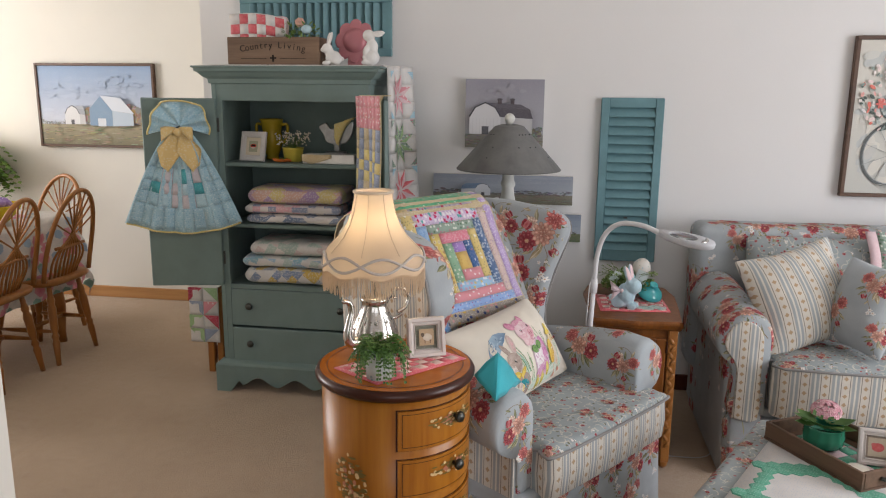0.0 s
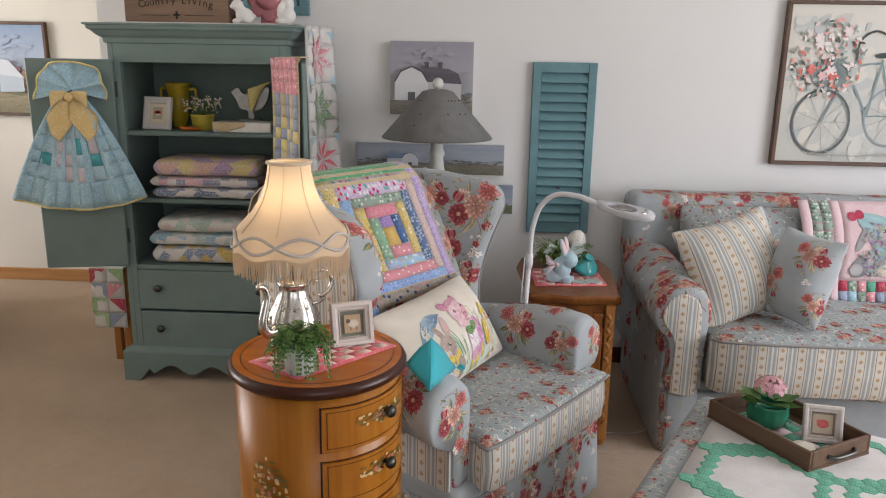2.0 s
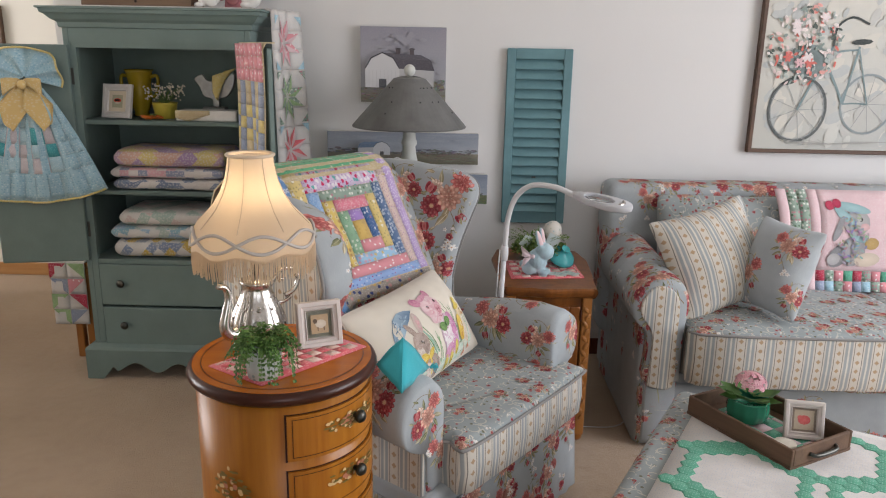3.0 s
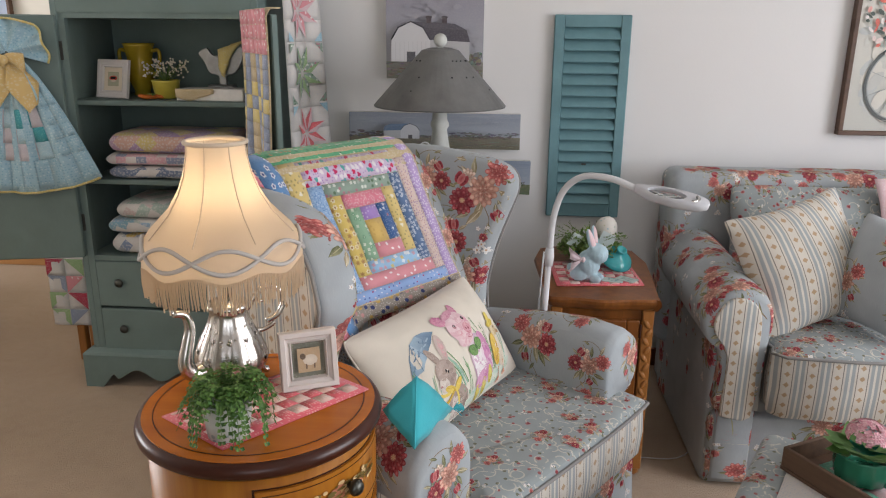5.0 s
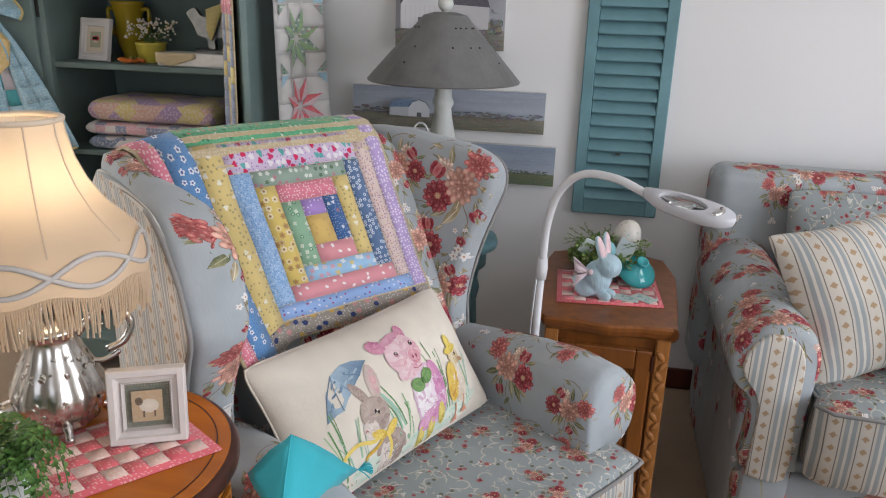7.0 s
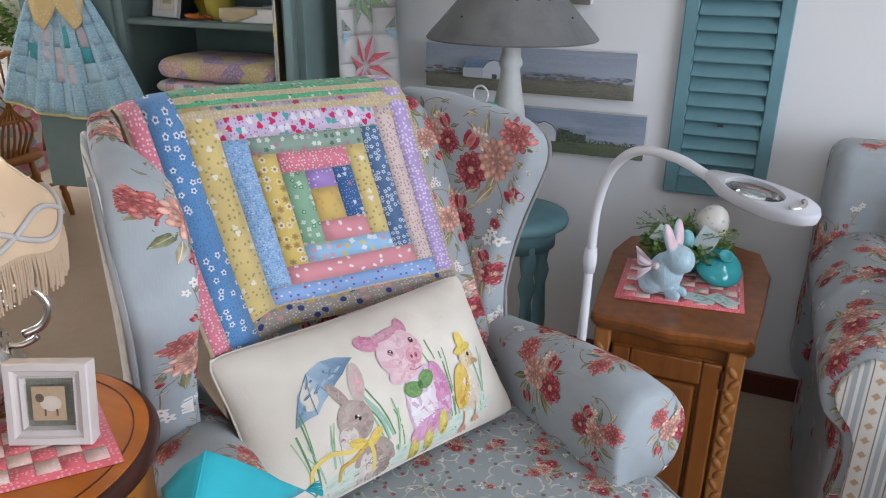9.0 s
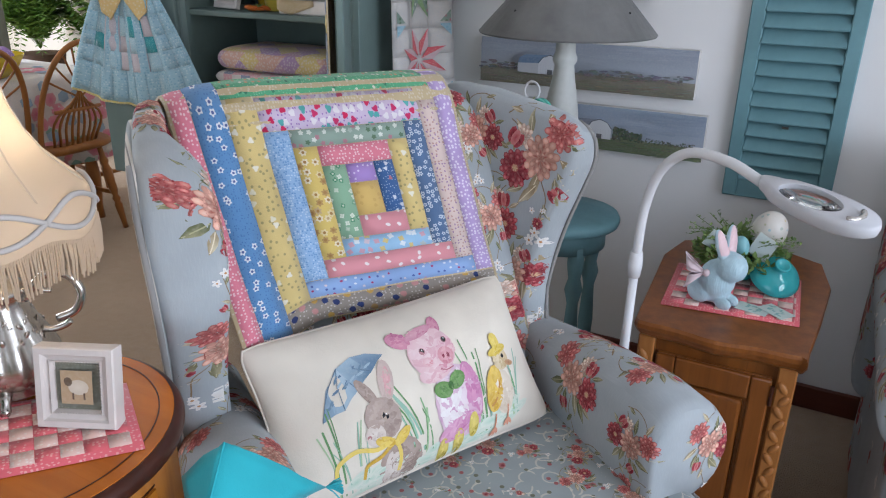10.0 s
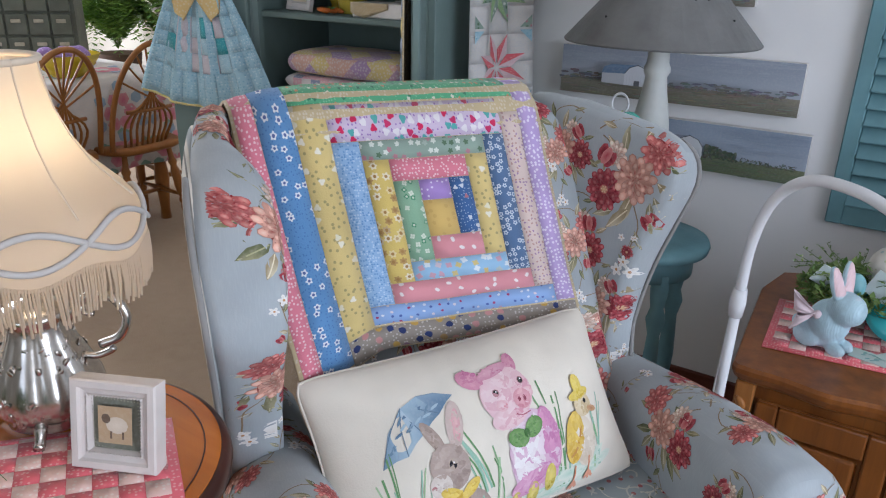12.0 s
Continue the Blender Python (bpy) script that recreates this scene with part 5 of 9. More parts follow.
    for k in range(300):
        a = 2 * math.pi * k / 300
        z0 = 0.220 - 0.010 * (0.5 + 0.5 * math.cos(8 * a + math.pi)) + 0.004
        L = 0.046 + rs.uniform(-0.006, 0.006)
        j = rs.uniform(-0.03, 0.03)
        tube([(0.1250 * math.cos(a), 0.1250 * math.sin(a), z0), (0.1258 * math.cos(a + j / 2), 0.1258 * math.sin(a + j / 2), z0 - L * 0.5), (0.1240 * math.cos(a + j), 0.1240 * math.sin(a + j), z0 - L)], 0.0012, 4, bm)
    fr = part("fringe", bm, FR, shade, "cream thread fringe")
    fr["kind"] = "stuff"
    part("stem", lathe([(0.008, 0.150), (0.008, 0.29)], 12), SILVER, r, "brass lamp stem", True)
    bl = N("warm lit bulb", 0.4)
    bl.b.inputs["Emission Color"].default_value = (1.0, 0.72, 0.40, 1)
    bl.b.inputs["Emission Strength"].default_value = 6.0
    bm = bmesh.new()
    bmesh.ops.create_uvsphere(bm, u_segments=14, v_segments=10, radius=0.022)
    b = part("bulb", bm, bl.m, r, "lit bulb", True, pose(0, 0, 0.312))
    b.visible_shadow = False


silver_lamp()


# ---- plants ----
FERN = leafy("green fern leaf", (0.035, 0.10, 0.018), (0.12, 0.23, 0.05))
HERB = leafy("small leaf green", (0.07, 0.14, 0.03), (0.22, 0.31, 0.09))


def leaf_quad(bm, p, d, up, L, w):
    """A small folded leaf."""
    s = d.cross(up)
    s = s.normalized() if s.length > 1e-4 else Vector((1, 0, 0))
    a, b, c, e = (bm.verts.new(q) for q in (p, p + d * L * 0.5 + s * w, p + d * L, p + d * L * 0.5 - s * w))
    m = bm.verts.new(p + d * L * 0.55 - up * w * 0.35)
    for f in ((a, b, m), (b, c, m), (c, e, m), (e, a, m)):
        bm.faces.new(f)


def fern(bm, rs, n, reach, rise, leaf, droop=1.0, pairs=14):
    for i in range(n):
        a = rs.uniform(0, 2 * math.pi)
        R = reach * rs.uniform(0.55, 1.05)
        H = rise * rs.uniform(0.5, 1.1)
        out = Vector((math.cos(a), math.sin(a), 0))
        path = [out * (R * f) + Vector((0, 0, H * math.sin(min(1.0, f * 1.3) * math.pi * 0.62) - droop * R * 0.55 * f * f * f)) for f in [k / pairs for k in range(pairs + 1)]]
        for k in range(2, pairs):
            d = (path[k + 1] - path[k]).normalized()
            side = d.cross(Vector((0, 0, 1))).normalized()
            size = leaf * (1 - 0.6 * abs(k / pairs - 0.45))
            for s in (-1, 1):
                dd = (side * s + d * 0.55 + Vector((0, 0, rs.uniform(-0.25, 0.2)))).normalized()
                leaf_quad(bm, path[k], dd, Vector((0, 0, 1)), size * rs.uniform(0.8, 1.2), size * 0.36)
        tube(path, 0.0004, 3, bm)


def pot_plant():
    r = root("potted_fern", "small trailing green fern in a silvery dimpled pot", "plant", pose(-0.126, 1.507, 0.6948))
    part("pot", lathe([(0.024, 0), (0.030, 0.002), (0.034, 0.030), (0.037, 0.056), (0.039, 0.060), (0.036, 0.060), (0.033, 0.052), (0.002, 0.050)], 28), POTGLAZE, r, "silvery dimpled pot", True)
    bm = bmesh.new()
    rs = random.Random(5)
    fern(bm, rs, 46, 0.078, 0.050, 0.0120, 1.25, 11)
    bmesh.ops.translate(bm, vec=(0, 0, 0.055), verts=bm.verts)
    # trailing strands that hang over the rim, with small paired leaves
    for i in range(24):
        a = rs.uniform(0, 6.283)
        c, q = math.cos(a), math.sin(a)
        reach, drop = rs.uniform(0.046, 0.070), rs.uniform(0.028, 0.060)
        path = smooth_path([(0.02 * c, 0.02 * q, 0.058), (0.038 * c, 0.038 * q, 0.072), (reach * 0.92 * c, reach * 0.92 * q, 0.062), (reach * c, reach * q, max(0.004, 0.056 - drop))], 5)
        tube(path, 0.0006, 3, bm)
        for j, pt in enumerate(path[4:]):
            for sgn in (-1, 1):
                d = Vector((-q * sgn + c * 0.35, c * sgn + q * 0.35, rs.uniform(-0.7, -0.1))).normalized()
                leaf_quad(bm, pt, d, Vector((c, q, 0.4)), rs.uniform(0.0055, 0.0085), rs.uniform(0.0030, 0.0044))
    part("foliage", bm, FERN, r, "drooping fern fronds")


pot_plant()


# ---- small frames ----
GOLDWOOD = paint("whitewashed wood", (0.62, 0.56, 0.52), 0.6, 0.12, 0.3)


def photo_frame(name, label, m, w, h, rail, inner, art, d=0.014):
    r = root(name, label, "picture frame", m)
    rect = lambda o, y: [(-w / 2 + o, y, o), (w / 2 - o, y, o), (w / 2 - o, y, h - o), (-w / 2 + o, y, h - o)]
    k = rail
    part("frame", loft([rect(0, d / 2), rect(0, -d * 0.40), rect(0.0015, -d / 2), rect(k * 0.42, -d / 2), rect(k * 0.52, -d * 0.34), rect(k * 0.80, -d * 0.22), rect(k * 0.86, -d * 0.34), rect(k, -d * 0.05), rect(k, 0.004)], True, False), inner, r)
    bm = bmesh.new()
    n = round((w - 2 * rail) / 0.0032)
    for i in range(n + 1):
        f = (i / n - 0.5) * (w - 1.72 * rail)
        for x, z in ((f, rail * 0.86), (f, h - rail * 0.86), (-w / 2 + rail * 0.86, h / 2 + f * h / w), (w / 2 - rail * 0.86, h / 2 + f * h / w)):
            bmesh.ops.create_icosphere(bm, subdivisions=1, radius=0.0012, matrix=Matrix.Translation((x, -d * 0.34, z)))
    part("beading", bm, inner, r, "row of tiny beads", True)["kind"] = "stuff"
    part("backing", B(-w / 2 + rail, w / 2 - rail, 0.001, 0.005, rail, h - rail), GOLDWOOD, r)
    e = -0.0005
    pk = Picture(flat((0, 0.001, 0), (1, 0, 0), (0, 0, 1)), 0.0004, 0.0001)
    x0, x1, z0, z1 = -w / 2 + rail, w / 2 - rail, rail, h - rail
    art(pk, x0 + e, x1 - e, z0 + e, z1 - e)
    pk.done("picture", r, mat=OILS)
    part("easel_leg", B(-0.010, 0.010, 0.0, 0.003, 0, h * 0.62), BLACK, r, m=pose(0, d / 2 + 0.028, 0, 28))
    return r


def art_sheep(p, x0, x1, z0, z1):
    cx, cz, w = (x0 + x1) / 2, (z0 + z1) / 2, x1 - x0
    p.poly([(x0, z0), (x1, z0), (x1, z1), (x0, z1)], (0.17, 0.17, 0.13))
    for i in range(14):
        for a, b in ((x0 + w * (i + 0.5) / 14, z0 + w * 0.04), (x0 + w * (i + 0.5) / 14, z1 - w * 0.04), (x0 + w * 0.04, z0 + (z1 - z0) * (i + 0.5) / 14), (x1 - w * 0.04, z0 + (z1 - z0) * (i + 0.5) / 14)):
            p.dab(a, b, w * 0.014, w * 0.014, 0, (0.36, 0.33, 0.24), None, 5)
    p.poly([(x0 + w * 0.16, z0 + w * 0.16), (x1 - w * 0.16, z0 + w * 0.16), (x1 - w * 0.16, z1 - w * 0.16), (x0 + w * 0.16, z1 - w * 0.16)], (0.42, 0.30, 0.18))
    p.dab(cx + w * 0.04, cz, w * 0.22, w * 0.17, 0, (0.62, 0.55, 0.45), (0.54, 0.46, 0.36), 12)
    p.dab(cx - w * 0.18, cz + w * 0.12, w * 0.09, w * 0.10, 20, (0.13, 0.09, 0.06))
    for q in (-0.10, 0.14):
        p.poly([(cx + w * q, cz - w * 0.27), (cx + w * (q + 0.04), cz - w * 0.27), (cx + w * (q + 0.04), cz - w * 0.12), (cx + w * q, cz - w * 0.12)], (0.15, 0.10, 0.07))


def art_fruit(p, x0, x1, z0, z1):
    cx, cz, w = (x0 + x1) / 2, (z0 + z1) / 2, x1 - x0
    p.poly([(x0, z0), (x1, z0), (x1, z1), (x0, z1)], (0.62, 0.55, 0.44))
    p.poly([(x0 + w * 0.2, z0 + w * 0.2), (x1 - w * 0.2, z0 + w * 0.2), (x1 - w * 0.2, z1 - w * 0.2), (x0 + w * 0.2, z1 - w * 0.2)], (0.36, 0.36, 0.26))
    p.dab(cx, cz + w * 0.04, w * 0.22, w * 0.11, 0, (0.52, 0.05, 0.03))
    p.dab(cx, cz - w * 0.08, w * 0.15, w * 0.05, 0, (0.60, 0.50, 0.40))


def art_apple(p, x0, x1, z0, z1):
    cx, cz, w = (x0 + x1) / 2, (z0 + z1) / 2, x1 - x0
    p.poly([(x0, z0), (x1, z0), (x1, z1), (x0, z1)], (0.22, 0.17, 0.13))
    p.poly([(x0 + w * 0.1, z0 + w * 0.1), (x1 - w * 0.1, z0 + w * 0.1), (x1 - w * 0.1, z1 - w * 0.1), (x0 + w * 0.1, z1 - w * 0.1)], (0.46, 0.38, 0.28))
    p.dab(cx, cz, w * 0.26, w * 0.20, 0, (0.58, 0.12, 0.11), (0.50, 0.09, 0.09), 12)
    p.dab(cx - w * 0.18, cz + w * 0.10, w * 0.10, w * 0.09, 0, (0.54, 0.12, 0.11))


photo_frame("photo_frame", "small whitewashed wooden frame with a sheep picture, standing on the mat", pose(-0.044, 1.664, 0.6950, -12, 0, 25), 0.094, 0.097, 0.020, GOLDWOOD, art_sheep, 0.022)


# ---- chair pillows ----
def animal_pillow():
    ax, up = Vector((0.985, 0.172, 0.012)).normalized(), Vector((-0.10, 0.584, 0.805))
    up = (up - ax * up.dot(ax)).normalized()
    m = Matrix((ax, up.cross(ax), up)).transposed().to_4x4()
    m.translation = (-0.100, 0.322, 0.556)
    m = CH @ m
    W, H = 0.500, 0.270
    bm = cushion(bmesh.new(), W, H, 0.160, 30, 0.05)
    for v in bm.verts:
        # creases that run in from the corners and the seams
        x, z = v.co.x / W * 2, v.co.z / H * 2
        edge = max(abs(x), abs(z))
        v.co.y += 0.0035 * edge ** 3 * (1 - edge) * 6 * noise.noise(Vector((x * 6, z * 4, 2)))
    o = tagged(part("pillow", bm, CREAM, None, smooth=True, m=m), "cream oblong pillow with painted nursery shapes, on the wing chair", "pillow")
    pts = []
    for i in range(81):
        a = i / 80 * 4
        s, f = int(a) % 4, a - int(a)
        q = [(-1 + 2 * f, -1), (1, -1 + 2 * f), (1 - 2 * f, 1), (-1, 1 - 2 * f)][s]
        pts.append((q[0] * W / 2 * (1 - 0.05 * (1 - q[1] ** 2) * q[0] ** 2 - 0.035 * abs(q[1]) ** 12), 0, q[1] * H / 2 * (1 - 0.05 * (1 - q[0] ** 2) * q[1] ** 2 - 0.035 * abs(q[0]) ** 12)))
    part("piping", tube(pts, 0.0024, 6), CREAM, o, smooth=True)
    face = on_mesh(tree_of(o), (-0.030, -0.04, -0.003), (0, -1, 0), (1, 0, 0))
    p = Picture(lambda x, y: face(x * 0.93, y), 0.0007, 0.000003)
    rs = random.Random(3)

    def wash(x, y, rx, ry, rot, lo, hi, n=26, size=0.34):
        """A watercolour patch: many small strokes from hi in the light to lo in the shade."""
        p.dab(x, y, rx, ry, rot, hi, tuple((a + b) / 2 for a, b in zip(lo, hi)), 16, 2)
        cr, sr = math.cos(radians(rot)), math.sin(radians(rot))
        for i in range(n):
            r, a = rs.random() ** 0.5 * 0.82, rs.uniform(0, 6.283)
            u, v = r * math.cos(a), r * math.sin(a)
            f = min(1.0, max(0.0, 0.5 + 0.40 * (v - 0.6 * u) + rs.uniform(-0.25, 0.25)))
            c = tuple(q0 + (q1 - q0) * f for q0, q1 in zip(lo, hi))
            p.dab(x + rx * u * cr - ry * v * sr, y + rx * u * sr + ry * v * cr, size * rx * rs.uniform(0.5, 1.0), size * ry * rs.uniform(0.3, 0.7), rot + rs.uniform(-50, 50), c, None, 7)

    grass = [(0.13, 0.27, 0.11), (0.22, 0.38, 0.19), (0.34, 0.47, 0.27), (0.28, 0.45, 0.34)]
    for i in range(46):
        x = rs.uniform(-0.13, 0.21)
        p.dab(x, -0.118 + 0.10 * max(0, x - 0.05) + rs.uniform(-0.004, 0.02), rs.uniform(0.016, 0.034), rs.uniform(0.005, 0.011), 10 + rs.uniform(-14, 14), (0.40, 0.55, 0.44), (0.60, 0.63, 0.54), 9)
    for x, h, lean in ((-0.150, 0.10, -0.02), (-0.142, 0.13, 0.0), (-0.130, 0.08, -0.03), (-0.120, 0.11, 0.02), (-0.105, 0.07, 0.0), (-0.012, 0.10, -0.03), (-0.004, 0.13, -0.04), (0.002, 0.09, 0.0), (0.010, 0.14, -0.05), (0.018, 0.10, -0.02), (0.120, 0.11, -0.01), (0.126, 0.15, -0.02), (0.132, 0.13, 0.01), (0.140, 0.09, 0.02), (0.205, 0.10, 0.02), (0.212, 0.12, 0.0), (0.198, 0.07, 0.01)):
        z = -0.118 + 0.10 * max(0, x - 0.05)
        for j in range(2):
            b = lean + rs.uniform(-0.012, 0.012)
            p.line([(x + b * 0.1, z), (x + b * 0.4, z + h * 0.5), (x + b, z + h * rs.uniform(0.8, 1.05))], rs.uniform(0.0016, 0.0036), rs.choice(grass), 3)
    # parasol: four gores from the top to a scalloped rim
    blues = ((0.15, 0.23, 0.31), (0.32, 0.42, 0.50), (0.24, 0.33, 0.42), (0.12, 0.19, 0.28))
    top = (-0.108, 0.063)
    p.poly([(-0.155, -0.007), (-0.134, -0.001), (-0.117, 0.000), top, (-0.136, 0.036)], [blues[0], blues[2], blues[1], blues[1], blues[2]])
    p.poly([(-0.117, 0.000), (-0.102, 0.013), (-0.087, 0.022), top], [blues[1], blues[1], blues[2], (0.42, 0.51, 0.57)])
    p.poly([(-0.087, 0.022), (-0.070, 0.034), (-0.055, 0.042), (-0.080, 0.073), top], [blues[2], blues[0], blues[3], blues[1], blues[1]])
    p.poly([(-0.055, 0.042), (-0.040, 0.054), (-0.027, 0.061), (-0.054, 0.071), (-0.080, 0.073)], [blues[3], blues[3], blues[0], blues[2], blues[2]])
    for q in ((-0.155, -0.007), (-0.117, 0.0), (-0.087, 0.022), (-0.055, 0.042)):
        p.line([top, ((top[0] + q[0]) / 2 - 0.004, (top[1] + q[1]) / 2 + 0.004), q], 0.0013, (0.12, 0.18, 0.25), 3)
    for i in range(22):
        f, g = rs.random(), rs.uniform(0.25, 0.95)
        p.dab(top[0] + g * (-0.043 + 0.105 * f), top[1] + g * (-0.062 + 0.052 * f), 0.008, 0.002, 35 + rs.uniform(-25, 25), rs.choice(blues), None, 6)
    p.line([(-0.084, 0.028), (-0.066, -0.004), (-0.058, -0.02)], 0.0022, (0.20, 0.22, 0.22), 3)
    # brown figure with long ears and a yellow bow
    fur, furl, pale = (0.20, 0.14, 0.11), (0.46, 0.37, 0.32), (0.66, 0.60, 0.54)
    wash(-0.045, -0.105, 0.042, 0.040, 70, fur, furl, 40)
    wash(-0.058, -0.110, 0.018, 0.030, 0, furl, pale, 20)
    wash(-0.077, 0.014, 0.009, 0.026, 26, fur, furl, 14)
    wash(-0.041, 0.022, 0.013, 0.033, -14, furl, (0.56, 0.44, 0.40), 16)
    wash(-0.039, 0.020, 0.006, 0.024, -14, (0.52, 0.24, 0.26), (0.66, 0.42, 0.42), 10)
    wash(-0.063, -0.030, 0.030, 0.032, 20, (0.27, 0.20, 0.17), furl, 44)
    wash(-0.082, -0.050, 0.017, 0.016, 0, furl, pale, 16)
    p.dab(-0.093, -0.050, 0.004, 0.003, 0, (0.36, 0.16, 0.16))
    p.dab(-0.058, -0.027, 0.0075, 0.008, 0, (0.40, 0.32, 0.26))
    p.dab(-0.058, -0.027, 0.0058, 0.0064, 0, (0.015, 0.015, 0.02))
    p.dab(-0.0565, -0.0245, 0.0014, 0.0014, 0, (0.75, 0.75, 0.75))
    gold = ((0.52, 0.33, 0.04), (0.68, 0.52, 0.12))
    p.line([(-0.052, -0.066), (-0.085, -0.070), (-0.118, -0.062), (-0.150, -0.072), (-0.158, -0.092)], 0.0065, gold[1], 5)
    p.line([(-0.052, -0.068), (-0.080, -0.082), (-0.105, -0.088), (-0.112, -0.105)], 0.0055, gold[0], 5)
    for dx, a in ((-0.016, 160), (0.014, 35)):
        wash(-0.052 + dx, -0.064, 0.018, 0.008, a, *gold, 10)
    p.line([(-0.05, -0.066), (-0.045, -0.09), (-0.05, -0.112)], 0.0065, gold[1], 4)
    # pink figure
    pk, pd = (0.70, 0.54, 0.55), (0.44, 0.14, 0.26)
    wash(0.078, -0.046, 0.050, 0.058, -8, (0.48, 0.20, 0.36), (0.70, 0.62, 0.64), 60)
    wash(0.064, -0.052, 0.030, 0.036, 0, (0.62, 0.52, 0.54), (0.76, 0.74, 0.72), 26)
    wash(0.110, -0.036, 0.018, 0.046, 6, (0.40, 0.13, 0.28), (0.58, 0.28, 0.42), 24)
    wash(0.064, -0.086, 0.038, 0.014, 14, (0.44, 0.14, 0.30), (0.62, 0.36, 0.48), 22)
    for x, z in ((0.036, -0.112), (0.068, -0.106), (0.100, -0.090)):
        wash(x, z, 0.011, 0.019, -6, (0.32, 0.25, 0.02), (0.68, 0.56, 0.16), 14)
    wash(0.006, 0.072, 0.022, 0.013, 152, pd, (0.60, 0.30, 0.36), 14)
    wash(0.084, 0.080, 0.016, 0.011, 74, pd, (0.60, 0.30, 0.36), 14)
    wash(0.056, 0.040, 0.046, 0.040, 12, (0.58, 0.27, 0.33), (0.74, 0.60, 0.60), 60)
    wash(0.050, 0.010, 0.036, 0.016, 10, (0.60, 0.32, 0.36), (0.72, 0.58, 0.58), 20)
    wash(0.048, 0.076, 0.030, 0.008, 10, (0.46, 0.15, 0.25), (0.62, 0.36, 0.42), 16)
    for x, z in ((0.040, 0.026), (0.092, 0.034)):
        wash(x, z, 0.010, 0.008, 0, (0.60, 0.24, 0.28), pk, 8)
    for x, z in ((0.038, 0.045), (0.087, 0.053)):
        p.dab(x, z, 0.0058, 0.0058, 0, (0.44, 0.22, 0.24))
        p.dab(x, z, 0.0044, 0.0046, 0, (0.02, 0.02, 0.02))
        p.dab(x + 0.001, z + 0.0018, 0.0012, 0.0012, 0, (0.75, 0.75, 0.75))
    wash(0.078, 0.028, 0.0165, 0.0145, 0, (0.48, 0.16, 0.22), (0.66, 0.38, 0.40), 18)
    for x in (0.073, 0.083):
        p.dab(x, 0.028, 0.0026, 0.0046, 10, (0.22, 0.04, 0.07))
    p.line([(0.058, 0.010), (0.070, 0.006), (0.086, 0.008)], 0.0016, (0.36, 0.10, 0.14), 3)
    for x, z, a in ((0.050, -0.022, 168), (0.082, -0.014, 22)):
        wash(x, z, 0.019, 0.013, a, (0.05, 0.13, 0.03), (0.20, 0.34, 0.12), 16)
    p.dab(0.066, -0.019, 0.006, 0.007, 0, (0.06, 0.14, 0.04))
    # yellow figure in a rain hat
    wash(0.180, -0.060, 0.024, 0.036, -8, (0.48, 0.38, 0.27), (0.72, 0.66, 0.56), 40)
    wash(0.160, -0.050, 0.020, 0.038, -18, (0.48, 0.28, 0.03), (0.68, 0.50, 0.12), 34)
    p.line([(0.146, -0.076), (0.160, -0.066), (0.180, -0.032)], 0.004, (0.44, 0.22, 0.05), 4)
    wash(0.190, -0.008, 0.019, 0.018, 0, (0.46, 0.34, 0.18), (0.68, 0.58, 0.40), 24)
    wash(0.188, 0.008, 0.024, 0.008, 8, (0.50, 0.34, 0.03), (0.70, 0.56, 0.14), 16)
    wash(0.188, 0.022, 0.011, 0.016, 10, (0.56, 0.40, 0.04), (0.72, 0.58, 0.16), 16)
    p.dab(0.208, -0.018, 0.011, 0.005, -16, (0.34, 0.17, 0.08), (0.46, 0.28, 0.15), 8)
    p.dab(0.196, -0.004, 0.0034, 0.0038, 0, (0.02, 0.02, 0.02))
    for x, z in ((0.150, -0.112), (0.180, -0.104)):
        p.line([(x + 0.004, z + 0.022), (x, z)], 0.003, (0.52, 0.22, 0.12), 2)
        for a in (-40, 0, 40):
            p.dab(x + 0.006 * math.sin(radians(a)), z - 0.004, 0.003, 0.008, a, (0.60, 0.28, 0.18), None, 7)
    p.done("painted_scene", o, "watercolour shapes in brown, pink and yellow")["kind"] = "stuff"


animal_pillow()


def teal_pouch():
    m = pose(0.125, 1.745, 0.62)
    tip, side, low, back, near = (0.002, -0.027, 0.078), (0.060, 0.078, -0.038), (0.005, -0.082, -0.030), (-0.030, 0.060, -0.020), (-0.055, -0.045, 0.020)
    pts = [tip, side, low, back, near]
    bm = bmesh.new()
    v = [bm.verts.new(p) for p in pts]
    for f in ((0, 2, 1), (0, 4, 2), (0, 1, 3), (0, 3, 4), (1, 2, 4, 3)):
        bm.faces.new([v[i] for i in f])
    bmesh.ops.subdivide_edges(bm, edges=bm.edges[:], cuts=6, use_grid_fill=True)
    c = Vector((-0.003, -0.004, 0.004))
    for w in bm.verts:
        d = w.co - c
        w.co = c + d * (1 + 0.22 * max(0, 1 - d.length / 0.07)) + d.normalized() * 0.003 * noise.noise(w.co * 45)
    o = tagged(part("pincushion", bm, TEALCLOTH, None, smooth=True, m=m), "turquoise pyramid pincushion on the wing chair arm", "pincushion")
    part("seam", tube([tip, Vector(tip).lerp(Vector(low), 0.5) * 1.05, low], 0.0015, 5), TEALCLOTH, o)
    bm = bmesh.new()
    rs = random.Random(6)
    for i in range(26):
        d = Vector((rs.uniform(0.2, 1), rs.uniform(0.2, 1), rs.uniform(-0.7, 0.3))).normalized()
        tube([side, Vector(side) + d * 0.012, Vector(side) + d * 0.022 + Vector((0, 0, -0.004))], 0.0009, 4, bm)
    part("tassel", bm, TEALCLOTH, o, "short frayed tassel")["kind"] = "stuff"


teal_pouch()


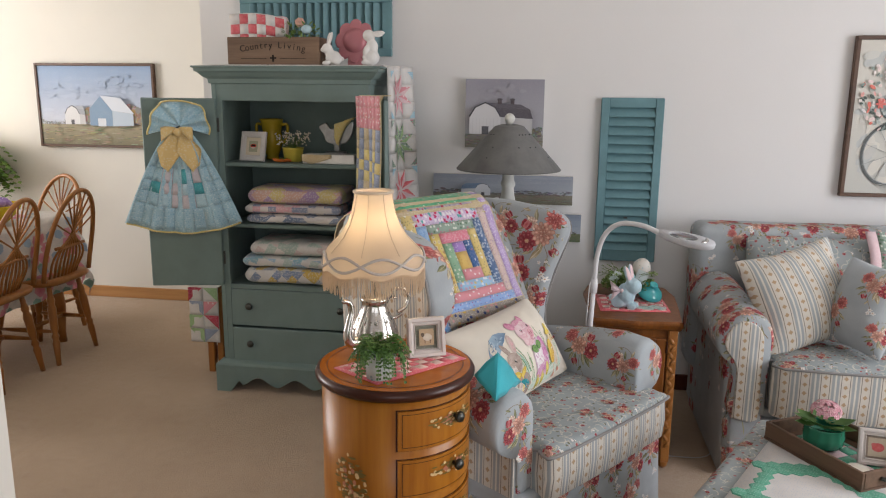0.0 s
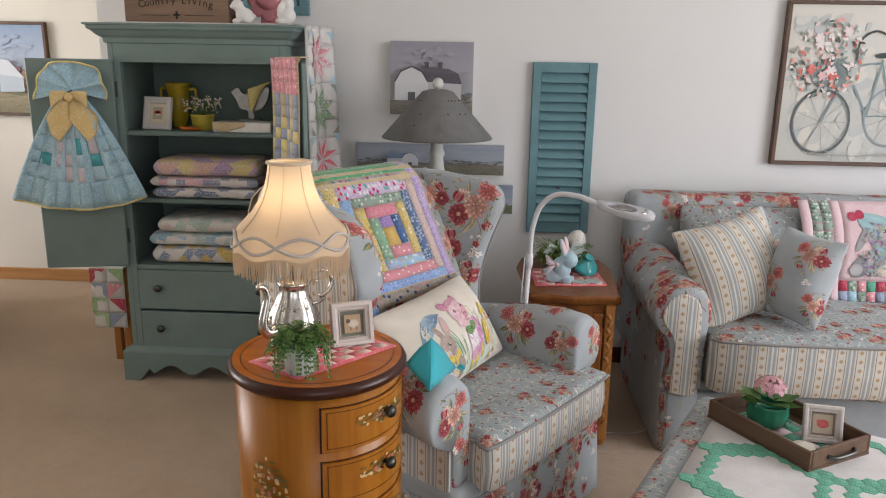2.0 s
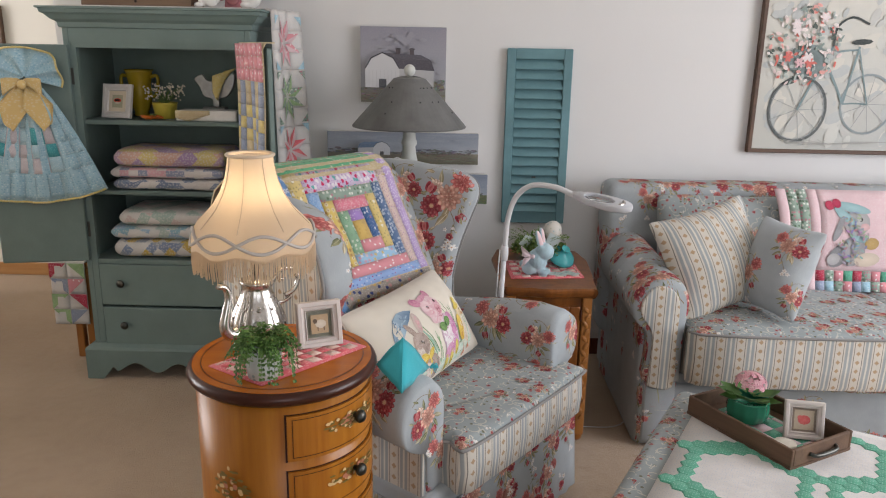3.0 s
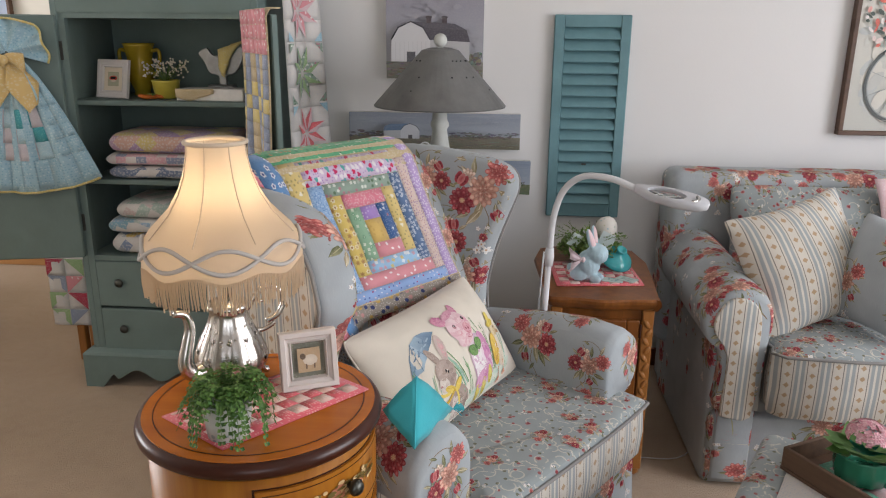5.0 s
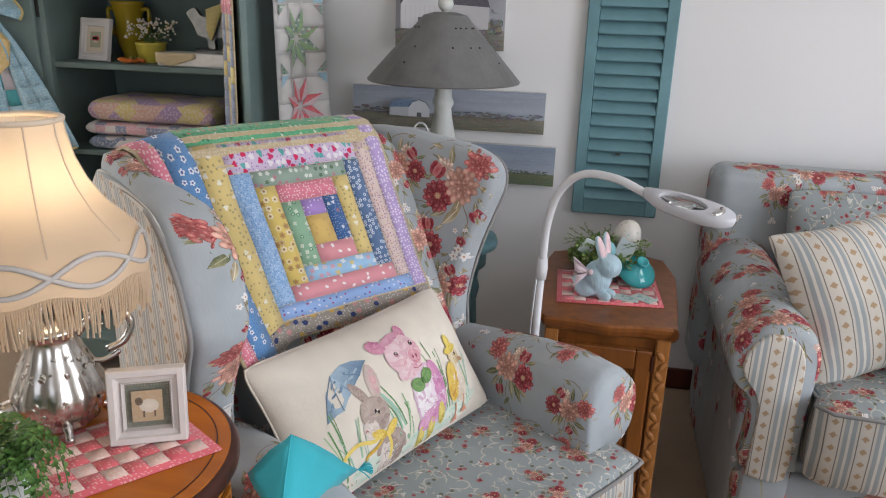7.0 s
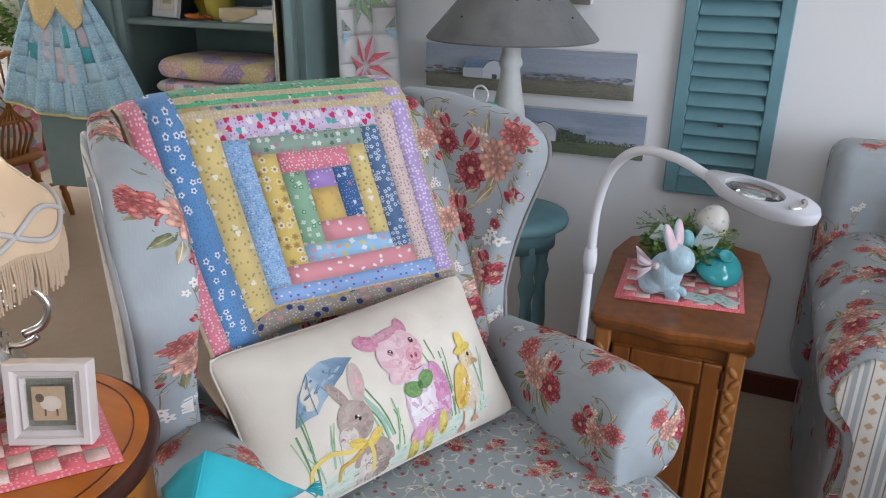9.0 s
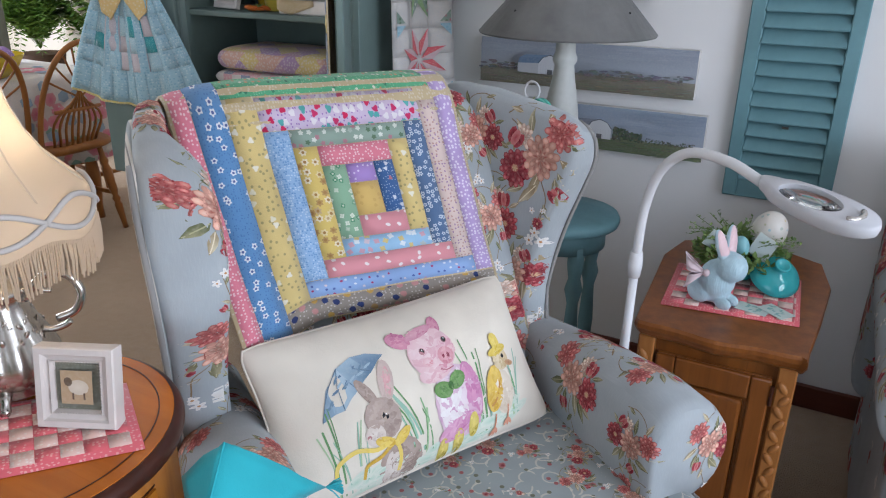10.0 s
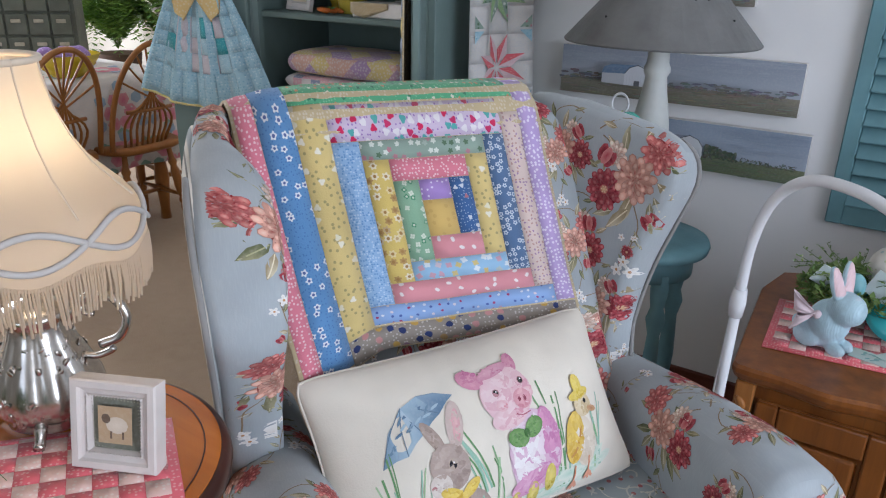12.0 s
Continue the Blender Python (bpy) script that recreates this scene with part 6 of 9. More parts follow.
# ---- wall shutters and pictures ----
def shutter(m, w, h, n, label):
    """A louvred shutter in the xz plane, facing -y; its foot at the origin."""
    r = root("shutter", label, "shutter", m)
    st, d = 0.036, 0.024
    for x in (-w / 2 + st / 2, w / 2 - st / 2):
        part("stile", B(x - st / 2, x + st / 2, -d, 0, 0, h, 0.003, 1), TEAL, r)
    for z0, z1 in ((0, 0.05), (h - 0.042, h)):
        part("rail", B(-w / 2 + st, w / 2 - st, -d + 0.002, -0.002, z0, z1, 0.002, 1), TEAL, r)
    first = None
    gap = (h - 0.092) / n
    for i in range(n):
        mm = pose(0, -d / 2, 0.05 + gap * (i + 0.5), -36)
        if first is None:
            first = part("louvre", B(-w / 2 + st, w / 2 - st, -0.0035, 0.0035, -gap * 0.64, gap * 0.64, 0.002, 1), TEAL, r, m=mm)
        else:
            again(first, mm)
    part("tilt_pin", B(-0.012, 0.004, -d - 0.001, -d + 0.004, h * 0.27, h * 0.27 + 0.006), DARKMETAL, r)


shutter(pose(0.568, YW - 0.001, 0.605), 0.268, 0.727, 16, "weathered teal louvred wooden shutter hung upright on the wall")
shutter(Matrix.Translation((-1.222, YW - 0.001, 1.64)) @ pose(0, 0, 0, 0, 90, 0), 0.27, 0.715, 16, "weathered teal louvred shutter hung lengthways above the armoire")

CANVAS = plain_cloth("white canvas edge", (0.60, 0.58, 0.55))


def canvas(label, x0, x1, z0, z1, art, y=YW, d=0.03):
    r = root("canvas_painting", label, "painting", pose((x0 + x1) / 2, y - 0.002, (z0 + z1) / 2))
    w, h = x1 - x0, z1 - z0
    part("stretcher", B(-w / 2, w / 2, -d, 0, -h / 2, h / 2, 0.002, 1), CANVAS, r, "white canvas on a stretcher")
    p = Picture(flat((-w / 2, -d, -h / 2), (1, 0, 0), (0, 0, 1)), 0.0006, 0.00003)
    art(p, w, h, random.Random(int(x0 * 100) + 7))
    p.done("painted_scene", r, mat=OILS)
    return r


def sky_field(p, w, h, hor, rs, skylo, skyhi, ground):
    """Bands of sky and field, with loose strokes of cloud and grass."""
    n = 6
    for i in range(n):
        z0, z1 = hor + (h - hor) * i / n, hor + (h - hor) * (i + 1) / n
        f0, f1 = i / n, (i + 1) / n
        c = lambda f: tuple(a + (b - a) * f for a, b in zip(skylo, skyhi))
        p.poly([(0, z0), (w, z0), (w, z1), (0, z1)], [c(f0), c(f0), c(f1), c(f1)])
    p.poly([(0, 0), (w, 0), (w, hor), (0, hor)], [ground[0], ground[0], ground[1], ground[1]])
    # brushed clouds, lighter towards the middle of each bank, and streaked grass
    for bank in range(9):
        bx, by = rs.uniform(0.08, 0.92) * w, hor + (h - hor) * rs.uniform(0.12, 0.9)
        k = rs.uniform(-0.055, 0.075)
        for i in range(26):
            rx, ry = w * rs.uniform(0.020, 0.055), (h - hor) * rs.uniform(0.014, 0.034)
            x = min(max(bx + w * rs.gauss(0, 0.09), rx), w - rx)
            y = min(max(by + (h - hor) * rs.gauss(0, 0.05), hor + ry), h - ry)
            kk = k * rs.uniform(0.2, 0.6)
            tone = tuple(max(0, min(0.8, a + (b - a) * (y - hor) / (h - hor) + kk)) for a, b in zip(skylo, skyhi))
            p.dab(x, y, rx, ry, rs.uniform(-4, 4), tone, None, 10)
    for i in range(190):
        c = tuple(a * rs.uniform(0.72, 1.25) for a in rs.choice(ground))
        rx = w * rs.uniform(0.008, 0.04)
        x = min(max(rs.uniform(0, w), rx), w - rx)
        p.dab(x, max(hor * rs.uniform(0.04, 0.97), 0.002), rx, min(h * 0.006, 0.002), rs.uniform(-4, 4), c, None, 7)


def trees_at(p, rs, x0, x1, z, size, cols, n=40):
    for i in range(n * 4):
        c = tuple(q * rs.uniform(0.75, 1.25) for q in rs.choice(cols))
        x = rs.uniform(x0, x1)
        top = size * (0.65 + 0.35 * math.sin(x / size * 1.7) * math.sin(x / size * 0.6 + 1))
        p.dab(x, z + top * rs.random(), size * rs.uniform(0.06, 0.17), size * rs.uniform(0.05, 0.13), rs.uniform(0, 90), c, None, 7)


def barn(p, x, z, w, h, depth, wall, roof, side=1):
    """A gambrel barn: the gable end and, beside it, the long roof."""
    g = [(x, z), (x + w, z), (x + w, z + h * 0.55), (x + w * 0.82, z + h * 0.85), (x + w * 0.5, z + h), (x + w * 0.18, z + h * 0.85), (x, z + h * 0.55)]
    e = x + w if side > 0 else x
    s = 1 if side > 0 else -1
    p.poly([(e, z), (e + s * depth, z + h * 0.03), (e + s * depth, z + h * 0.50), (e, z + h * 0.55)], tuple(a * 0.78 for a in wall))
    p.poly([(e, z + h * 0.55), (e + s * depth * 1.02, z + h * 0.50), (e + s * (depth * 0.92), z + h * 0.80), (x + w * 0.5 + s * w * 0.32, z + h * 0.85)], tuple(a * 0.85 for a in roof))
    p.poly([(x + w * 0.5 + s * w * 0.32, z + h * 0.85), (e + s * depth * 0.92, z + h * 0.80), (e + s * depth * 0.62, z + h * 0.95), (x + w * 0.5, z + h)], roof)
    p.poly(g if side > 0 else g, wall)
    p.line([g[6], g[5], g[4], g[3], g[2]], h * 0.035, (0.05, 0.05, 0.06), 1)
    for i in range(1, 9):
        q = x + w * i / 9
        p.line([(q, z), (q, z + h * 0.25), (q, z + h * 0.5)], w * 0.012, tuple(a * 0.86 for a in wall), 1)
    p.poly([(x + w * 0.40, z), (x + w * 0.62, z), (x + w * 0.62, z + h * 0.25), (x + w * 0.40, z + h * 0.25)], (0.10, 0.10, 0.11))


def art_barn(p, w, h, rs):
    sky_field(p, w, h, h * 0.20, rs, (0.40, 0.40, 0.43), (0.30, 0.29, 0.34), [(0.20, 0.19, 0.15), (0.28, 0.27, 0.24)])
    trees_at(p, rs, w * 0.80, w * 0.97, h * 0.18, h * 0.20, [(0.14, 0.14, 0.12), (0.22, 0.21, 0.19)])
    barn(p, w * 0.06, h * 0.20, w * 0.40, h * 0.46, w * 0.40, (0.62, 0.61, 0.62), (0.12, 0.11, 0.13))
    for x in (0.42, 0.58):
        p.poly([(w * x, h * 0.64), (w * (x + 0.05), h * 0.64), (w * (x + 0.05), h * 0.70), (w * x, h * 0.70)], (0.10, 0.08, 0.09))
        p.dab(w * (x + 0.025), h * 0.71, w * 0.035, h * 0.015, 0, (0.09, 0.08, 0.09))


def hills(p, rs, w, z, size, cols):
    """A low dark ridge of far hills across the whole canvas."""
    for i in range(150):
        x = rs.uniform(0.012, 0.988) * w
        top = size * (0.55 + 0.45 * math.sin(x / w * 9 + 1.2) * math.sin(x / w * 4))
        rx = min(w * rs.uniform(0.008, 0.024), x - 0.001, w - x - 0.001)
        p.dab(x, z + top * rs.random(), rx, size * rs.uniform(0.05, 0.13), rs.uniform(-8, 8), tuple(q * rs.uniform(0.8, 1.2) for q in rs.choice(cols)), None, 7)


def art_pano(p, w, h, rs):
    sky_field(p, w, h, h * 0.34, rs, (0.38, 0.41, 0.46), (0.27, 0.30, 0.36), [(0.16, 0.15, 0.11), (0.25, 0.23, 0.18)])
    hills(p, rs, w, h * 0.34, h * 0.24, [(0.15, 0.15, 0.15), (0.21, 0.20, 0.20), (0.18, 0.18, 0.20)])
    trees_at(p, rs, w * 0.04, w * 0.25, h * 0.34, h * 0.08, [(0.12, 0.12, 0.10), (0.18, 0.17, 0.15)], 40)
    trees_at(p, rs, w * 0.50, w * 0.96, h * 0.33, h * 0.08, [(0.13, 0.12, 0.10), (0.20, 0.18, 0.16)], 70)
    barn(p, w * 0.31, h * 0.30, w * 0.11, h * 0.42, w * 0.10, (0.56, 0.57, 0.60), (0.16, 0.23, 0.34), -1)


def art_pano_low(p, w, h, rs):
    sky_field(p, w, h, h * 0.30, rs, (0.36, 0.40, 0.47), (0.25, 0.30, 0.38), [(0.12, 0.15, 0.09), (0.17, 0.19, 0.11)])
    trees_at(p, rs, w * 0.62, w * 0.97, h * 0.30, h * 0.14, [(0.07, 0.09, 0.06), (0.12, 0.13, 0.09)], 50)
    trees_at(p, rs, w * 0.62, w * 0.74, h * 0.34, h * 0.36, [(0.06, 0.08, 0.05), (0.10, 0.12, 0.08)], 40)
    barn(p, w * 0.50, h * 0.30, w * 0.11, h * 0.44, w * 0.10, (0.55, 0.56, 0.58), (0.20, 0.22, 0.27), -1)


canvas("grey canvas painting of a white barn", -0.166, 0.184, 1.106, 1.407, art_barn)
canvas("long canvas painting of a barn with a blue roof", -0.309, 0.326, 0.853, 0.983, art_pano)
canvas("long canvas painting of a farm with trees", -0.275, 0.369, 0.686, 0.812, art_pano_low)


def framed(name, label, x0, x1, z0, z1, y, rail, mat, art, ground):
    r = root(name, label, "painting", pose((x0 + x1) / 2, y - 0.003, (z0 + z1) / 2))
    w, h, d = x1 - x0, z1 - z0, 0.032
    for b in ((-w / 2, w / 2, -h / 2, -h / 2 + rail), (-w / 2, w / 2, h / 2 - rail, h / 2), (-w / 2, -w / 2 + rail, -h / 2 + rail, h / 2 - rail), (w / 2 - rail, w / 2, -h / 2 + rail, h / 2 - rail)):
        part("frame_rail", B(b[0], b[1], -d, 0, b[2], b[3], 0.002, 1), mat, r)
    part("canvas", B(-w / 2 + rail, w / 2 - rail, -0.022, -0.004, -h / 2 + rail, h / 2 - rail), CANVAS, r, "painted canvas")
    p = Picture(flat((-w / 2 + rail, -0.022, -h / 2 + rail), (1, 0, 0), (0, 0, 1)), 0.0006, 0.00003)
    art(p, w - 2 * rail, h - 2 * rail, random.Random(21))
    p.done("painted_scene", r, mat=OILS)


def art_farm(p, w, h, rs):
    sky_field(p, w, h, h * 0.26, rs, (0.52, 0.55, 0.62), (0.26, 0.36, 0.52), [(0.22, 0.20, 0.13), (0.40, 0.35, 0.24)])
    trees_at(p, rs, w * 0.42, w * 0.97, h * 0.30, h * 0.32, [(0.28, 0.24, 0.20), (0.40, 0.33, 0.26), (0.34, 0.22, 0.14)], 90)
    trees_at(p, rs, 0.02, w * 0.24, h * 0.26, h * 0.06, [(0.24, 0.25, 0.22)], 24)
    barn(p, w * 0.24, h * 0.26, w * 0.13, h * 0.24, w * 0.05, (0.66, 0.66, 0.66), (0.40, 0.42, 0.46))
    p.poly([(w * 0.46, h * 0.25), (w * 0.66, h * 0.24), (w * 0.66, h * 0.44), (w * 0.56, h * 0.62), (w * 0.46, h * 0.46)], (0.22, 0.32, 0.44))
    p.poly([(w * 0.66, h * 0.24), (w * 0.84, h * 0.25), (w * 0.84, h * 0.40), (w * 0.66, h * 0.44)], (0.46, 0.54, 0.62))
    p.poly([(w * 0.66, h * 0.44), (w * 0.85, h * 0.40), (w * 0.74, h * 0.60), (w * 0.56, h * 0.63)], (0.62, 0.66, 0.72))
    p.poly([(w * 0.53, h * 0.24), (w * 0.60, h * 0.24), (w * 0.60, h * 0.34), (w * 0.53, h * 0.34)], (0.60, 0.64, 0.68))


def art_bike(p, w, h, rs):
    p.poly([(0, 0), (w, 0), (w, h), (0, h)], [(0.50, 0.50, 0.46), (0.46, 0.47, 0.45), (0.58, 0.57, 0.52), (0.60, 0.58, 0.52)])
    for i in range(120):
        c = rs.choice([(0.60, 0.58, 0.52), (0.50, 0.50, 0.47), (0.56, 0.56, 0.52), (0.46, 0.48, 0.47)])
        rx = w * rs.uniform(0.03, 0.09)
        p.dab(rs.uniform(rx, w - rx), rs.uniform(rx, h - rx), rx, rx * 0.5, rs.uniform(0, 90), c, None, 8)
    dark, mid = (0.05, 0.06, 0.06), (0.20, 0.27, 0.28)

    def wheel(cx, cz, r, c, wd):
        p.line([(cx + r * math.cos(radians(a)), cz + r * 1.12 * math.sin(radians(a))) for a in range(0, 361, 20)], wd, c, 3)
        for a in range(0, 360, 40):
            p.line([(cx, cz), (cx + r * 0.5 * math.cos(radians(a)), cz + r * 0.56 * math.sin(radians(a))), (cx + r * math.cos(radians(a)), cz + r * 1.1 * math.sin(radians(a)))], w * 0.003, (0.30, 0.32, 0.32), 2)

    wheel(w * 0.27, h * 0.26, w * 0.185, (0.10, 0.11, 0.11), w * 0.020)
    wheel(w * 0.27, h * 0.26, w * 0.175, (0.30, 0.32, 0.32), w * 0.006)
    wheel(w * 0.72, h * 0.30, w * 0.17, (0.26, 0.30, 0.31), w * 0.014)
    for a, b, wd in (((0.27, 0.26), (0.45, 0.66), 0.014), ((0.45, 0.62), (0.62, 0.64), 0.012), ((0.44, 0.52), (0.56, 0.30), 0.016), ((0.62, 0.66), (0.56, 0.30), 0.014), ((0.56, 0.30), (0.72, 0.30), 0.010), ((0.62, 0.64), (0.72, 0.30), 0.010)):
        p.line([(w * a[0], h * a[1]), (w * (a[0] + b[0]) / 2, h * (a[1] + b[1]) / 2 + h * 0.005), (w * b[0], h * b[1])], w * wd, mid, 3)
    p.line([(w * 0.45, h * 0.66), (w * 0.46, h * 0.78), (w * 0.55, h * 0.84), (w * 0.66, h * 0.80)], w * 0.014, dark, 4)
    p.dab(w * 0.63, h * 0.69, w * 0.07, h * 0.018, 4, dark)
    p.dab(w * 0.30, h * 0.57, w * 0.13, h * 0.10, 10, (0.10, 0.13, 0.13), (0.22, 0.27, 0.27), 14, 2)
    for i in range(230):
        a, d = rs.uniform(0, 6.28), rs.random() ** 0.6
        x, z = w * (0.27 + 0.24 * d * math.cos(a)), h * (0.66 + 0.26 * d * math.sin(a))
        c = rs.choice([(0.07, 0.09, 0.08), (0.20, 0.25, 0.23), (0.34, 0.38, 0.36), (0.62, 0.50, 0.48), (0.66, 0.60, 0.58), (0.52, 0.14, 0.11), (0.60, 0.30, 0.27)])
        p.dab(x, z, w * rs.uniform(0.010, 0.024), w * rs.uniform(0.006, 0.012), rs.uniform(0, 180), c, tuple(min(1, q * 1.25) for q in c), 7)
    for i in range(7):
        x, z = w * rs.uniform(0.12, 0.40), h * rs.uniform(0.50, 0.86)
        pc = rs.choice([(0.66, 0.58, 0.58), (0.54, 0.14, 0.12), (0.62, 0.40, 0.42)])
        for k in range(6):
            a = k * 60 + rs.uniform(-10, 10)
            p.dab(x + w * 0.018 * math.cos(radians(a)), z + w * 0.018 * math.sin(radians(a)), w * 0.018, w * 0.009, a, pc, tuple(min(1, q * 1.15) for q in pc), 7)
    for i in range(10):
        p.line([(w * rs.uniform(0.1, 0.5), h * 0.045 * rs.random() + h * 0.03), (w * 0.5, h * 0.04), (w * rs.uniform(0.6, 0.95), h * 0.06)], w * 0.004, (0.36, 0.36, 0.34), 2)


FRAMEBROWN = wood("brown frame wood", (0.13, 0.075, 0.05), (0.07, 0.04, 0.028), 0.5, 0)
framed("framed_painting", "framed painting of a bicycle with a basket of flowers", 1.447, 2.10, 0.930, 1.591, YW, 0.016, FRAMEBROWN, art_bike, None)
framed("framed_painting", "brown framed landscape painting of a blue barn in the dining area", -3.045, -2.235, 0.992, 1.512, YF, 0.016, FRAMEBROWN, art_farm, None)


# ---- lamp behind the chair ----
def tin_lamp():
    r = root("table_lamp", "unlit lamp with a punched tin shade and white turned base", "lamp", pose(0.054, 3.020, 0.585))
    part("base", lathe([(0.055, 0.0), (0.060, 0.006), (0.060, 0.05), (0.056, 0.10), (0.050, 0.20), (0.040, 0.28), (0.028, 0.345), (0.024, 0.375), (0.030, 0.385), (0.030, 0.395), (0.025, 0.405), (0.022, 0.47), (0.010, 0.64)], 28), CHALK, r, "crackled white turned base", True)
    shade = part("shade", lathe([(0.214, 0.450), (0.216, 0.454), (0.204, 0.468), (0.060, 0.628), (0.030, 0.636)], 48, cap=False), GREYTIN, r, "grey punched tin cone shade", False)
    part("inside", lathe([(0.211, 0.451), (0.199, 0.466), (0.056, 0.622)], 48, cap=False), GREYTIN, shade)
    rs = random.Random(2)
    for i in range(22):
        a, f = rs.uniform(0, 6.28), rs.choice((0.25, 0.5, 0.8))
        q = Vector((0.204 - 0.144 * f, 0, 0.468 + 0.160 * f))
        bm = bmesh.new()
        bmesh.ops.create_uvsphere(bm, u_segments=6, v_segments=4, radius=0.0028)
        part("punched_hole", bm, BLACK, shade, m=Matrix.Rotation(a, 4, "Z") @ Matrix.Translation(q))
    bm = bmesh.new()
    bmesh.ops.create_uvsphere(bm, u_segments=16, v_segments=10, radius=0.022)
    part("finial", bm, CHALK, r, "white ball finial", True, pose(0, 0, 0.658))


tin_lamp()


def stool(x, y):
    r = root("stool", "teal painted round wooden stool with turned legs behind the chair", "stool", pose(x, y, 0))
    part("seat", lathe([(0.135, 0.555), (0.150, 0.560), (0.153, 0.572), (0.148, 0.584), (0.10, 0.585)], 36), TEAL, r, smooth=True)
    part("apron", lathe([(0.120, 0.50), (0.120, 0.556)], 36), TEAL, r, smooth=True)
    for i in range(4):
        a = radians(45 + 90 * i)
        c, s = math.cos(a), math.sin(a)
        prof = [(0.018, 0.0), (0.013, 0.03), (0.020, 0.08), (0.014, 0.12), (0.021, 0.25), (0.015, 0.36), (0.024, 0.40), (0.016, 0.43), (0.022, 0.47), (0.022, 0.52)]
        part("leg", lathe(prof, 12, cx=0.10 * c, cy=0.10 * s), TEAL, r, smooth=True)


stool(0.080, 3.010)


def ornament():
    gl = N("clear mint glass", 0.05, 0, 0.5)
    gl.b.inputs["Base Color"].default_value = (0.45, 0.75, 0.65, 1)
    gl.b.inputs["Transmission Weight"].default_value = 0.75
    r = root("glass_jar", "mint glass jar with wire ring and ribbon bow", "jar", pose(0.018, 2.900, 0.585))
    part("jar", lathe([(0.035, 0), (0.040, 0.004), (0.042, 0.16), (0.034, 0.20), (0.032, 0.24), (0.030, 0.24), (0.030, 0.20), (0.038, 0.16), (0.036, 0.01), (0.002, 0.006)], 24), gl.m, r, smooth=True)
    part("lid", lathe([(0.034, 0.24), (0.036, 0.262), (0.030, 0.275), (0.006, 0.285)], 20), gl.m, r, smooth=True)
    part("ring", tube([(0.019 * math.cos(a), 0, 0.325 + 0.022 * math.sin(a)) for a in (2 * math.pi * i / 24 for i in range(25))], 0.0028, 8), WHITEPLASTIC, r, "white wire ring", True)
    mint = plain_cloth("mint ribbon", (0.14, 0.50, 0.40))
    lime = plain_cloth("lime ribbon", (0.46, 0.55, 0.14))
    for i, (mat, a, L) in enumerate(((mint, 20, 0.05), (mint, 160, 0.05), (lime, 195, 0.042), (mint, 340, 0.045), (lime, 60, 0.03))):
        c, s = math.cos(radians(a)), math.sin(radians(a))
        pts = smooth_path([(0, 0, 0.288), (L * 0.5 * c, L * 0.3 * s - 0.005, 0.306), (L * c, L * 0.5 * s - 0.008, 0.294), (L * 0.6 * c, L * 0.4 * s - 0.012, 0.282), (0, -0.004, 0.286)], 4)
        part("bow_loop", tube(pts, 0.005, 6), mat, r, smooth=True)


ornament()


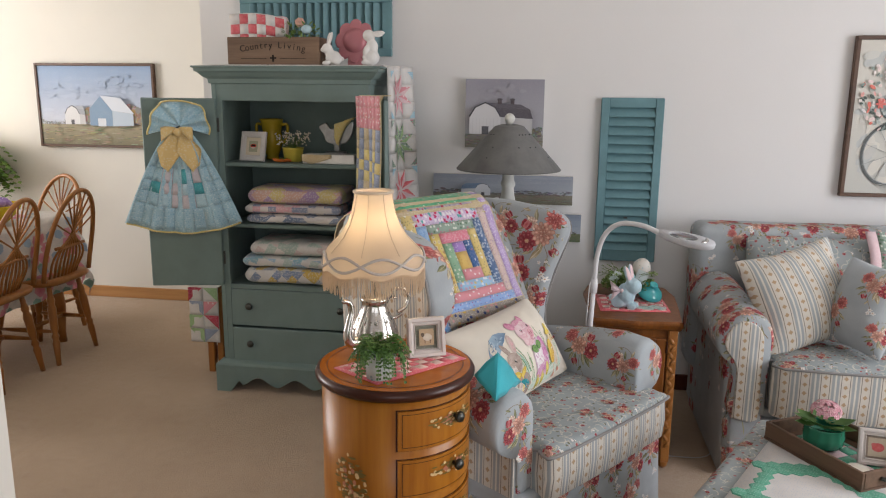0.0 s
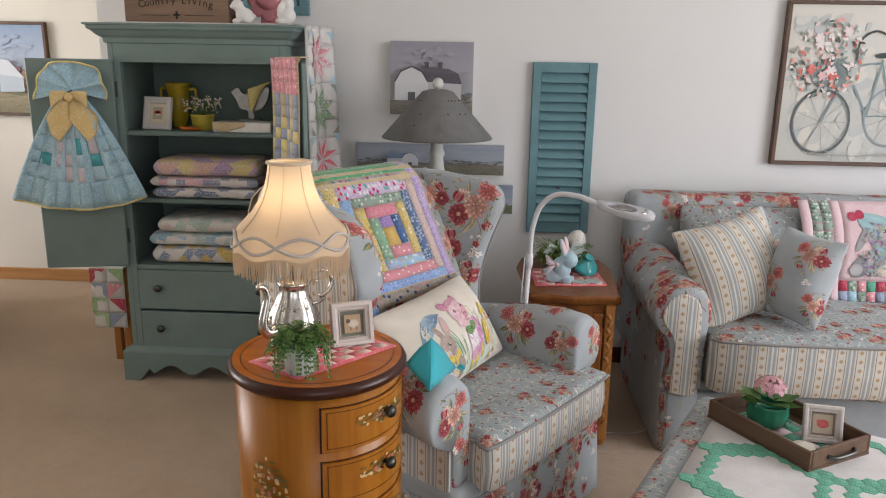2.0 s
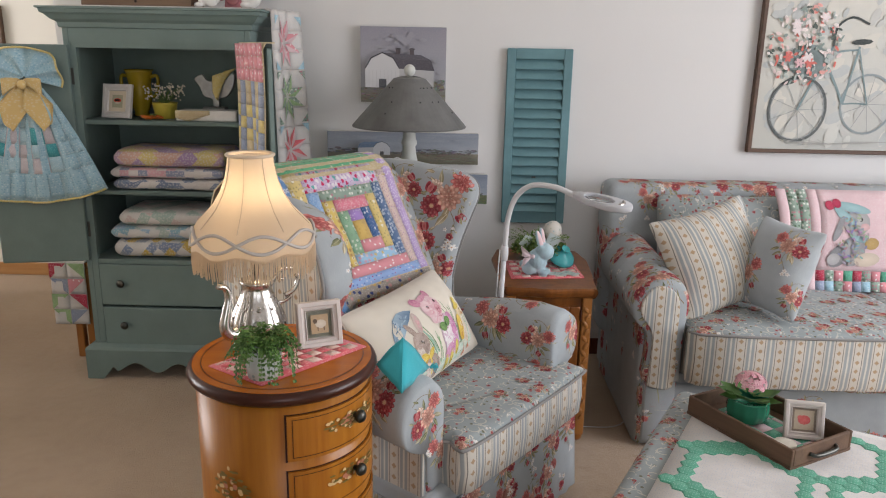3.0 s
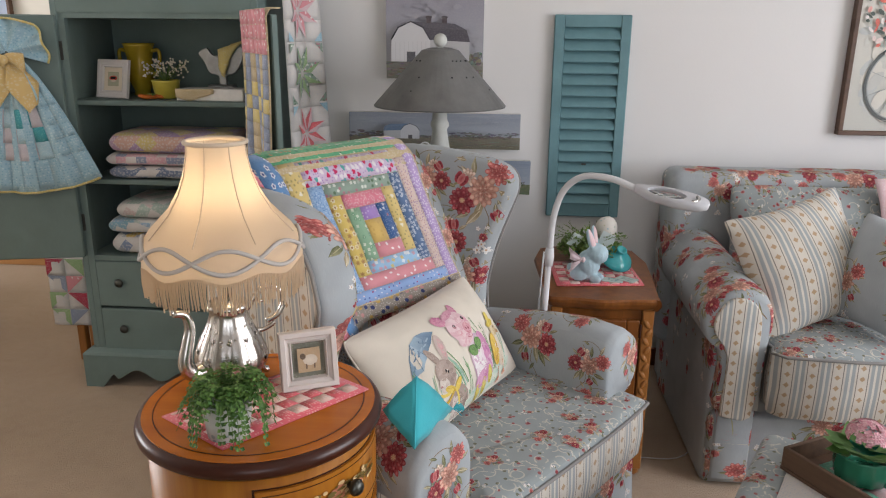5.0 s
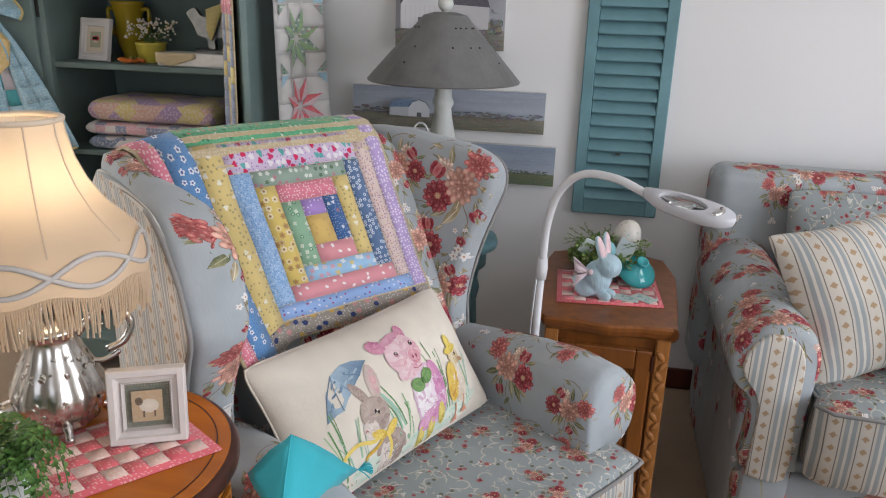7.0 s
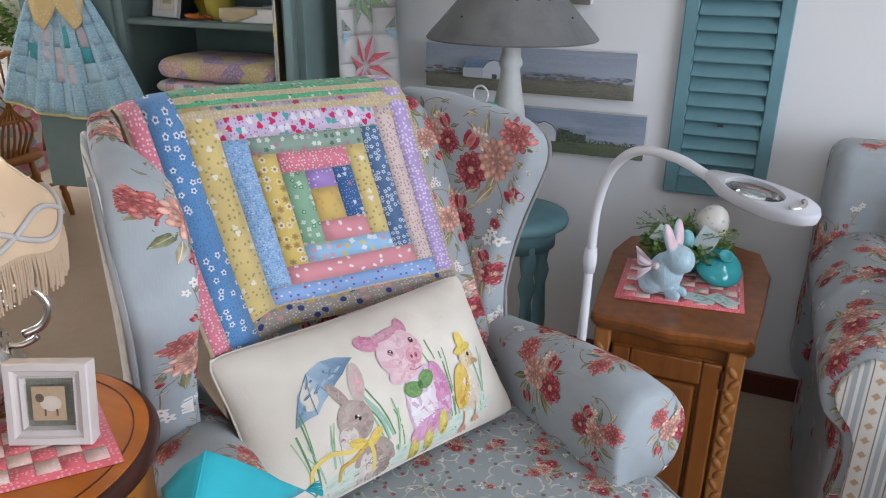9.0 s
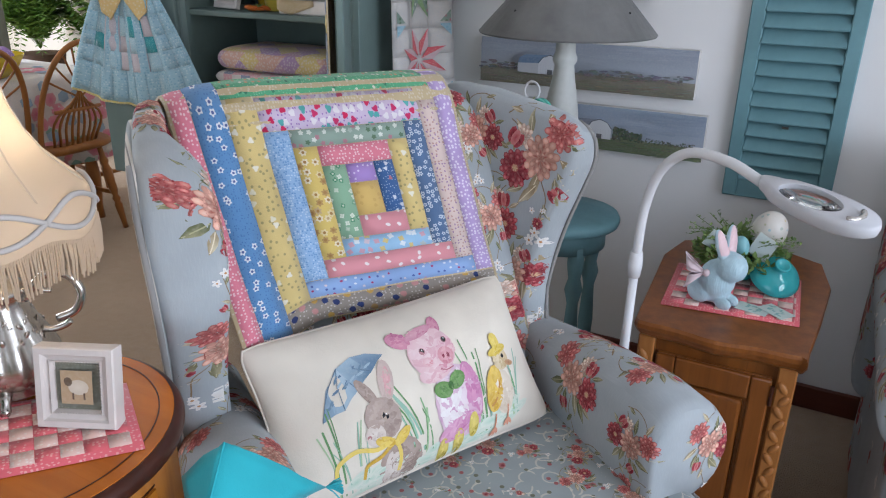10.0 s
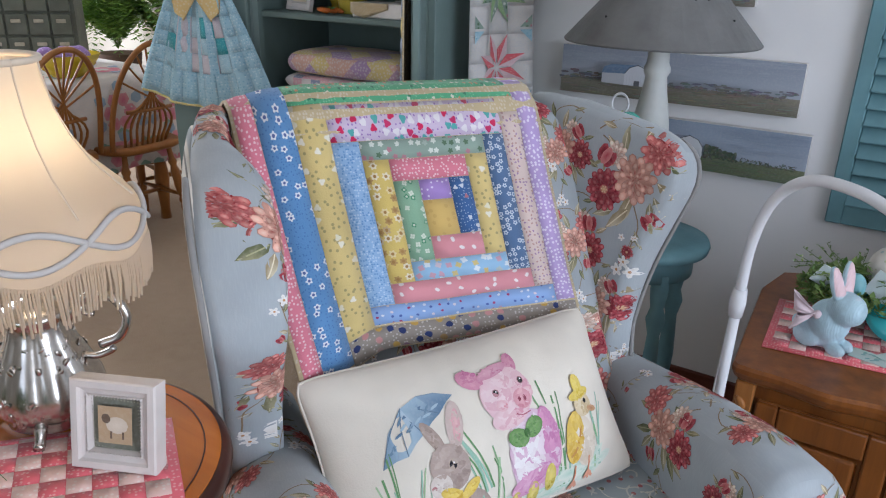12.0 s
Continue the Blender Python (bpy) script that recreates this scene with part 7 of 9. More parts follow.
# ---- magnifier floor lamp ----
def magnifier():
    r = root("floor_lamp", "white gooseneck magnifying floor lamp", "floor lamp", pose(0.385, 2.535, 0))
    part("base", lathe([(0.11, 0), (0.112, 0.012), (0.10, 0.022), (0.015, 0.03)], 32), WHITEPLASTIC, r, smooth=True)
    part("pole", tube([(0, 0, 0.02), (0.004, -0.02, 0.40), (0.012, -0.045, 0.69)], 0.0085, 12), WHITEPLASTIC, r, smooth=True)
    part("joint", tube([(0.012, -0.045, 0.665), (0.012, -0.046, 0.69), (0.013, -0.048, 0.715)], [0.011, 0.0135, 0.011], 12), WHITEPLASTIC, r, "white joint collar", True)
    neck = smooth_path([(0.013, -0.048, 0.71), (0.018, -0.052, 0.80), (0.040, -0.062, 0.875), (0.085, -0.085, 0.917), (0.150, -0.120, 0.920), (0.205, -0.150, 0.903)], 8)
    part("gooseneck", tube(neck, 0.0085, 12), WHITEPLASTIC, r, smooth=True)
    # head: a rounded ring with a lens
    d = Vector((0.150, -0.085, -0.022)).normalized()
    s = Vector((0.5, 0.85, 0.10)).normalized()
    s = (s - d * s.dot(d)).normalized()
    u = d.cross(s)
    if u.z < 0:
        u = -u
    o = Vector((0.205, -0.150, 0.903))
    n = 40

    def ring(k, z, hole=False):
        pts = []
        for i in range(n):
            a = 2 * math.pi * i / n
            if hole:
                x, y = 0.080 + 0.047 * k * math.cos(a), 0.032 * k * math.sin(a)
            else:
                x = 0.090 + 0.093 * k * math.cos(a)
                y = (0.040 + 0.008 * math.cos(a)) * k * math.sin(a) * (1 if x > 0.03 else 0.75)
            pts.append(o + d * x + s * y + u * z)
        return pts

    GREYP = paint("silver grey plastic", (0.50, 0.50, 0.52), 0.22, 0.03, 0.02)
    part("head", loft([ring(1.0, 0.009, True), ring(0.97, 0.011), ring(1.0, 0.004), ring(0.98, -0.007), ring(0.9, -0.011), ring(1.0, -0.008, True), ring(1.0, 0.009, True)], True, False), GREYP, r, "silver-grey lamp head", True)
    gl = N("clear lens glass", 0.02, 0, 0.5)
    gl.b.inputs["Transmission Weight"].default_value = 1.0
    gl.b.inputs["Base Color"].default_value = (0.93, 0.97, 0.96, 1)
    part("lens", loft([ring(0.3, 0.004, True), ring(1.0, 0.002, True), ring(1.0, -0.002, True), ring(0.3, -0.004, True)]), gl.m, r, "clear magnifying lens", True)
    part("switch", tube([o + d * (0.142 + 0.014 * math.cos(q * 0.3)) + s * (0.021 * math.sin(q * 0.3)) + u * 0.0105 for q in range(-4, 5)], 0.0042, 8), SILVER, r, "curved silver switch bar", True)
    cord = smooth_path([(0.0, 0.0, 0.69), (-0.01, 0.004, 0.40), (-0.004, 0.02, 0.06), (0.1, 0.12, 0.006), (0.32, 0.10, 0.005), (0.50, 0.16, 0.005), (0.62, 0.62, 0.006)], 6)
    part("cord", tube(cord, 0.0022, 6), WHITEPLASTIC, r, smooth=True)


magnifier()


# ---- things on the end table ----
def ball(bm, c, r, rot=(0, 0, 0), seg=16):
    vs = bmesh.ops.create_uvsphere(bm, u_segments=seg, v_segments=seg * 2 // 3, radius=1)["verts"]
    bmesh.ops.scale(bm, vec=r, verts=vs)
    bmesh.ops.rotate(bm, cent=(0, 0, 0), matrix=pose(0, 0, 0, *rot).to_3x3(), verts=vs)
    bmesh.ops.translate(bm, vec=c, verts=vs)
    return vs


def fuse(ob):
    """Melt the lumps of a figure into one skin."""
    md = ob.modifiers.new("fuse", "REMESH")
    md.mode, md.voxel_size, md.use_smooth_shade = "VOXEL", 0.0026, True
    sm = ob.modifiers.new("soften", "SMOOTH")
    sm.factor, sm.iterations = 0.5, 5


def figurine(name, label, m, mat, k=1.0, ears=(20, -20), up=True, pink=None):
    """A crouching long-eared garden figurine as one plain mesh."""
    bm = bmesh.new()
    ball(bm, (-0.004, 0, 0.034), (0.040, 0.031, 0.034))
    ball(bm, (0.012, 0, 0.052), (0.024, 0.024, 0.030), (0, 25, 0))
    ball(bm, (0.026, 0, 0.076), (0.027, 0.023, 0.025))
    ball(bm, (0.046, 0, 0.070), (0.013, 0.012, 0.011))
    ball(bm, (-0.044, 0, 0.030), (0.012, 0.012, 0.012))
    ball(bm, (-0.014, 0.022, 0.022), (0.026, 0.012, 0.022))
    ball(bm, (-0.014, -0.022, 0.022), (0.026, 0.012, 0.022))
    for y in (-0.013, 0.013):
        ball(bm, (0.032, y, 0.010), (0.018, 0.009, 0.012))
    for s, a in zip((-1, 1), ears):
        ball(bm, (0.014, s * 0.016, 0.120), (0.009, 0.014, 0.036), (s * -14, -14, 0))
    if pink:
        ball(bm, (0.006, 0, 0.048), (0.034, 0.034, 0.040))
        ball(bm, (0.030, 0, 0.080), (0.031, 0.029, 0.029))
    for v in bm.verts:
        v.co *= k
    o = part(name, bm, mat, None, smooth=True, m=m)
    fuse(o)
    return tagged(o, label, "figurine")


def eared_resin(name, c, ear, z0):
    """Ribbed painted resin, with a second colour on the fronts of the ears."""
    k = N(name, 0.45, 0, 0.4)
    sp, nn = k.n("SeparateXYZ"), k.n("SeparateXYZ")
    tc = k.n("TexCoord")
    k.link(tc.outputs["Object"], sp.inputs[0])
    k.link(tc.outputs["Normal"], nn.inputs[0])
    n = k.noise(k.obj(), 60, 3)
    col = k.mix(k.step(n, 0.3, 0.7), tuple(x * 0.82 for x in c), c)
    mask = k.math("MULTIPLY", k.step(sp.outputs[2], z0, z0 + 0.004), k.step(nn.outputs[0], 0.35, 0.6))
    k.col(k.mix(mask, col, ear))
    w = k.n("TexWave", Scale=95.0, Distortion=3.0)
    k.link(tc.outputs["Object"], w.inputs["Vector"])
    k.bump(w.outputs[1], 0.25, 0.0015)
    return k.m


AQUAGLAZE = eared_resin("aqua painted resin", (0.42, 0.57, 0.63), (0.64, 0.46, 0.47), 0.108)
PINKGLAZE = glazed("pink painted resin", (0.64, 0.34, 0.38), 0.45)
TEALGLAZE = glazed("turquoise glaze", (0.05, 0.36, 0.38), 0.12)
YELLOWGLAZE = glazed("yellow glaze", (0.42, 0.30, 0.02), 0.2)
figurine("bunny_figurine", "pale blue long-eared figurine with pink ears on the checked mat", pose(0.518, 2.665, 0.5705, 0, 0, -24), AQUAGLAZE, 1.05, pink=True)


def ribbon_bow():
    m = pose(0.500, 2.655, 0.640, 0, 0, 10)
    gauze = plain_cloth("pale pink gauze ribbon", (0.62, 0.50, 0.52))
    r = root("ribbon_bow", "pale pink gauze bow tied round the figurine's neck", "ribbon", m)
    for a, L, w in ((150, 0.046, 0.030), (215, 0.042, 0.026)):
        c, q = math.cos(radians(a)), math.sin(radians(a))
        loop = lambda u, v, c=c, q=q, L=L, w=w: Vector((L * math.sin(u * math.pi) * c - 0.012 * (v - 0.5) * q, -0.018 - 0.010 * math.sin(u * 2 * math.pi) + 0.004 * math.cos(v * 9), L * math.sin(u * math.pi) * q * 0.9 + (v - 0.5) * w * (0.35 + 0.9 * math.sin(u * math.pi))))
        part("bow_loop", sheet(loop, 0.02, 0.98, 0, 1, 14, 5, 0.0012, 0.08, 0.03), gauze, r, smooth=True)
    bm = bmesh.new()
    ball(bm, (0.002, -0.020, 0.0), (0.007, 0.006, 0.008))
    part("knot", bm, gauze, r, smooth=True)


ribbon_bow()


def planter():
    r = root("planter", "speckled egg among green sprigs in a turquoise bowl", "plant", pose(0.545, 2.825, 0.5705))
    part("bowl", lathe([(0.026, 0), (0.034, 0.004), (0.043, 0.028), (0.045, 0.042), (0.041, 0.042), (0.002, 0.03)], 28), TEALGLAZE, r, "turquoise bowl", True)
    bm = bmesh.new()
    rs = random.Random(8)
    for i in range(900):
        a, d = rs.uniform(0, 6.28), rs.random() ** 0.5 * 0.085
        c = Vector((d * math.cos(a) * 1.15, d * math.sin(a), 0.035 + rs.uniform(0, 0.075) * (1.15 - d / 0.1)))
        leaf_quad(bm, c, Vector((rs.uniform(-1, 1), rs.uniform(-1, 1), rs.uniform(-0.4, 1))).normalized(), Vector((0, 0, 1)), rs.uniform(0.014, 0.024), rs.uniform(0.005, 0.008))
    for i in range(44):
        a, L = rs.uniform(0, 6.28), rs.uniform(0.07, 0.115)
        base = Vector((0, 0, 0.05))
        p1 = base + Vector((math.cos(a) * L * 0.6, math.sin(a) * L * 0.6, 0.045))
        p2 = base + Vector((math.cos(a) * L, math.sin(a) * L, 0.04 + rs.uniform(-0.02, 0.03)))
        tube([base, p1, p2], 0.0007, 3, bm)
        for k in range(7):
            q = p1.lerp(p2, k / 6)
            leaf_quad(bm, q, Vector((rs.uniform(-1, 1), rs.uniform(-1, 1), rs.uniform(-0.3, 1))).normalized(), Vector((0, 0, 1)), 0.009, 0.003)
    part("foliage", bm, HERB, r, "fine green sprigs")
    egg = glazed("speckled egg shell", (0.66, 0.62, 0.56), 0.35, [(0.55, 0.42, 0.12), (0.30, 0.45, 0.50)])
    bm = bmesh.new()
    ball(bm, (0.048, 0.022, 0.105), (0.036, 0.036, 0.046), (8, 14, 0), 22)
    part("egg", bm, egg, r, "large speckled egg", True)
    bm = bmesh.new()
    ball(bm, (0.004, -0.050, 0.085), (0.017, 0.016, 0.024), (0, -6, 0))
    part("small_egg", bm, glazed("pale aqua egg", (0.22, 0.46, 0.50), 0.35), r, "small aqua egg", True)
    card = paint("pale card", (0.60, 0.66, 0.66), 0.6)
    part("card", B(-0.018, 0.018, -0.001, 0.001, -0.022, 0.022), card, r, "small printed card", m=pose(-0.050, -0.035, 0.085, 20, 25, 20))
    part("card", B(-0.022, 0.022, -0.001, 0.001, -0.024, 0.024), card, r, "small printed card", m=pose(0.045, -0.040, 0.088, -15, 20, -20))


planter()


def pot_lid():
    r = root("pot_lid", "turquoise glazed pot lid leaning against the planter", "lid", pose(0.622, 2.780, 0.603, 34, 8, 20))
    part("lid", lathe([(0.050, -0.004), (0.052, 0.0), (0.046, 0.010), (0.030, 0.020), (0.010, 0.026), (0.009, 0.032), (0.016, 0.040), (0.016, 0.044), (0.012, 0.044), (0.008, 0.038)], 32), TEALGLAZE, r, smooth=True)


pot_lid()


def card_on(x, y, a, k):
    paper = paint("mint paper", (0.50, 0.58, 0.54), 0.7)
    o = part("card", B(-0.030, 0.030, -0.019, 0.019, 0, 0.0012), paper, None, m=pose(x, y, 0.5712 + 0.0014 * k, 0, 0, a))
    tagged(o, "small printed mint paper card on the mat", "card")
    p = Picture(flat((0, 0, 0.0012), (1, 0, 0), (0, 1, 0)), 0.0003, 0.00005)
    rs = random.Random(k)
    for i in range(14):
        p.dab(rs.uniform(-0.022, 0.022), rs.uniform(-0.012, 0.012), 0.005, 0.0025, rs.uniform(0, 90), (0.24, 0.40, 0.38), None, 6)
    p.done("printing", o, mat=OILS)


card_on(0.598, 2.665, -12, 0)
card_on(0.640, 2.672, -38, 1)


# ---- sofa pillows and throw ----
def pillow(label, mat, m, w, h, d, pinch=0.06):
    o = tagged(part("throw_pillow", cushion(bmesh.new(), w, h, d, 16, pinch), mat, None, smooth=True, m=m), label, "pillow", "pillows on the sofa")
    return o


pillow("square cream and grey striped throw pillow leaning on the sofa", STRIPE, pose(1.125, 2.66, 0.640, -24, -13, 20), 0.385, 0.375, 0.17, 0.11)
PIL2 = pillow("grey-blue rose throw pillow on its corner on the sofa", FLORAL, pose(1.312, 2.570, 0.638, -16, 4, -58), 0.235, 0.31, 0.18, 0.07)


def throw_at(u, v):
    z = 0.835 - 0.36 * v
    y = 2.99 - 0.115 * v - 0.035 * math.sin(v * 3.0)
    return Vector((1.435 + 0.47 * u + 0.01 * math.sin(v * 6), y - 0.02 + 0.004 * noise.noise(Vector((u * 4, v * 4, 3))), z))


ps = []
cols = ["pinkb", "skyf", "sagef", "white", "redq", "aqua", "blush", "teal"]
rs0 = random.Random(9)
for j in range(10):
    for i, (u0, u1) in enumerate(((0.08, 0.16), (0.16, 0.24))):
        ps.append((u0, u1, j / 10, (j + 1) / 10, "sagef" if j < 4 else rs0.choice(cols)))
ps.append((0.0, 0.08, 0, 1, "blush"))
ps.append((0.24, 0.32, 0, 1, "blush"))
ps.append((0.32, 0.90, 0, 0.78, "blush"))
for i in range(8):
    ps.append((0.32 + i * 0.0725, 0.32 + (i + 1) * 0.0725, 0.78, 0.89, ["redq", "sagef", "pinkb", "mint"][i % 4]))
    ps.append((0.32 + i * 0.0725, 0.32 + (i + 1) * 0.0725, 0.89, 1.0, ["grey", "aqua", "sagef", "pinkb"][i % 4]))
ps.append((0.90, 1.0, 0, 1, "blush"))
TQ = quilt("baby_quilt", "pink patchwork baby quilt hung over the sofa back", throw_at, ps, 0.47, 0.38, "blush")
pic = Picture(lambda x, y: (throw_at(x, y) + Vector((0, -0.0085, 0)), Vector((0, -1, 0))), 0.001, 0.0001)
GREYS, AQUAS = (0.26, 0.26, 0.27), (0.30, 0.46, 0.48)
for x, y, rx, ry, rot, c in ((0.48, 0.62, 0.075, 0.13, 20, GREYS), (0.58, 0.58, 0.10, 0.15, 0, (0.36, 0.35, 0.36)), (0.70, 0.66, 0.10, 0.07, -10, (0.62, 0.52, 0.42)), (0.60, 0.30, 0.10, 0.13, 10, (0.40, 0.39, 0.39)), (0.52, 0.26, 0.13, 0.045, 55, AQUAS), (0.58, 0.16, 0.14, 0.045, 15, AQUAS), (0.46, 0.36, 0.03, 0.13, 18, (0.31, 0.31, 0.32)), (0.66, 0.34, 0.035, 0.035, 0, (0.62, 0.40, 0.40)), (0.63, 0.27, 0.016, 0.020, 0, (0.03, 0.03, 0.03)), (0.64, 0.46, 0.09, 0.030, 12, AQUAS), (0.72, 0.50, 0.055, 0.06, 0, (0.44, 0.30, 0.12)), (0.40, 0.14, 0.035, 0.045, 0, (0.48, 0.05, 0.10)), (0.46, 0.12, 0.035, 0.045, 0, (0.42, 0.04, 0.09)), (0.44, 0.66, 0.05, 0.06, 0, (0.45, 0.44, 0.44))):
    pic.dab(x, y, rx, ry, rot, c, tuple(q * 0.8 for q in c), 14, 2)
rs1 = random.Random(31)
for i in range(90):
    f, a = rs1.random() ** 0.5, rs1.uniform(0, 6.283)
    pic.dab(0.57 + 0.11 * f * math.cos(a), 0.46 + 0.27 * f * math.sin(a), 0.022, 0.009, rs1.uniform(0, 180), tuple(q * rs1.uniform(0.7, 1.5) for q in GREYS), None, 6)
pic.done("applique", TQ, "grey applique shape")


# ---- ottoman quilt, tray ----
def lattice_at(u, v):
    return OT @ Vector((0.075 + 0.62 * u, -0.045 - 0.72 * v, 0.4165))


OQ = quilt("lattice_quilt", "white quilt with a green hexagon lattice folded over the ottoman", lambda u, v: lattice_at(u, v), [(0.0, 1.0, 0.0, 1.0, "white")], 0.62, 0.72, "white", th=0.006, puff=0.003)


def hexes():
    """Chains of green hexagons that ring white fields."""
    s = 0.0215
    done = set()

    def hexa(cx, cy):
        key = (round(cx / 0.008), round(cy / 0.008))
        if key in done or not (0.012 < cx < 0.608 and 0.012 < cy < 0.708):
            return
        done.add(key)
        bm = bmesh.new()
        top = []
        for kk, z in ((1.0, 0.0075), (0.86, 0.0105), (0.0, 0.0125)):
            if kk == 0:
                c = bm.verts.new((0, 0, z))
                for i in range(6):
                    bm.faces.new((top[i], top[(i + 1) % 6], c))
            else:
                cur = [bm.verts.new((s * kk * math.cos(radians(60 * i)), s * kk * math.sin(radians(60 * i)), z)) for i in range(6)]
                if top:
                    for i in range(6):
                        bm.faces.new((top[i], top[(i + 1) % 6], cur[(i + 1) % 6], cur[i]))
                top = cur
        part("green_hexagon", bm, Q["mint"], OQ, m=OT @ pose(0.075 + cx, -0.045 - cy, 0.4165))

    for cx, cy in ((0.02, 0.16), (0.31, 0.16), (0.60, 0.16), (0.165, 0.38), (0.455, 0.38), (0.02, 0.60), (0.31, 0.60), (0.60, 0.60)):
        R = 0.135
        for k in range(6):
            a0, a1 = radians(60 * k + 30), radians(60 * k + 90)
            for f in (0, 0.25, 0.5, 0.75):
                hexa(cx + R * (math.cos(a0) * (1 - f) + math.cos(a1) * f), cy + R * (math.sin(a0) * (1 - f) + math.sin(a1) * f))


hexes()


def tray():
    L, W, a = 0.305, 0.210, -61.0
    r = root("tray", "rustic brown wooden tray on the lattice quilt", "tray", Matrix.Translation((0.842, 1.930, 0.4255)) @ pose(0, 0, 0, 0, 0, a))
    h, t = 0.050, 0.009
    part("bottom", B(0, L, 0, W, 0, 0.007), WALNUT, r)
    for nm, b in (("side", (0, L, 0, t)), ("side", (0, L, W - t, W)), ("end", (0, t, t, W - t)), ("end", (L - t, L, t, W - t))):
        part(nm, B(b[0], b[1], b[2], b[3], 0.007, h, 0.002, 1), WALNUT, r)
    for x, s in ((0, -1), (L, 1)):
        part("handle", tube(smooth_path([(x, W / 2 - 0.045, 0.028), (x + s * 0.012, W / 2 - 0.03, 0.026), (x + s * 0.012, W / 2 + 0.03, 0.026), (x, W / 2 + 0.045, 0.028)], 5), 0.005, 8), DARKMETAL, r, "dark metal handle", True)


tray()


def tray_plant():
    r = root("potted_flower", "pink flowers in a green fluted pot on the tray", "plant", pose(0.976, 1.888, 0.4375))
    gg = glazed("green glaze", (0.035, 0.22, 0.13), 0.12)
    seg = 48
    part("pot", loft([[(rr * (1 + 0.03 * math.cos(12 * a)) * math.cos(a), rr * (1 + 0.03 * math.cos(12 * a)) * math.sin(a), z) for a in (2 * math.pi * i / seg for i in range(seg))] for rr, z in ((0.036, 0), (0.046, 0.006), (0.050, 0.030), (0.048, 0.052), (0.050, 0.056), (0.045, 0.056), (0.040, 0.045))]), gg, r, "green glazed fluted pot", True)
    rs = random.Random(12)
    for i in range(11):
        a = 6.28 * i / 11 + rs.uniform(-0.2, 0.2)
        d = Vector((math.cos(a), math.sin(a), rs.uniform(-0.1, 0.5))).normalized()
        bm = bmesh.new()
        leaf_quad(bm, Vector((0, 0, 0.055)) + d * 0.018, d, Vector((0, 0, 1)), 0.062, 0.024)
        bmesh.ops.subdivide_edges(bm, edges=bm.edges[:], cuts=1, use_grid_fill=True)
        part("leaf", bm, FERN, r, smooth=True)
    bm = bmesh.new()
    for i in range(150):
        u, v = rs.uniform(0, 6.28), rs.uniform(-0.3, 1)
        q = Vector((math.cos(u) * math.sqrt(1 - v * v) * 0.036, math.sin(u) * math.sqrt(1 - v * v) * 0.036, 0.098 + v * 0.026))
        d = (q - Vector((0, 0, 0.085))).normalized()
        t = d.orthogonal().normalized()
        for k in range(4):
            leaf_quad(bm, q, Matrix.Rotation(k * 1.57, 3, d) @ t, d, 0.0075, 0.0035)
    part("blossoms", bm, leafy("pink petal", (0.62, 0.24, 0.30), (0.72, 0.48, 0.50)), r, "cluster of pink blossoms")


tray_plant()
photo_frame("photo_frame", "small whitewashed frame with a red painted shape on the tray", pose(1.072, 1.788, 0.4385, -14, 0, -9), 0.088, 0.090, 0.017, GOLDWOOD, art_apple)
cb = lathe([(0.024, 0), (0.026, 0.003), (0.024, 0.006), (0.004, 0.007)], 24)
tagged(part("coaster", cb, CREAM, None, smooth=True, m=pose(1.018, 1.760, 0.4385)), "round cream coaster in the tray", "coaster")
flat_mat("doily", "green and pink knitted mat in the tray", (0.876, 1.910, 0.4335), (0.485, -0.875, 0), (0.875, 0.485, 0), 0.27, 0.15, 7, 4, "mint", "blush")


# ---- armoire contents ----
PW = {
    "lilac": patchwork("lilac and yellow patchwork", [(0.36, 0.25, 0.42), (0.56, 0.36, 0.30), (0.56, 0.46, 0.20), (0.42, 0.28, 0.38)], 0.055, 45),
    "pink": patchwork("pink and white patchwork", [(0.62, 0.58, 0.56), (0.62, 0.36, 0.40), (0.62, 0.58, 0.56), (0.24, 0.27, 0.38)], 0.036),
    "blue": patchwork("blue and white patchwork", [(0.60, 0.57, 0.55), (0.15, 0.19, 0.28), (0.58, 0.55, 0.53), (0.20, 0.24, 0.33)], 0.050, 45),
    "pale": patchwork("faded white patchwork", [(0.58, 0.56, 0.53), (0.36, 0.45, 0.40), (0.60, 0.57, 0.54), (0.54, 0.44, 0.42)], 0.040, 30),
    "sky": patchwork("pale blue patchwork", [(0.24, 0.40, 0.48), (0.58, 0.57, 0.55), (0.40, 0.48, 0.44), (0.60, 0.58, 0.55), (0.30, 0.42, 0.54)], 0.038, 20),
    "ring": patchwork("grey and gold patchwork", [(0.56, 0.55, 0.53), (0.20, 0.25, 0.36), (0.54, 0.38, 0.10), (0.58, 0.56, 0.53), (0.30, 0.32, 0.36)], 0.034, 40),
}


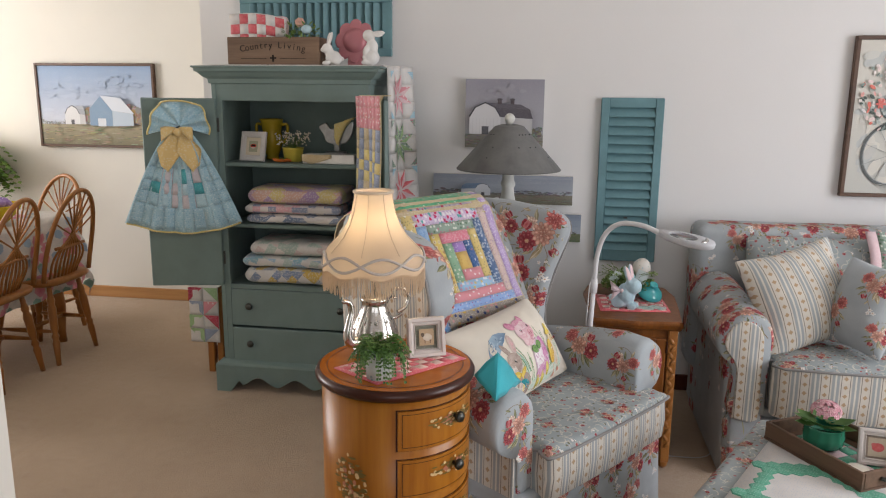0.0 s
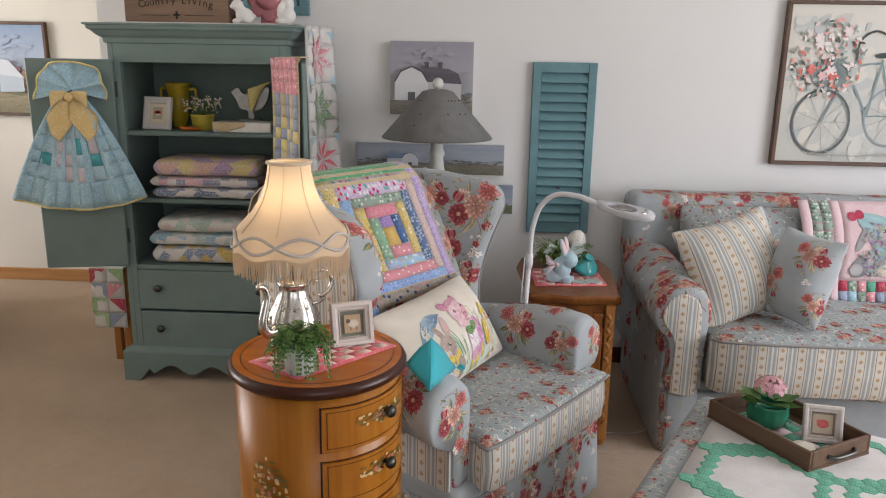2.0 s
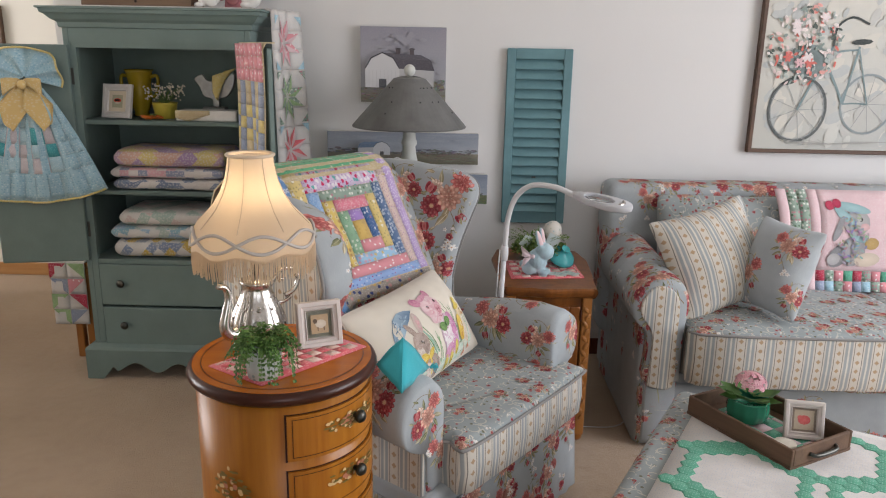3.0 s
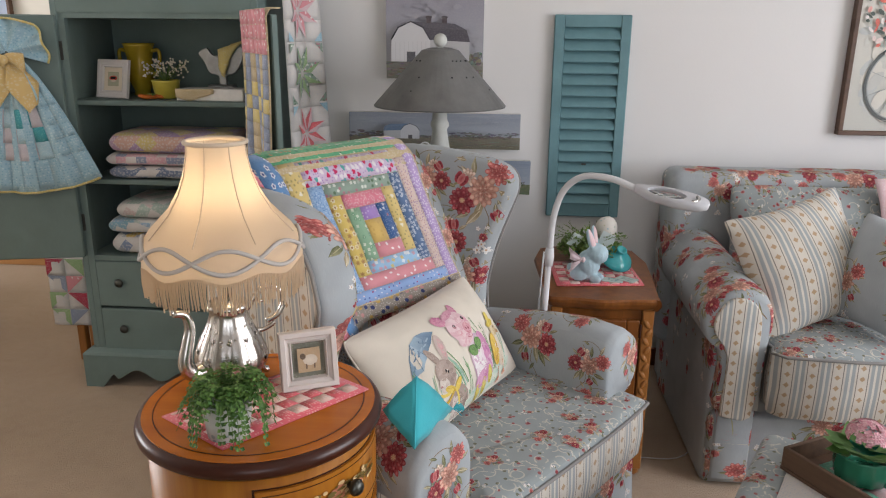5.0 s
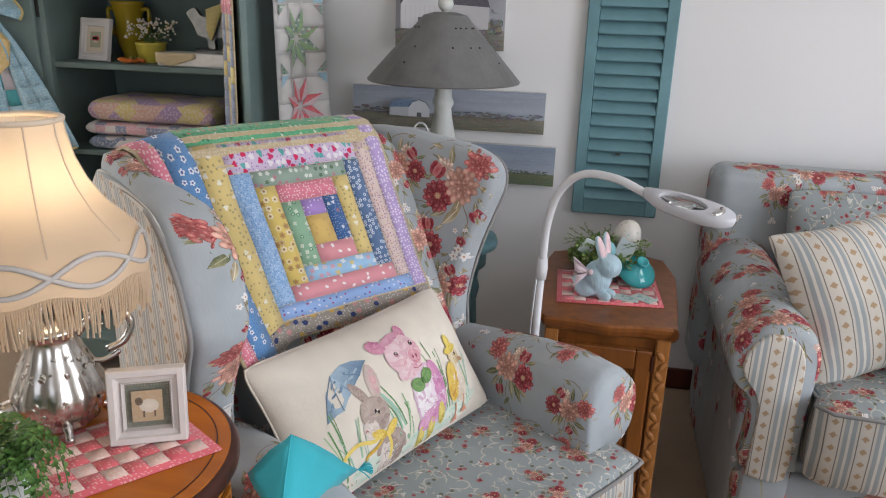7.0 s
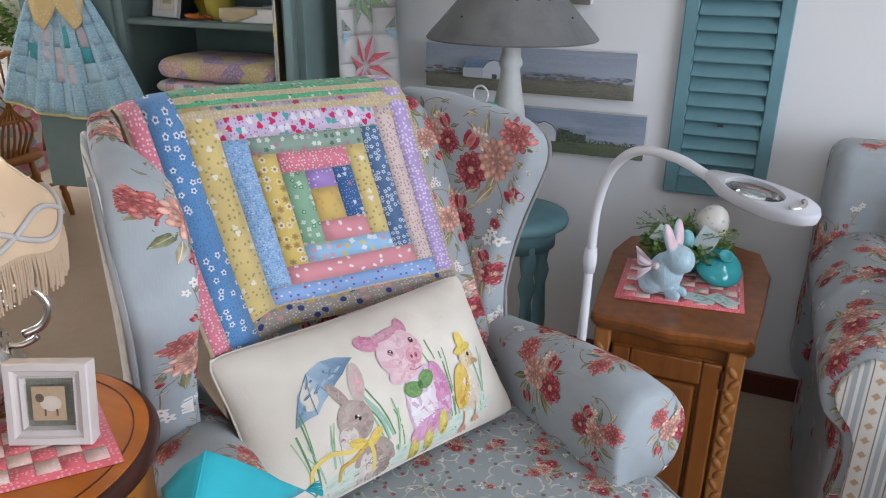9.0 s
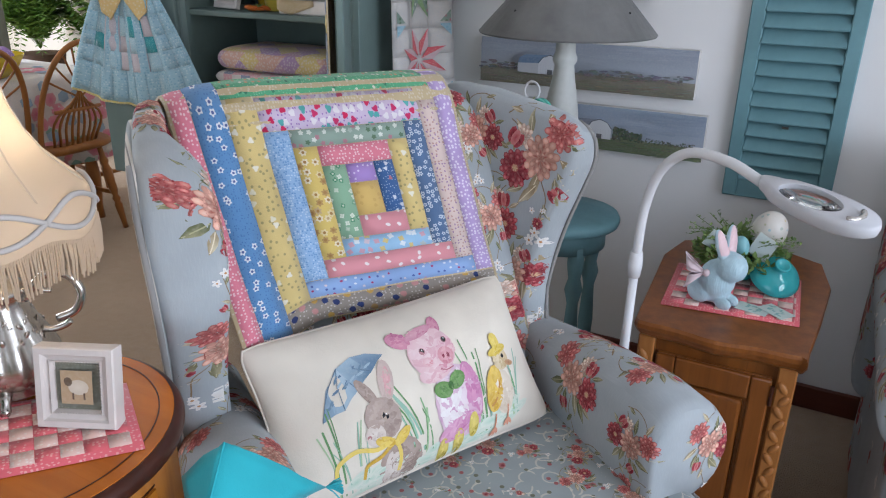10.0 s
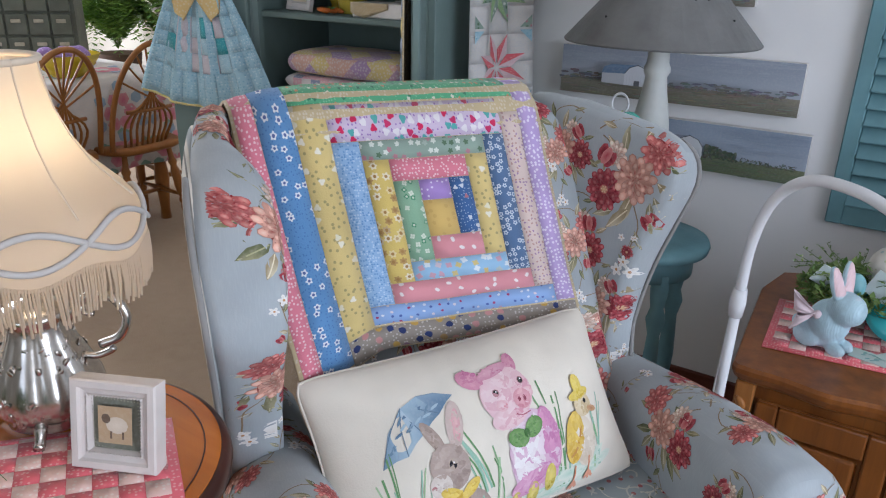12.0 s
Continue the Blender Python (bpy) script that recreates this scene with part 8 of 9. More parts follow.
def folded_stack(x0, x1, y0, z, layers):
    """A pile of folded quilts, each one a thing of its own, with soft rounded folds."""
    for k, (h, key, inset, label) in enumerate(layers):
        w = x1 - x0 - 2 * inset
        r = root("folded_quilt", label, "quilt", pose((x0 + x1) / 2 + 0.007 * (-1) ** k, y0 + 0.135 + 0.006 * (k % 2), z), "folded quilts in the armoire")
        for i in range(1):
            hh = h * 1.02
            rings = []
            for j in range(33):
                f = 0.5 - 0.5 * math.cos(math.pi * j / 32)
                x = (-w / 2 + w * f) * (1 - 0.012 * i)
                e = max(0.22, 1 - abs(2 * f - 1) ** 30) ** 0.5
                row = []
                for q in range(24):
                    aa = 2 * math.pi * q / 24
                    ca, sa = math.cos(aa), math.sin(aa)
                    yy = 0.130 * (abs(ca) ** 0.45) * (1 if ca > 0 else -1)
                    zz = hh / 2 + hh * 0.50 * (abs(sa) ** 0.50) * (1 if sa > 0 else -1) * e
                    lump = 0.004 * noise.noise(Vector((x * 14, yy * 14 + k, i * 5 + k)))
                    row.append((x, yy * (0.93 + 0.07 * e) + lump, zz + lump * 0.5))
                rings.append(row)
            part("fold", loft(rings), PW[key], r, smooth=True, m=pose(0, 0, h * 0.47 * i))
        z += h


folded_stack(-1.095, -0.655, 2.985, 0.7715, [(0.044, "blue", 0.0, "folded white quilt with grey-blue triangles"), (0.044, "pink", 0.004, "folded white quilt with pink and blue squares"), (0.070, "lilac", 0.010, "folded lilac and yellow patchwork quilt")])
folded_stack(-1.115, -0.665, 2.985, 0.4985, [(0.074, "ring", 0.0, "folded white quilt with grey and gold circles"), (0.056, "sky", 0.004, "folded white quilt with pale blue patches"), (0.062, "pale", 0.03, "folded white quilt with faint green flowers")])


def yellow_vase():
    r = root("vase", "yellow two-handled ceramic vase on the armoire shelf", "vase", pose(-1.040, 3.20, 1.0402))
    part("body", lathe([(0.026, 0), (0.030, 0.004), (0.026, 0.015), (0.040, 0.050), (0.046, 0.085), (0.042, 0.125), (0.050, 0.170), (0.056, 0.182), (0.052, 0.182), (0.036, 0.13), (0.002, 0.1)], 28), YELLOWGLAZE, r, smooth=True)
    for s in (-1, 1):
        part("handle", tube(smooth_path([(s * 0.046, 0, 0.155), (s * 0.070, 0, 0.158), (s * 0.074, 0, 0.130), (s * 0.062, 0, 0.085), (s * 0.046, 0, 0.075)], 5), 0.0065, 8), YELLOWGLAZE, r, smooth=True)


yellow_vase()
photo_frame("photo_frame", "small white frame with a red and green picture on the shelf", pose(-1.080, 3.055, 1.0415, -12, 0, -14), 0.128, 0.130, 0.026, paint("white frame paint", (0.60, 0.58, 0.57), 0.4), art_fruit)


def sprig_pot():
    r = root("potted_sprigs", "white baby's breath sprigs in a yellow pot", "plant", pose(-0.905, 3.10, 1.0402))
    part("pot", lathe([(0.036, 0), (0.039, 0.003), (0.046, 0.055), (0.049, 0.062), (0.044, 0.062), (0.038, 0.045)], 26), glazed("pale yellow ceramic", (0.50, 0.42, 0.06), 0.35), r, "yellow pot", True)
    rs = random.Random(6)
    stems, buds = bmesh.new(), bmesh.new()
    for i in range(46):
        a, d = rs.uniform(0, 6.28), rs.uniform(0.02, 0.088)
        e = Vector((d * math.cos(a), d * 0.8 * math.sin(a), 0.075 + rs.uniform(0.0, 0.055)))
        tube([Vector((0, 0, 0.05)), e * 0.6 + Vector((0, 0, 0.03)), e], 0.0007, 3, stems)
        for k in range(3):
            ball(buds, e + Vector((rs.uniform(-0.008, 0.008), rs.uniform(-0.008, 0.008), rs.uniform(-0.008, 0.008))), (0.0034, 0.0034, 0.0034), seg=6)
    part("stems", stems, HERB, r, "thin green stems")
    part("blossom_spray", buds, CREAM, r, "tiny white buds", True)


sprig_pot()


def shelf_bits():
    o = bmesh.new()
    for i, (x, a) in enumerate(((0, 0), (0.018, 20), (-0.014, -24), (0.03, -10))):
        vs = ball(o, (x, 0.01 * i, 0.010), (0.024, 0.007, 0.007), (0, 10, a + 10), 8)
    t = tagged(part("carrot_ornament", o, paint("orange felt", (0.50, 0.13, 0.015), 0.8), None, smooth=True, m=pose(-0.945, 3.015, 1.0405)), "small orange felt carrots on the shelf", "ornament")
    bm = bmesh.new()
    for i in range(10):
        leaf_quad(bm, Vector((0.02, 0.01, 0.012)), Vector((math.cos(i), math.sin(i * 1.7), 0.5)).normalized(), Vector((0, 0, 1)), 0.02, 0.004)
    part("green_top", bm, HERB, t)
    r = root("planter_box", "white wooden planter box with a patterned kerchief", "box", pose(-0.715, 3.05, 1.0402))
    part("box", B(-0.115, 0.115, -0.045, 0.045, 0, 0.040, 0.003, 1), WHITEGLAZE, r)
    f = lambda u, v: Vector((-0.115 + 0.13 * u, -0.047 - 0.002 * math.sin(6 * u), 0.042 - 0.042 * v * (1 - abs(u - 0.35)) - 0.002))
    part("kerchief", sheet(f, 0, 1, 0, 1, 8, 4, -0.003, 0.13, 0.05), Q["tan"], r, "patterned kerchief", True)
    tin = metal("worn galvanised tin", (0.34, 0.35, 0.36), 0.35)
    poly = round_poly([(-0.062, 0.165), (-0.045, 0.170), (-0.030, 0.150), (-0.010, 0.145), (0.05, 0.150), (0.075, 0.175), (0.085, 0.165), (0.075, 0.120), (0.05, 0.085), (0.02, 0.075), (0.018, 0.045), (-0.005, 0.045), (-0.008, 0.075), (-0.040, 0.085), (-0.055, 0.12), (-0.075, 0.15)], 3)
    rr = root("tin_figure", "galvanised tin bird figure with a yellow checked scarf", "figurine", pose(-0.72, 3.14, 1.0402))
    part("silhouette", slab(poly, lambda a, b, t: Vector((a, t, b)), 0.018, 0.003), tin, rr, smooth=False)
    part("stand", B(-0.045, 0.045, -0.02, 0.02, 0, 0.046, 0.003, 1), tin, rr)
    f2 = lambda u, v: Vector((0.0 + 0.105 * u * (0.4 + 0.6 * (1 - v)), -0.016 - 0.006 * math.sin(5 * u), 0.165 + 0.035 * u - 0.11 * v * (0.35 + 0.65 * (1 - abs(2 * u - 0.7)))))
    part("scarf", sheet(f2, 0, 1, 0, 1, 8, 6, -0.004, 0.1, 0.1), Q["lemon"], rr, "yellow checked scarf", True)


shelf_bits()


# ---- quilts on the armoire doors ----
def door_quilt_at(u, v):
    e = Vector((0.167, -0.27, 0)).normalized()
    h = Vector((-0.552, 2.955, 0))
    n = Vector((e.y, -e.x, 0))
    off = 0.022 + 0.012 * math.sin(u * 9) * v
    if v < 0:
        off, z = 0.022 - 0.05 * min(1, -v / 0.12), 1.327 - 0.02 * max(0, -v - 0.10)
    else:
        z = 1.327 - 0.015 * 0 - 0.50 * v
    p = h + e * (0.005 + 0.315 * u + 0.01 * math.sin(v * 5)) + n * off
    return Vector((p.x, p.y, z))


ps = []
for j in range(12):
    for i in range(6):
        key = "pinkb" if j < 3 else (("tan", "grey")[(i % 2)] if j in (3, 4, 8, 9, 10, 11) else ("grey", "lemon")[(i + j) % 2])
        ps.append((i / 6, (i + 1) / 6, j / 12, (j + 1) / 12, key))
quilt("door_quilt", "pink, yellow and grey quilt over the open armoire door", door_quilt_at, ps, 0.32, 0.5, "tan", flip=True, nn=(8, 16), bounds=(-0.01, 1.01, -0.10, 1.01))


def star_at(u, v):
    a, b = Vector((-0.470, 3.030, 0)), Vector((-0.410, 3.235, 0))
    p = a.lerp(b, u) + Vector((0.012 * math.sin(u * 7 + 1) + 0.035 * min(1, max(0, v)) * (0.3 + u * 0.7), 0, 0))
    if v < 0:
        return Vector((p.x + 0.5 * v, p.y, 1.452 + 0.03 * v * v))
    return Vector((p.x, p.y, 1.452 - 0.66 * v))


SQ = quilt("star_quilt", "white quilt with pink and green stars hung from the armoire top", star_at, [(i / 3, (i + 1) / 3, j / 9, (j + 1) / 9, "white") for i in range(3) for j in range(9)], 0.26, 0.66, "white", flip=True, nn=(10, 20), bounds=(-0.01, 1.01, -0.16, 1.01))
for k in range(3):
    cu, cv, ru, rv = 0.5, 0.18 + 0.31 * k, 0.40, 0.145
    key = ("pinkb", "sagef", "coral")[k % 3]
    for i in range(8):
        a, b = radians(45 * i), radians(45 * i + 45)
        m = radians(45 * i + 22.5)
        P = lambda r, q: (cu + ru * r * math.cos(q), cv + rv * r * math.sin(q))
        for f, t in enumerate(([P(0.10, m), P(0.50, a), P(1.0, m)], [P(0.10, m), P(1.0, m), P(0.50, b)])):
            part("star_point", poly_on(star_at, t, -0.0095), Q[key if f == 0 else ("blush", "leafg", "blush")[k % 3]], SQ)
    for du in (-1, 1):
        for dv in (-1, 1):
            t = [(cu + du * 0.46, cv + dv * 0.15), (cu + du * 0.30, cv + dv * 0.15), (cu + du * 0.46, cv + dv * 0.10)]
            part("corner_patch", poly_on(star_at, t, -0.0095), Q["sagef" if k % 2 else "aqua"], SQ)


BOW = printed("golden bow cotton", (0.66, 0.48, 0.21), [(0.68, 0.55, 0.32)], 110, 0.36)


def dress_quilt():
    """A gathered patchwork apron tied with a yellow bow, hung flat on the open door."""
    h, e = Vector((-1.185, 2.955, 0)), Vector((-1.49, 2.885, 0))
    d = (e - h).normalized()
    n = Vector((d.y, -d.x, 0))
    n = n if n.y < 0 else -n
    c = h.lerp(e, 0.48)

    def at(u, v):
        w = 0.055 + 0.42 * max(0, v) ** 0.74
        f = (0.015 * math.cos(u * math.pi * 7 + 0.6) + 0.006 * math.cos(u * math.pi * 17)) * (0.25 + 0.75 * v) * (1 - 0.3 * v)
        x = (0.5 - u) * w
        dip = 0.045 * (1 - (2 * u - 1) ** 2) * v
        p = c + d * x + n * (0.030 + f + 0.012)
        return Vector((p.x, p.y, 1.185 - 0.40 * v - dip))

    ps = []
    rows = [(0.02, 0.38), (0.38, 0.52), (0.52, 0.63), (0.63, 0.76)]
    keys = [["aqua", "aqua", "aquap", "aquap", "aqua", "aqua"], ["aqua", "pale", "aquap", "teal", "pale", "aqua"], ["teal", "pale", "pale", "aquap", "teal", "aqua"], ["aqua", "aquap", "pale", "pale", "aquap", "aqua"]]
    for (v0, v1), kk in zip(rows, keys):
        for i, key in enumerate(kk):
            ps.append((0.10 + 0.80 * i / 6, 0.10 + 0.80 * (i + 1) / 6, v0, v1, key))
    for i in range(10):
        ps.append((i / 10, (i + 1) / 10, 0.76, 0.975, "aqua"))
    for i in range(4):
        v0, v1 = rows[i]
        ps.append((0.0, 0.10, v0, v1, "aqua"))
        ps.append((0.90, 1.0, v0, v1, "aqua"))
    q = quilt("hanging_apron", "aqua patchwork apron with a yellow bow on the armoire door", at, ps, 0.4, 0.42, "aqua", flip=True, nn=(40, 14), bounds=(-0.012, 1.012, 0.0, 1.0), cat="apron")

    def ruff(u, v):
        a = radians(197 - 214 * u)
        r0 = 0.004 + 0.112 * v * (1 - 0.10 * abs(math.sin(u * 9)))
        p = c + d * (-math.cos(a) * r0 * 1.15) + n * (0.040 + 0.016 * math.cos(u * 30) * v)
        return Vector((p.x, p.y, 1.195 + math.sin(a) * r0 * 1.0))

    part("ruffle", sheet(ruff, 0, 1, 0, 1, 60, 4, -0.003, 0.3, 0.1), Q["aqua"], q, "gathered aqua ruffle", True)
    part("ruffle_edge", tube([ruff(i / 60, 1.0) for i in range(61)], 0.004, 6), Q["lemon"], q, "yellow binding", True)
    part("hem_binding", tube([at(i / 40, 1.0) + Vector((0, -0.004, 0)) for i in range(41)], 0.0042, 6), Q["lemon"], q, "yellow binding", True)
    for s in (-1, 1):
        loop = lambda u, v, s=s: c_at(c, d, n, s * (0.006 + 0.058 * math.sin(u * math.pi * 0.92)), 0.066 + 0.016 * math.sin(u * math.pi), 1.172 + 0.016 * math.cos(u * math.pi * 2) * 0.6 + (v - 0.5) * (0.018 + 0.040 * math.sin(u * math.pi)))
        part("bow_loop", sheet(loop, 0, 1, 0, 1, 14, 4, 0.003 * s, 0.1, 0.06), BOW, q, "yellow checked bow", True)
        tail = lambda u, v, s=s: c_at(c, d, n, s * (0.016 + 0.050 * v) + (u - 0.5) * (0.024 + 0.15 * min(v, 1.02 - v)), 0.062 + 0.006 * math.sin(u * 6), 1.168 - 0.148 * v + s * (u - 0.5) * 0.03 * v)
        part("bow_tail", sheet(tail, 0, 1, 0, 1, 6, 10, 0.003, 0.06, 0.17), BOW, q, "yellow checked bow tail", True)
    bm = bmesh.new()
    ball(bm, c_at(c, d, n, 0, 0.075, 1.172), (0.016, 0.012, 0.017))
    part("bow_knot", bm, BOW, q, "yellow knot", True)


def c_at(c, d, n, x, o, z):
    p = c - d * x + n * o
    return Vector((p.x, p.y, z))


dress_quilt()


# ---- on top of the armoire ----
TOPZ = 1.4455
part_r = tagged(part("runner", sheet(lambda u, v: Vector((-1.20 + 0.70 * u, 2.935 + 0.33 * v, TOPZ + 0.001)), 0, 1, 0, 1, 8, 4, 0.004, 0.7, 0.33), Q["white"]), "pale cloth runner on the armoire top", "runner")


def crate():
    r = root("crate", "old brown wooden crate lettered in black", "crate", pose(-0.930, 3.05, TOPZ + 0.0056))
    w, dd, h = 0.20, 0.085, 0.112
    for y0, y1 in ((-dd, -dd + 0.012), (dd - 0.012, dd)):
        part("side_board", B(-w, w, y0, y1, 0, h, 0.003, 1), CRATEWOOD, r)
    for x0, x1 in ((-w, -w + 0.012), (w - 0.012, w)):
        part("end_board", B(x0, x1, -dd + 0.012, dd - 0.012, 0, h, 0.003, 1), CRATEWOOD, r)
    part("bottom_board", B(-w + 0.012, w - 0.012, -dd + 0.012, dd - 0.012, 0, 0.01), CRATEWOOD, r)
    part("knob", lathe([(0.006, 0), (0.006, 0.01), (0.016, 0.014), (0.018, 0.022), (0.014, 0.03), (0.004, 0.032)], 16), DARKMETAL, r, "dark iron knob", True, Matrix.Translation((-w, 0, 0.085)) @ pose(0, 0, 0, 0, -90, 0))
    ink = N("black stencil ink", 0.8).col((0.025, 0.018, 0.014)).m
    words = "Country Living"
    for i, ch in enumerate(words):
        if ch == " ":
            continue
        f = (i - (len(words) - 1) / 2) / len(words) * 2
        cu = bpy.data.curves.new("letter", "FONT")
        cu.body, cu.size, cu.align_x, cu.extrude = ch, 0.037, "CENTER", 0.0004
        cu.materials.append(ink)
        o = new("letter", cu)
        o.parent = r
        o.matrix_basis = pose(f * 0.140, -dd - 0.0006, 0.067 - 0.016 * f * f, 90, f * 13, 0)
    bm = B(-0.004, 0.004, -dd - 0.001, -dd + 0.001, 0.012, 0.040)
    box(bm, -0.013, 0.013, -dd - 0.001, -dd + 0.001, 0.024, 0.030)
    part("ornament", bm, ink, r)
    bm = B(-0.14, -0.03, -dd - 0.001, -dd + 0.001, 0.024, 0.026)
    part("ruled_line", bm, ink, r)
    part("ruled_line", B(0.03, 0.14, -dd - 0.001, -dd + 0.001, 0.024, 0.026), ink, r)


crate()


def crate_quilt_at(u, v):
    return Vector((-1.125 + 0.235 * u, 3.045 - 0.045 + 0.004 * math.sin(u * 8), 1.655 + 0.012 * math.sin(u * 3) - 0.02 * u - 0.12 * v))


ps = [(i / 6, (i + 1) / 6, j / 3, (j + 1) / 3, "coral" if (i + j) % 2 else "white") for i in range(6) for j in range(3)]
cq = quilt("crate_quilt", "folded red and white checked quilt standing in the crate", crate_quilt_at, ps, 0.235, 0.12, "white", nn=(10, 4), bounds=(-0.02, 1.02, -0.03, 1.0))
part("fold", B(-1.128, -0.888, 3.004, 3.060, 1.535, 1.650, 0.016, 4), Q["blush"], cq, "folded layers", True)


def crate_greens():
    r = root("greenery", "greens with an egg and a peach rose in the crate", "plant", pose(-0.835, 3.03, 1.545))
    bm = bmesh.new()
    rs = random.Random(15)
    for i in range(160):
        a, d = rs.uniform(0, 6.28), rs.random() ** 0.5 * 0.07
        leaf_quad(bm, Vector((d * math.cos(a) * 1.2, d * math.sin(a), rs.uniform(0.0, 0.065))), Vector((rs.uniform(-1, 1), rs.uniform(-1, 1), rs.uniform(-0.4, 0.9))).normalized(), Vector((0, 0, 1)), rs.uniform(0.018, 0.034), rs.uniform(0.004, 0.009))
    part("foliage", bm, HERB, r, "mixed green leaves")
    bm = bmesh.new()
    ball(bm, (0.045, -0.045, 0.050), (0.022, 0.018, 0.018), (0, 0, 20))
    part("egg", bm, AQUAGLAZE, r, "pale aqua egg", True)
    bm = bmesh.new()
    for k in range(10):
        ball(bm, (0.012 + 0.012 * math.cos(k * 0.9), -0.03, 0.078 + 0.010 * math.sin(k * 0.9)), (0.010, 0.007, 0.010), (0, k * 40, 0), 8)
    part("rose", bm, glazed("peach petal", (0.62, 0.36, 0.28), 0.7), r, "peach rose", True)


crate_greens()
figurine("bunny_figurine", "white porcelain long-eared figurine crouching on the armoire", pose(-0.680, 2.985, TOPZ + 0.0056, 0, 0, -150), WHITEGLAZE, 0.86)


def tall_figurine():
    bm = bmesh.new()
    ball(bm, (0, 0, 0.032), (0.036, 0.030, 0.034))
    ball(bm, (0.004, 0, 0.072), (0.026, 0.024, 0.034))
    ball(bm, (-0.008, 0, 0.118), (0.026, 0.023, 0.024))
    ball(bm, (0.030, 0.004, 0.128), (0.030, 0.010, 0.011), (0, -8, 0))
    ball(bm, (0.022, -0.014, 0.122), (0.026, 0.009, 0.011), (0, 6, 0))
    for y in (-0.016, 0.016):
        ball(bm, (-0.020, y, 0.060), (0.012, 0.009, 0.024), (0, 20, 0))
        ball(bm, (-0.018, y, 0.012), (0.022, 0.011, 0.012))
    TB = tagged(part("bunny_figurine", bm, WHITEGLAZE, None, smooth=True, m=pose(-0.520, 2.995, TOPZ + 0.0056, 0, 0, 20)), "white porcelain figurine with long ears sitting upright on the armoire", "figurine")
    fuse(TB)


tall_figurine()


def pink_fan():
    r = root("pink_dish", "pink scalloped flower-shaped glass dish propped up on the armoire", "dish", pose(-0.615, 3.09, TOPZ + 0.0056, -12))
    pg = N("pink pressed glass", 0.15, 0, 0.5)
    pg.b.inputs["Transmission Weight"].default_value = 0.25
    pg.col((0.58, 0.22, 0.25))
    for i in range(8):
        a = radians(45 * i)
        part("petal", slab(round_poly([(0.03 * math.cos(radians(q)), 0.036 * math.sin(radians(q))) for q in range(0, 360, 45)], 2), lambda x, z, t, a=a: Vector((0.058 * math.cos(a) + x, t - 0.012, 0.105 + 0.058 * math.sin(a) + z)), 0.010, 0.006), pg.m, r, smooth=True)
    part("centre", lathe([(0.05, -0.004), (0.052, 0.0), (0.03, 0.006)], 24), pg.m, r, smooth=True, m=pose(0, -0.02, 0.105, 90))
    part("stand", B(-0.03, 0.03, -0.01, 0.03, 0, 0.05, 0.003, 1), pg.m, r)


pink_fan()


# ---- small quilt rack beside the armoire ----
def rack():
    r = root("quilt_rack", "small oak stool holding a pinwheel quilt beside the armoire", "stool", pose(-1.372, 3.24, 0))
    part("seat", B(-0.065, 0.065, -0.09, 0.09, 0.405, 0.425, 0.004, 1), OAK, r)
    for x in (0.0, 0.050):
        for y in (-0.07, 0.07):
            part("leg", B(x - 0.016, x + 0.016, y - 0.016, y + 0.016, 0, 0.405, 0.003, 1), OAK, r)
    f = lambda u, v: Vector((-1.455 + 0.145 * u, 3.130 - 0.004 * math.sin(u * 6), 0.432 - 0.27 * v))
    ps = []
    cols = [["grey", "redq"], ["pinkb", "leafg"], ["leafg", "pinkb"]]
    for j in range(4):
        for i in range(2):
            a, b = cols[j % 3][i % 2], "white"
            ps.append((i / 2 + 0.01, (i + 1) / 2 - 0.01, j / 4, (j + 1) / 4, b))
    q = quilt("pinwheel_quilt", "pinwheel patchwork quilt with red, green and blue triangles", f, ps, 0.158, 0.29, "white", nn=(4, 6))
    rs = random.Random(1)
    for j in range(4):
        for i in range(2):
            u0, u1, v0, v1 = i / 2, (i + 1) / 2, j / 4, (j + 1) / 4
            t = [(u0, v0), (u1, v0), (u1, v1)] if (i + j) % 2 else [(u0, v1), (u1, v0), (u0, v0)]
            part("triangle_patch", poly_on(f, t, -0.0092), Q[["redq", "leafg", "grey", "pinkb", "leafg"][(i + j * 2) % 5]], q)
    f3 = lambda u, v: Vector((-1.455 + 0.145 * u, 3.130 + 0.19 * v, 0.432))
    part("seat_cover", sheet(f3, 0, 1, 0, 1, 2, 3, 0.004, 0.158, 0.19), Q["white"], q, "folded quilt end")


rack()


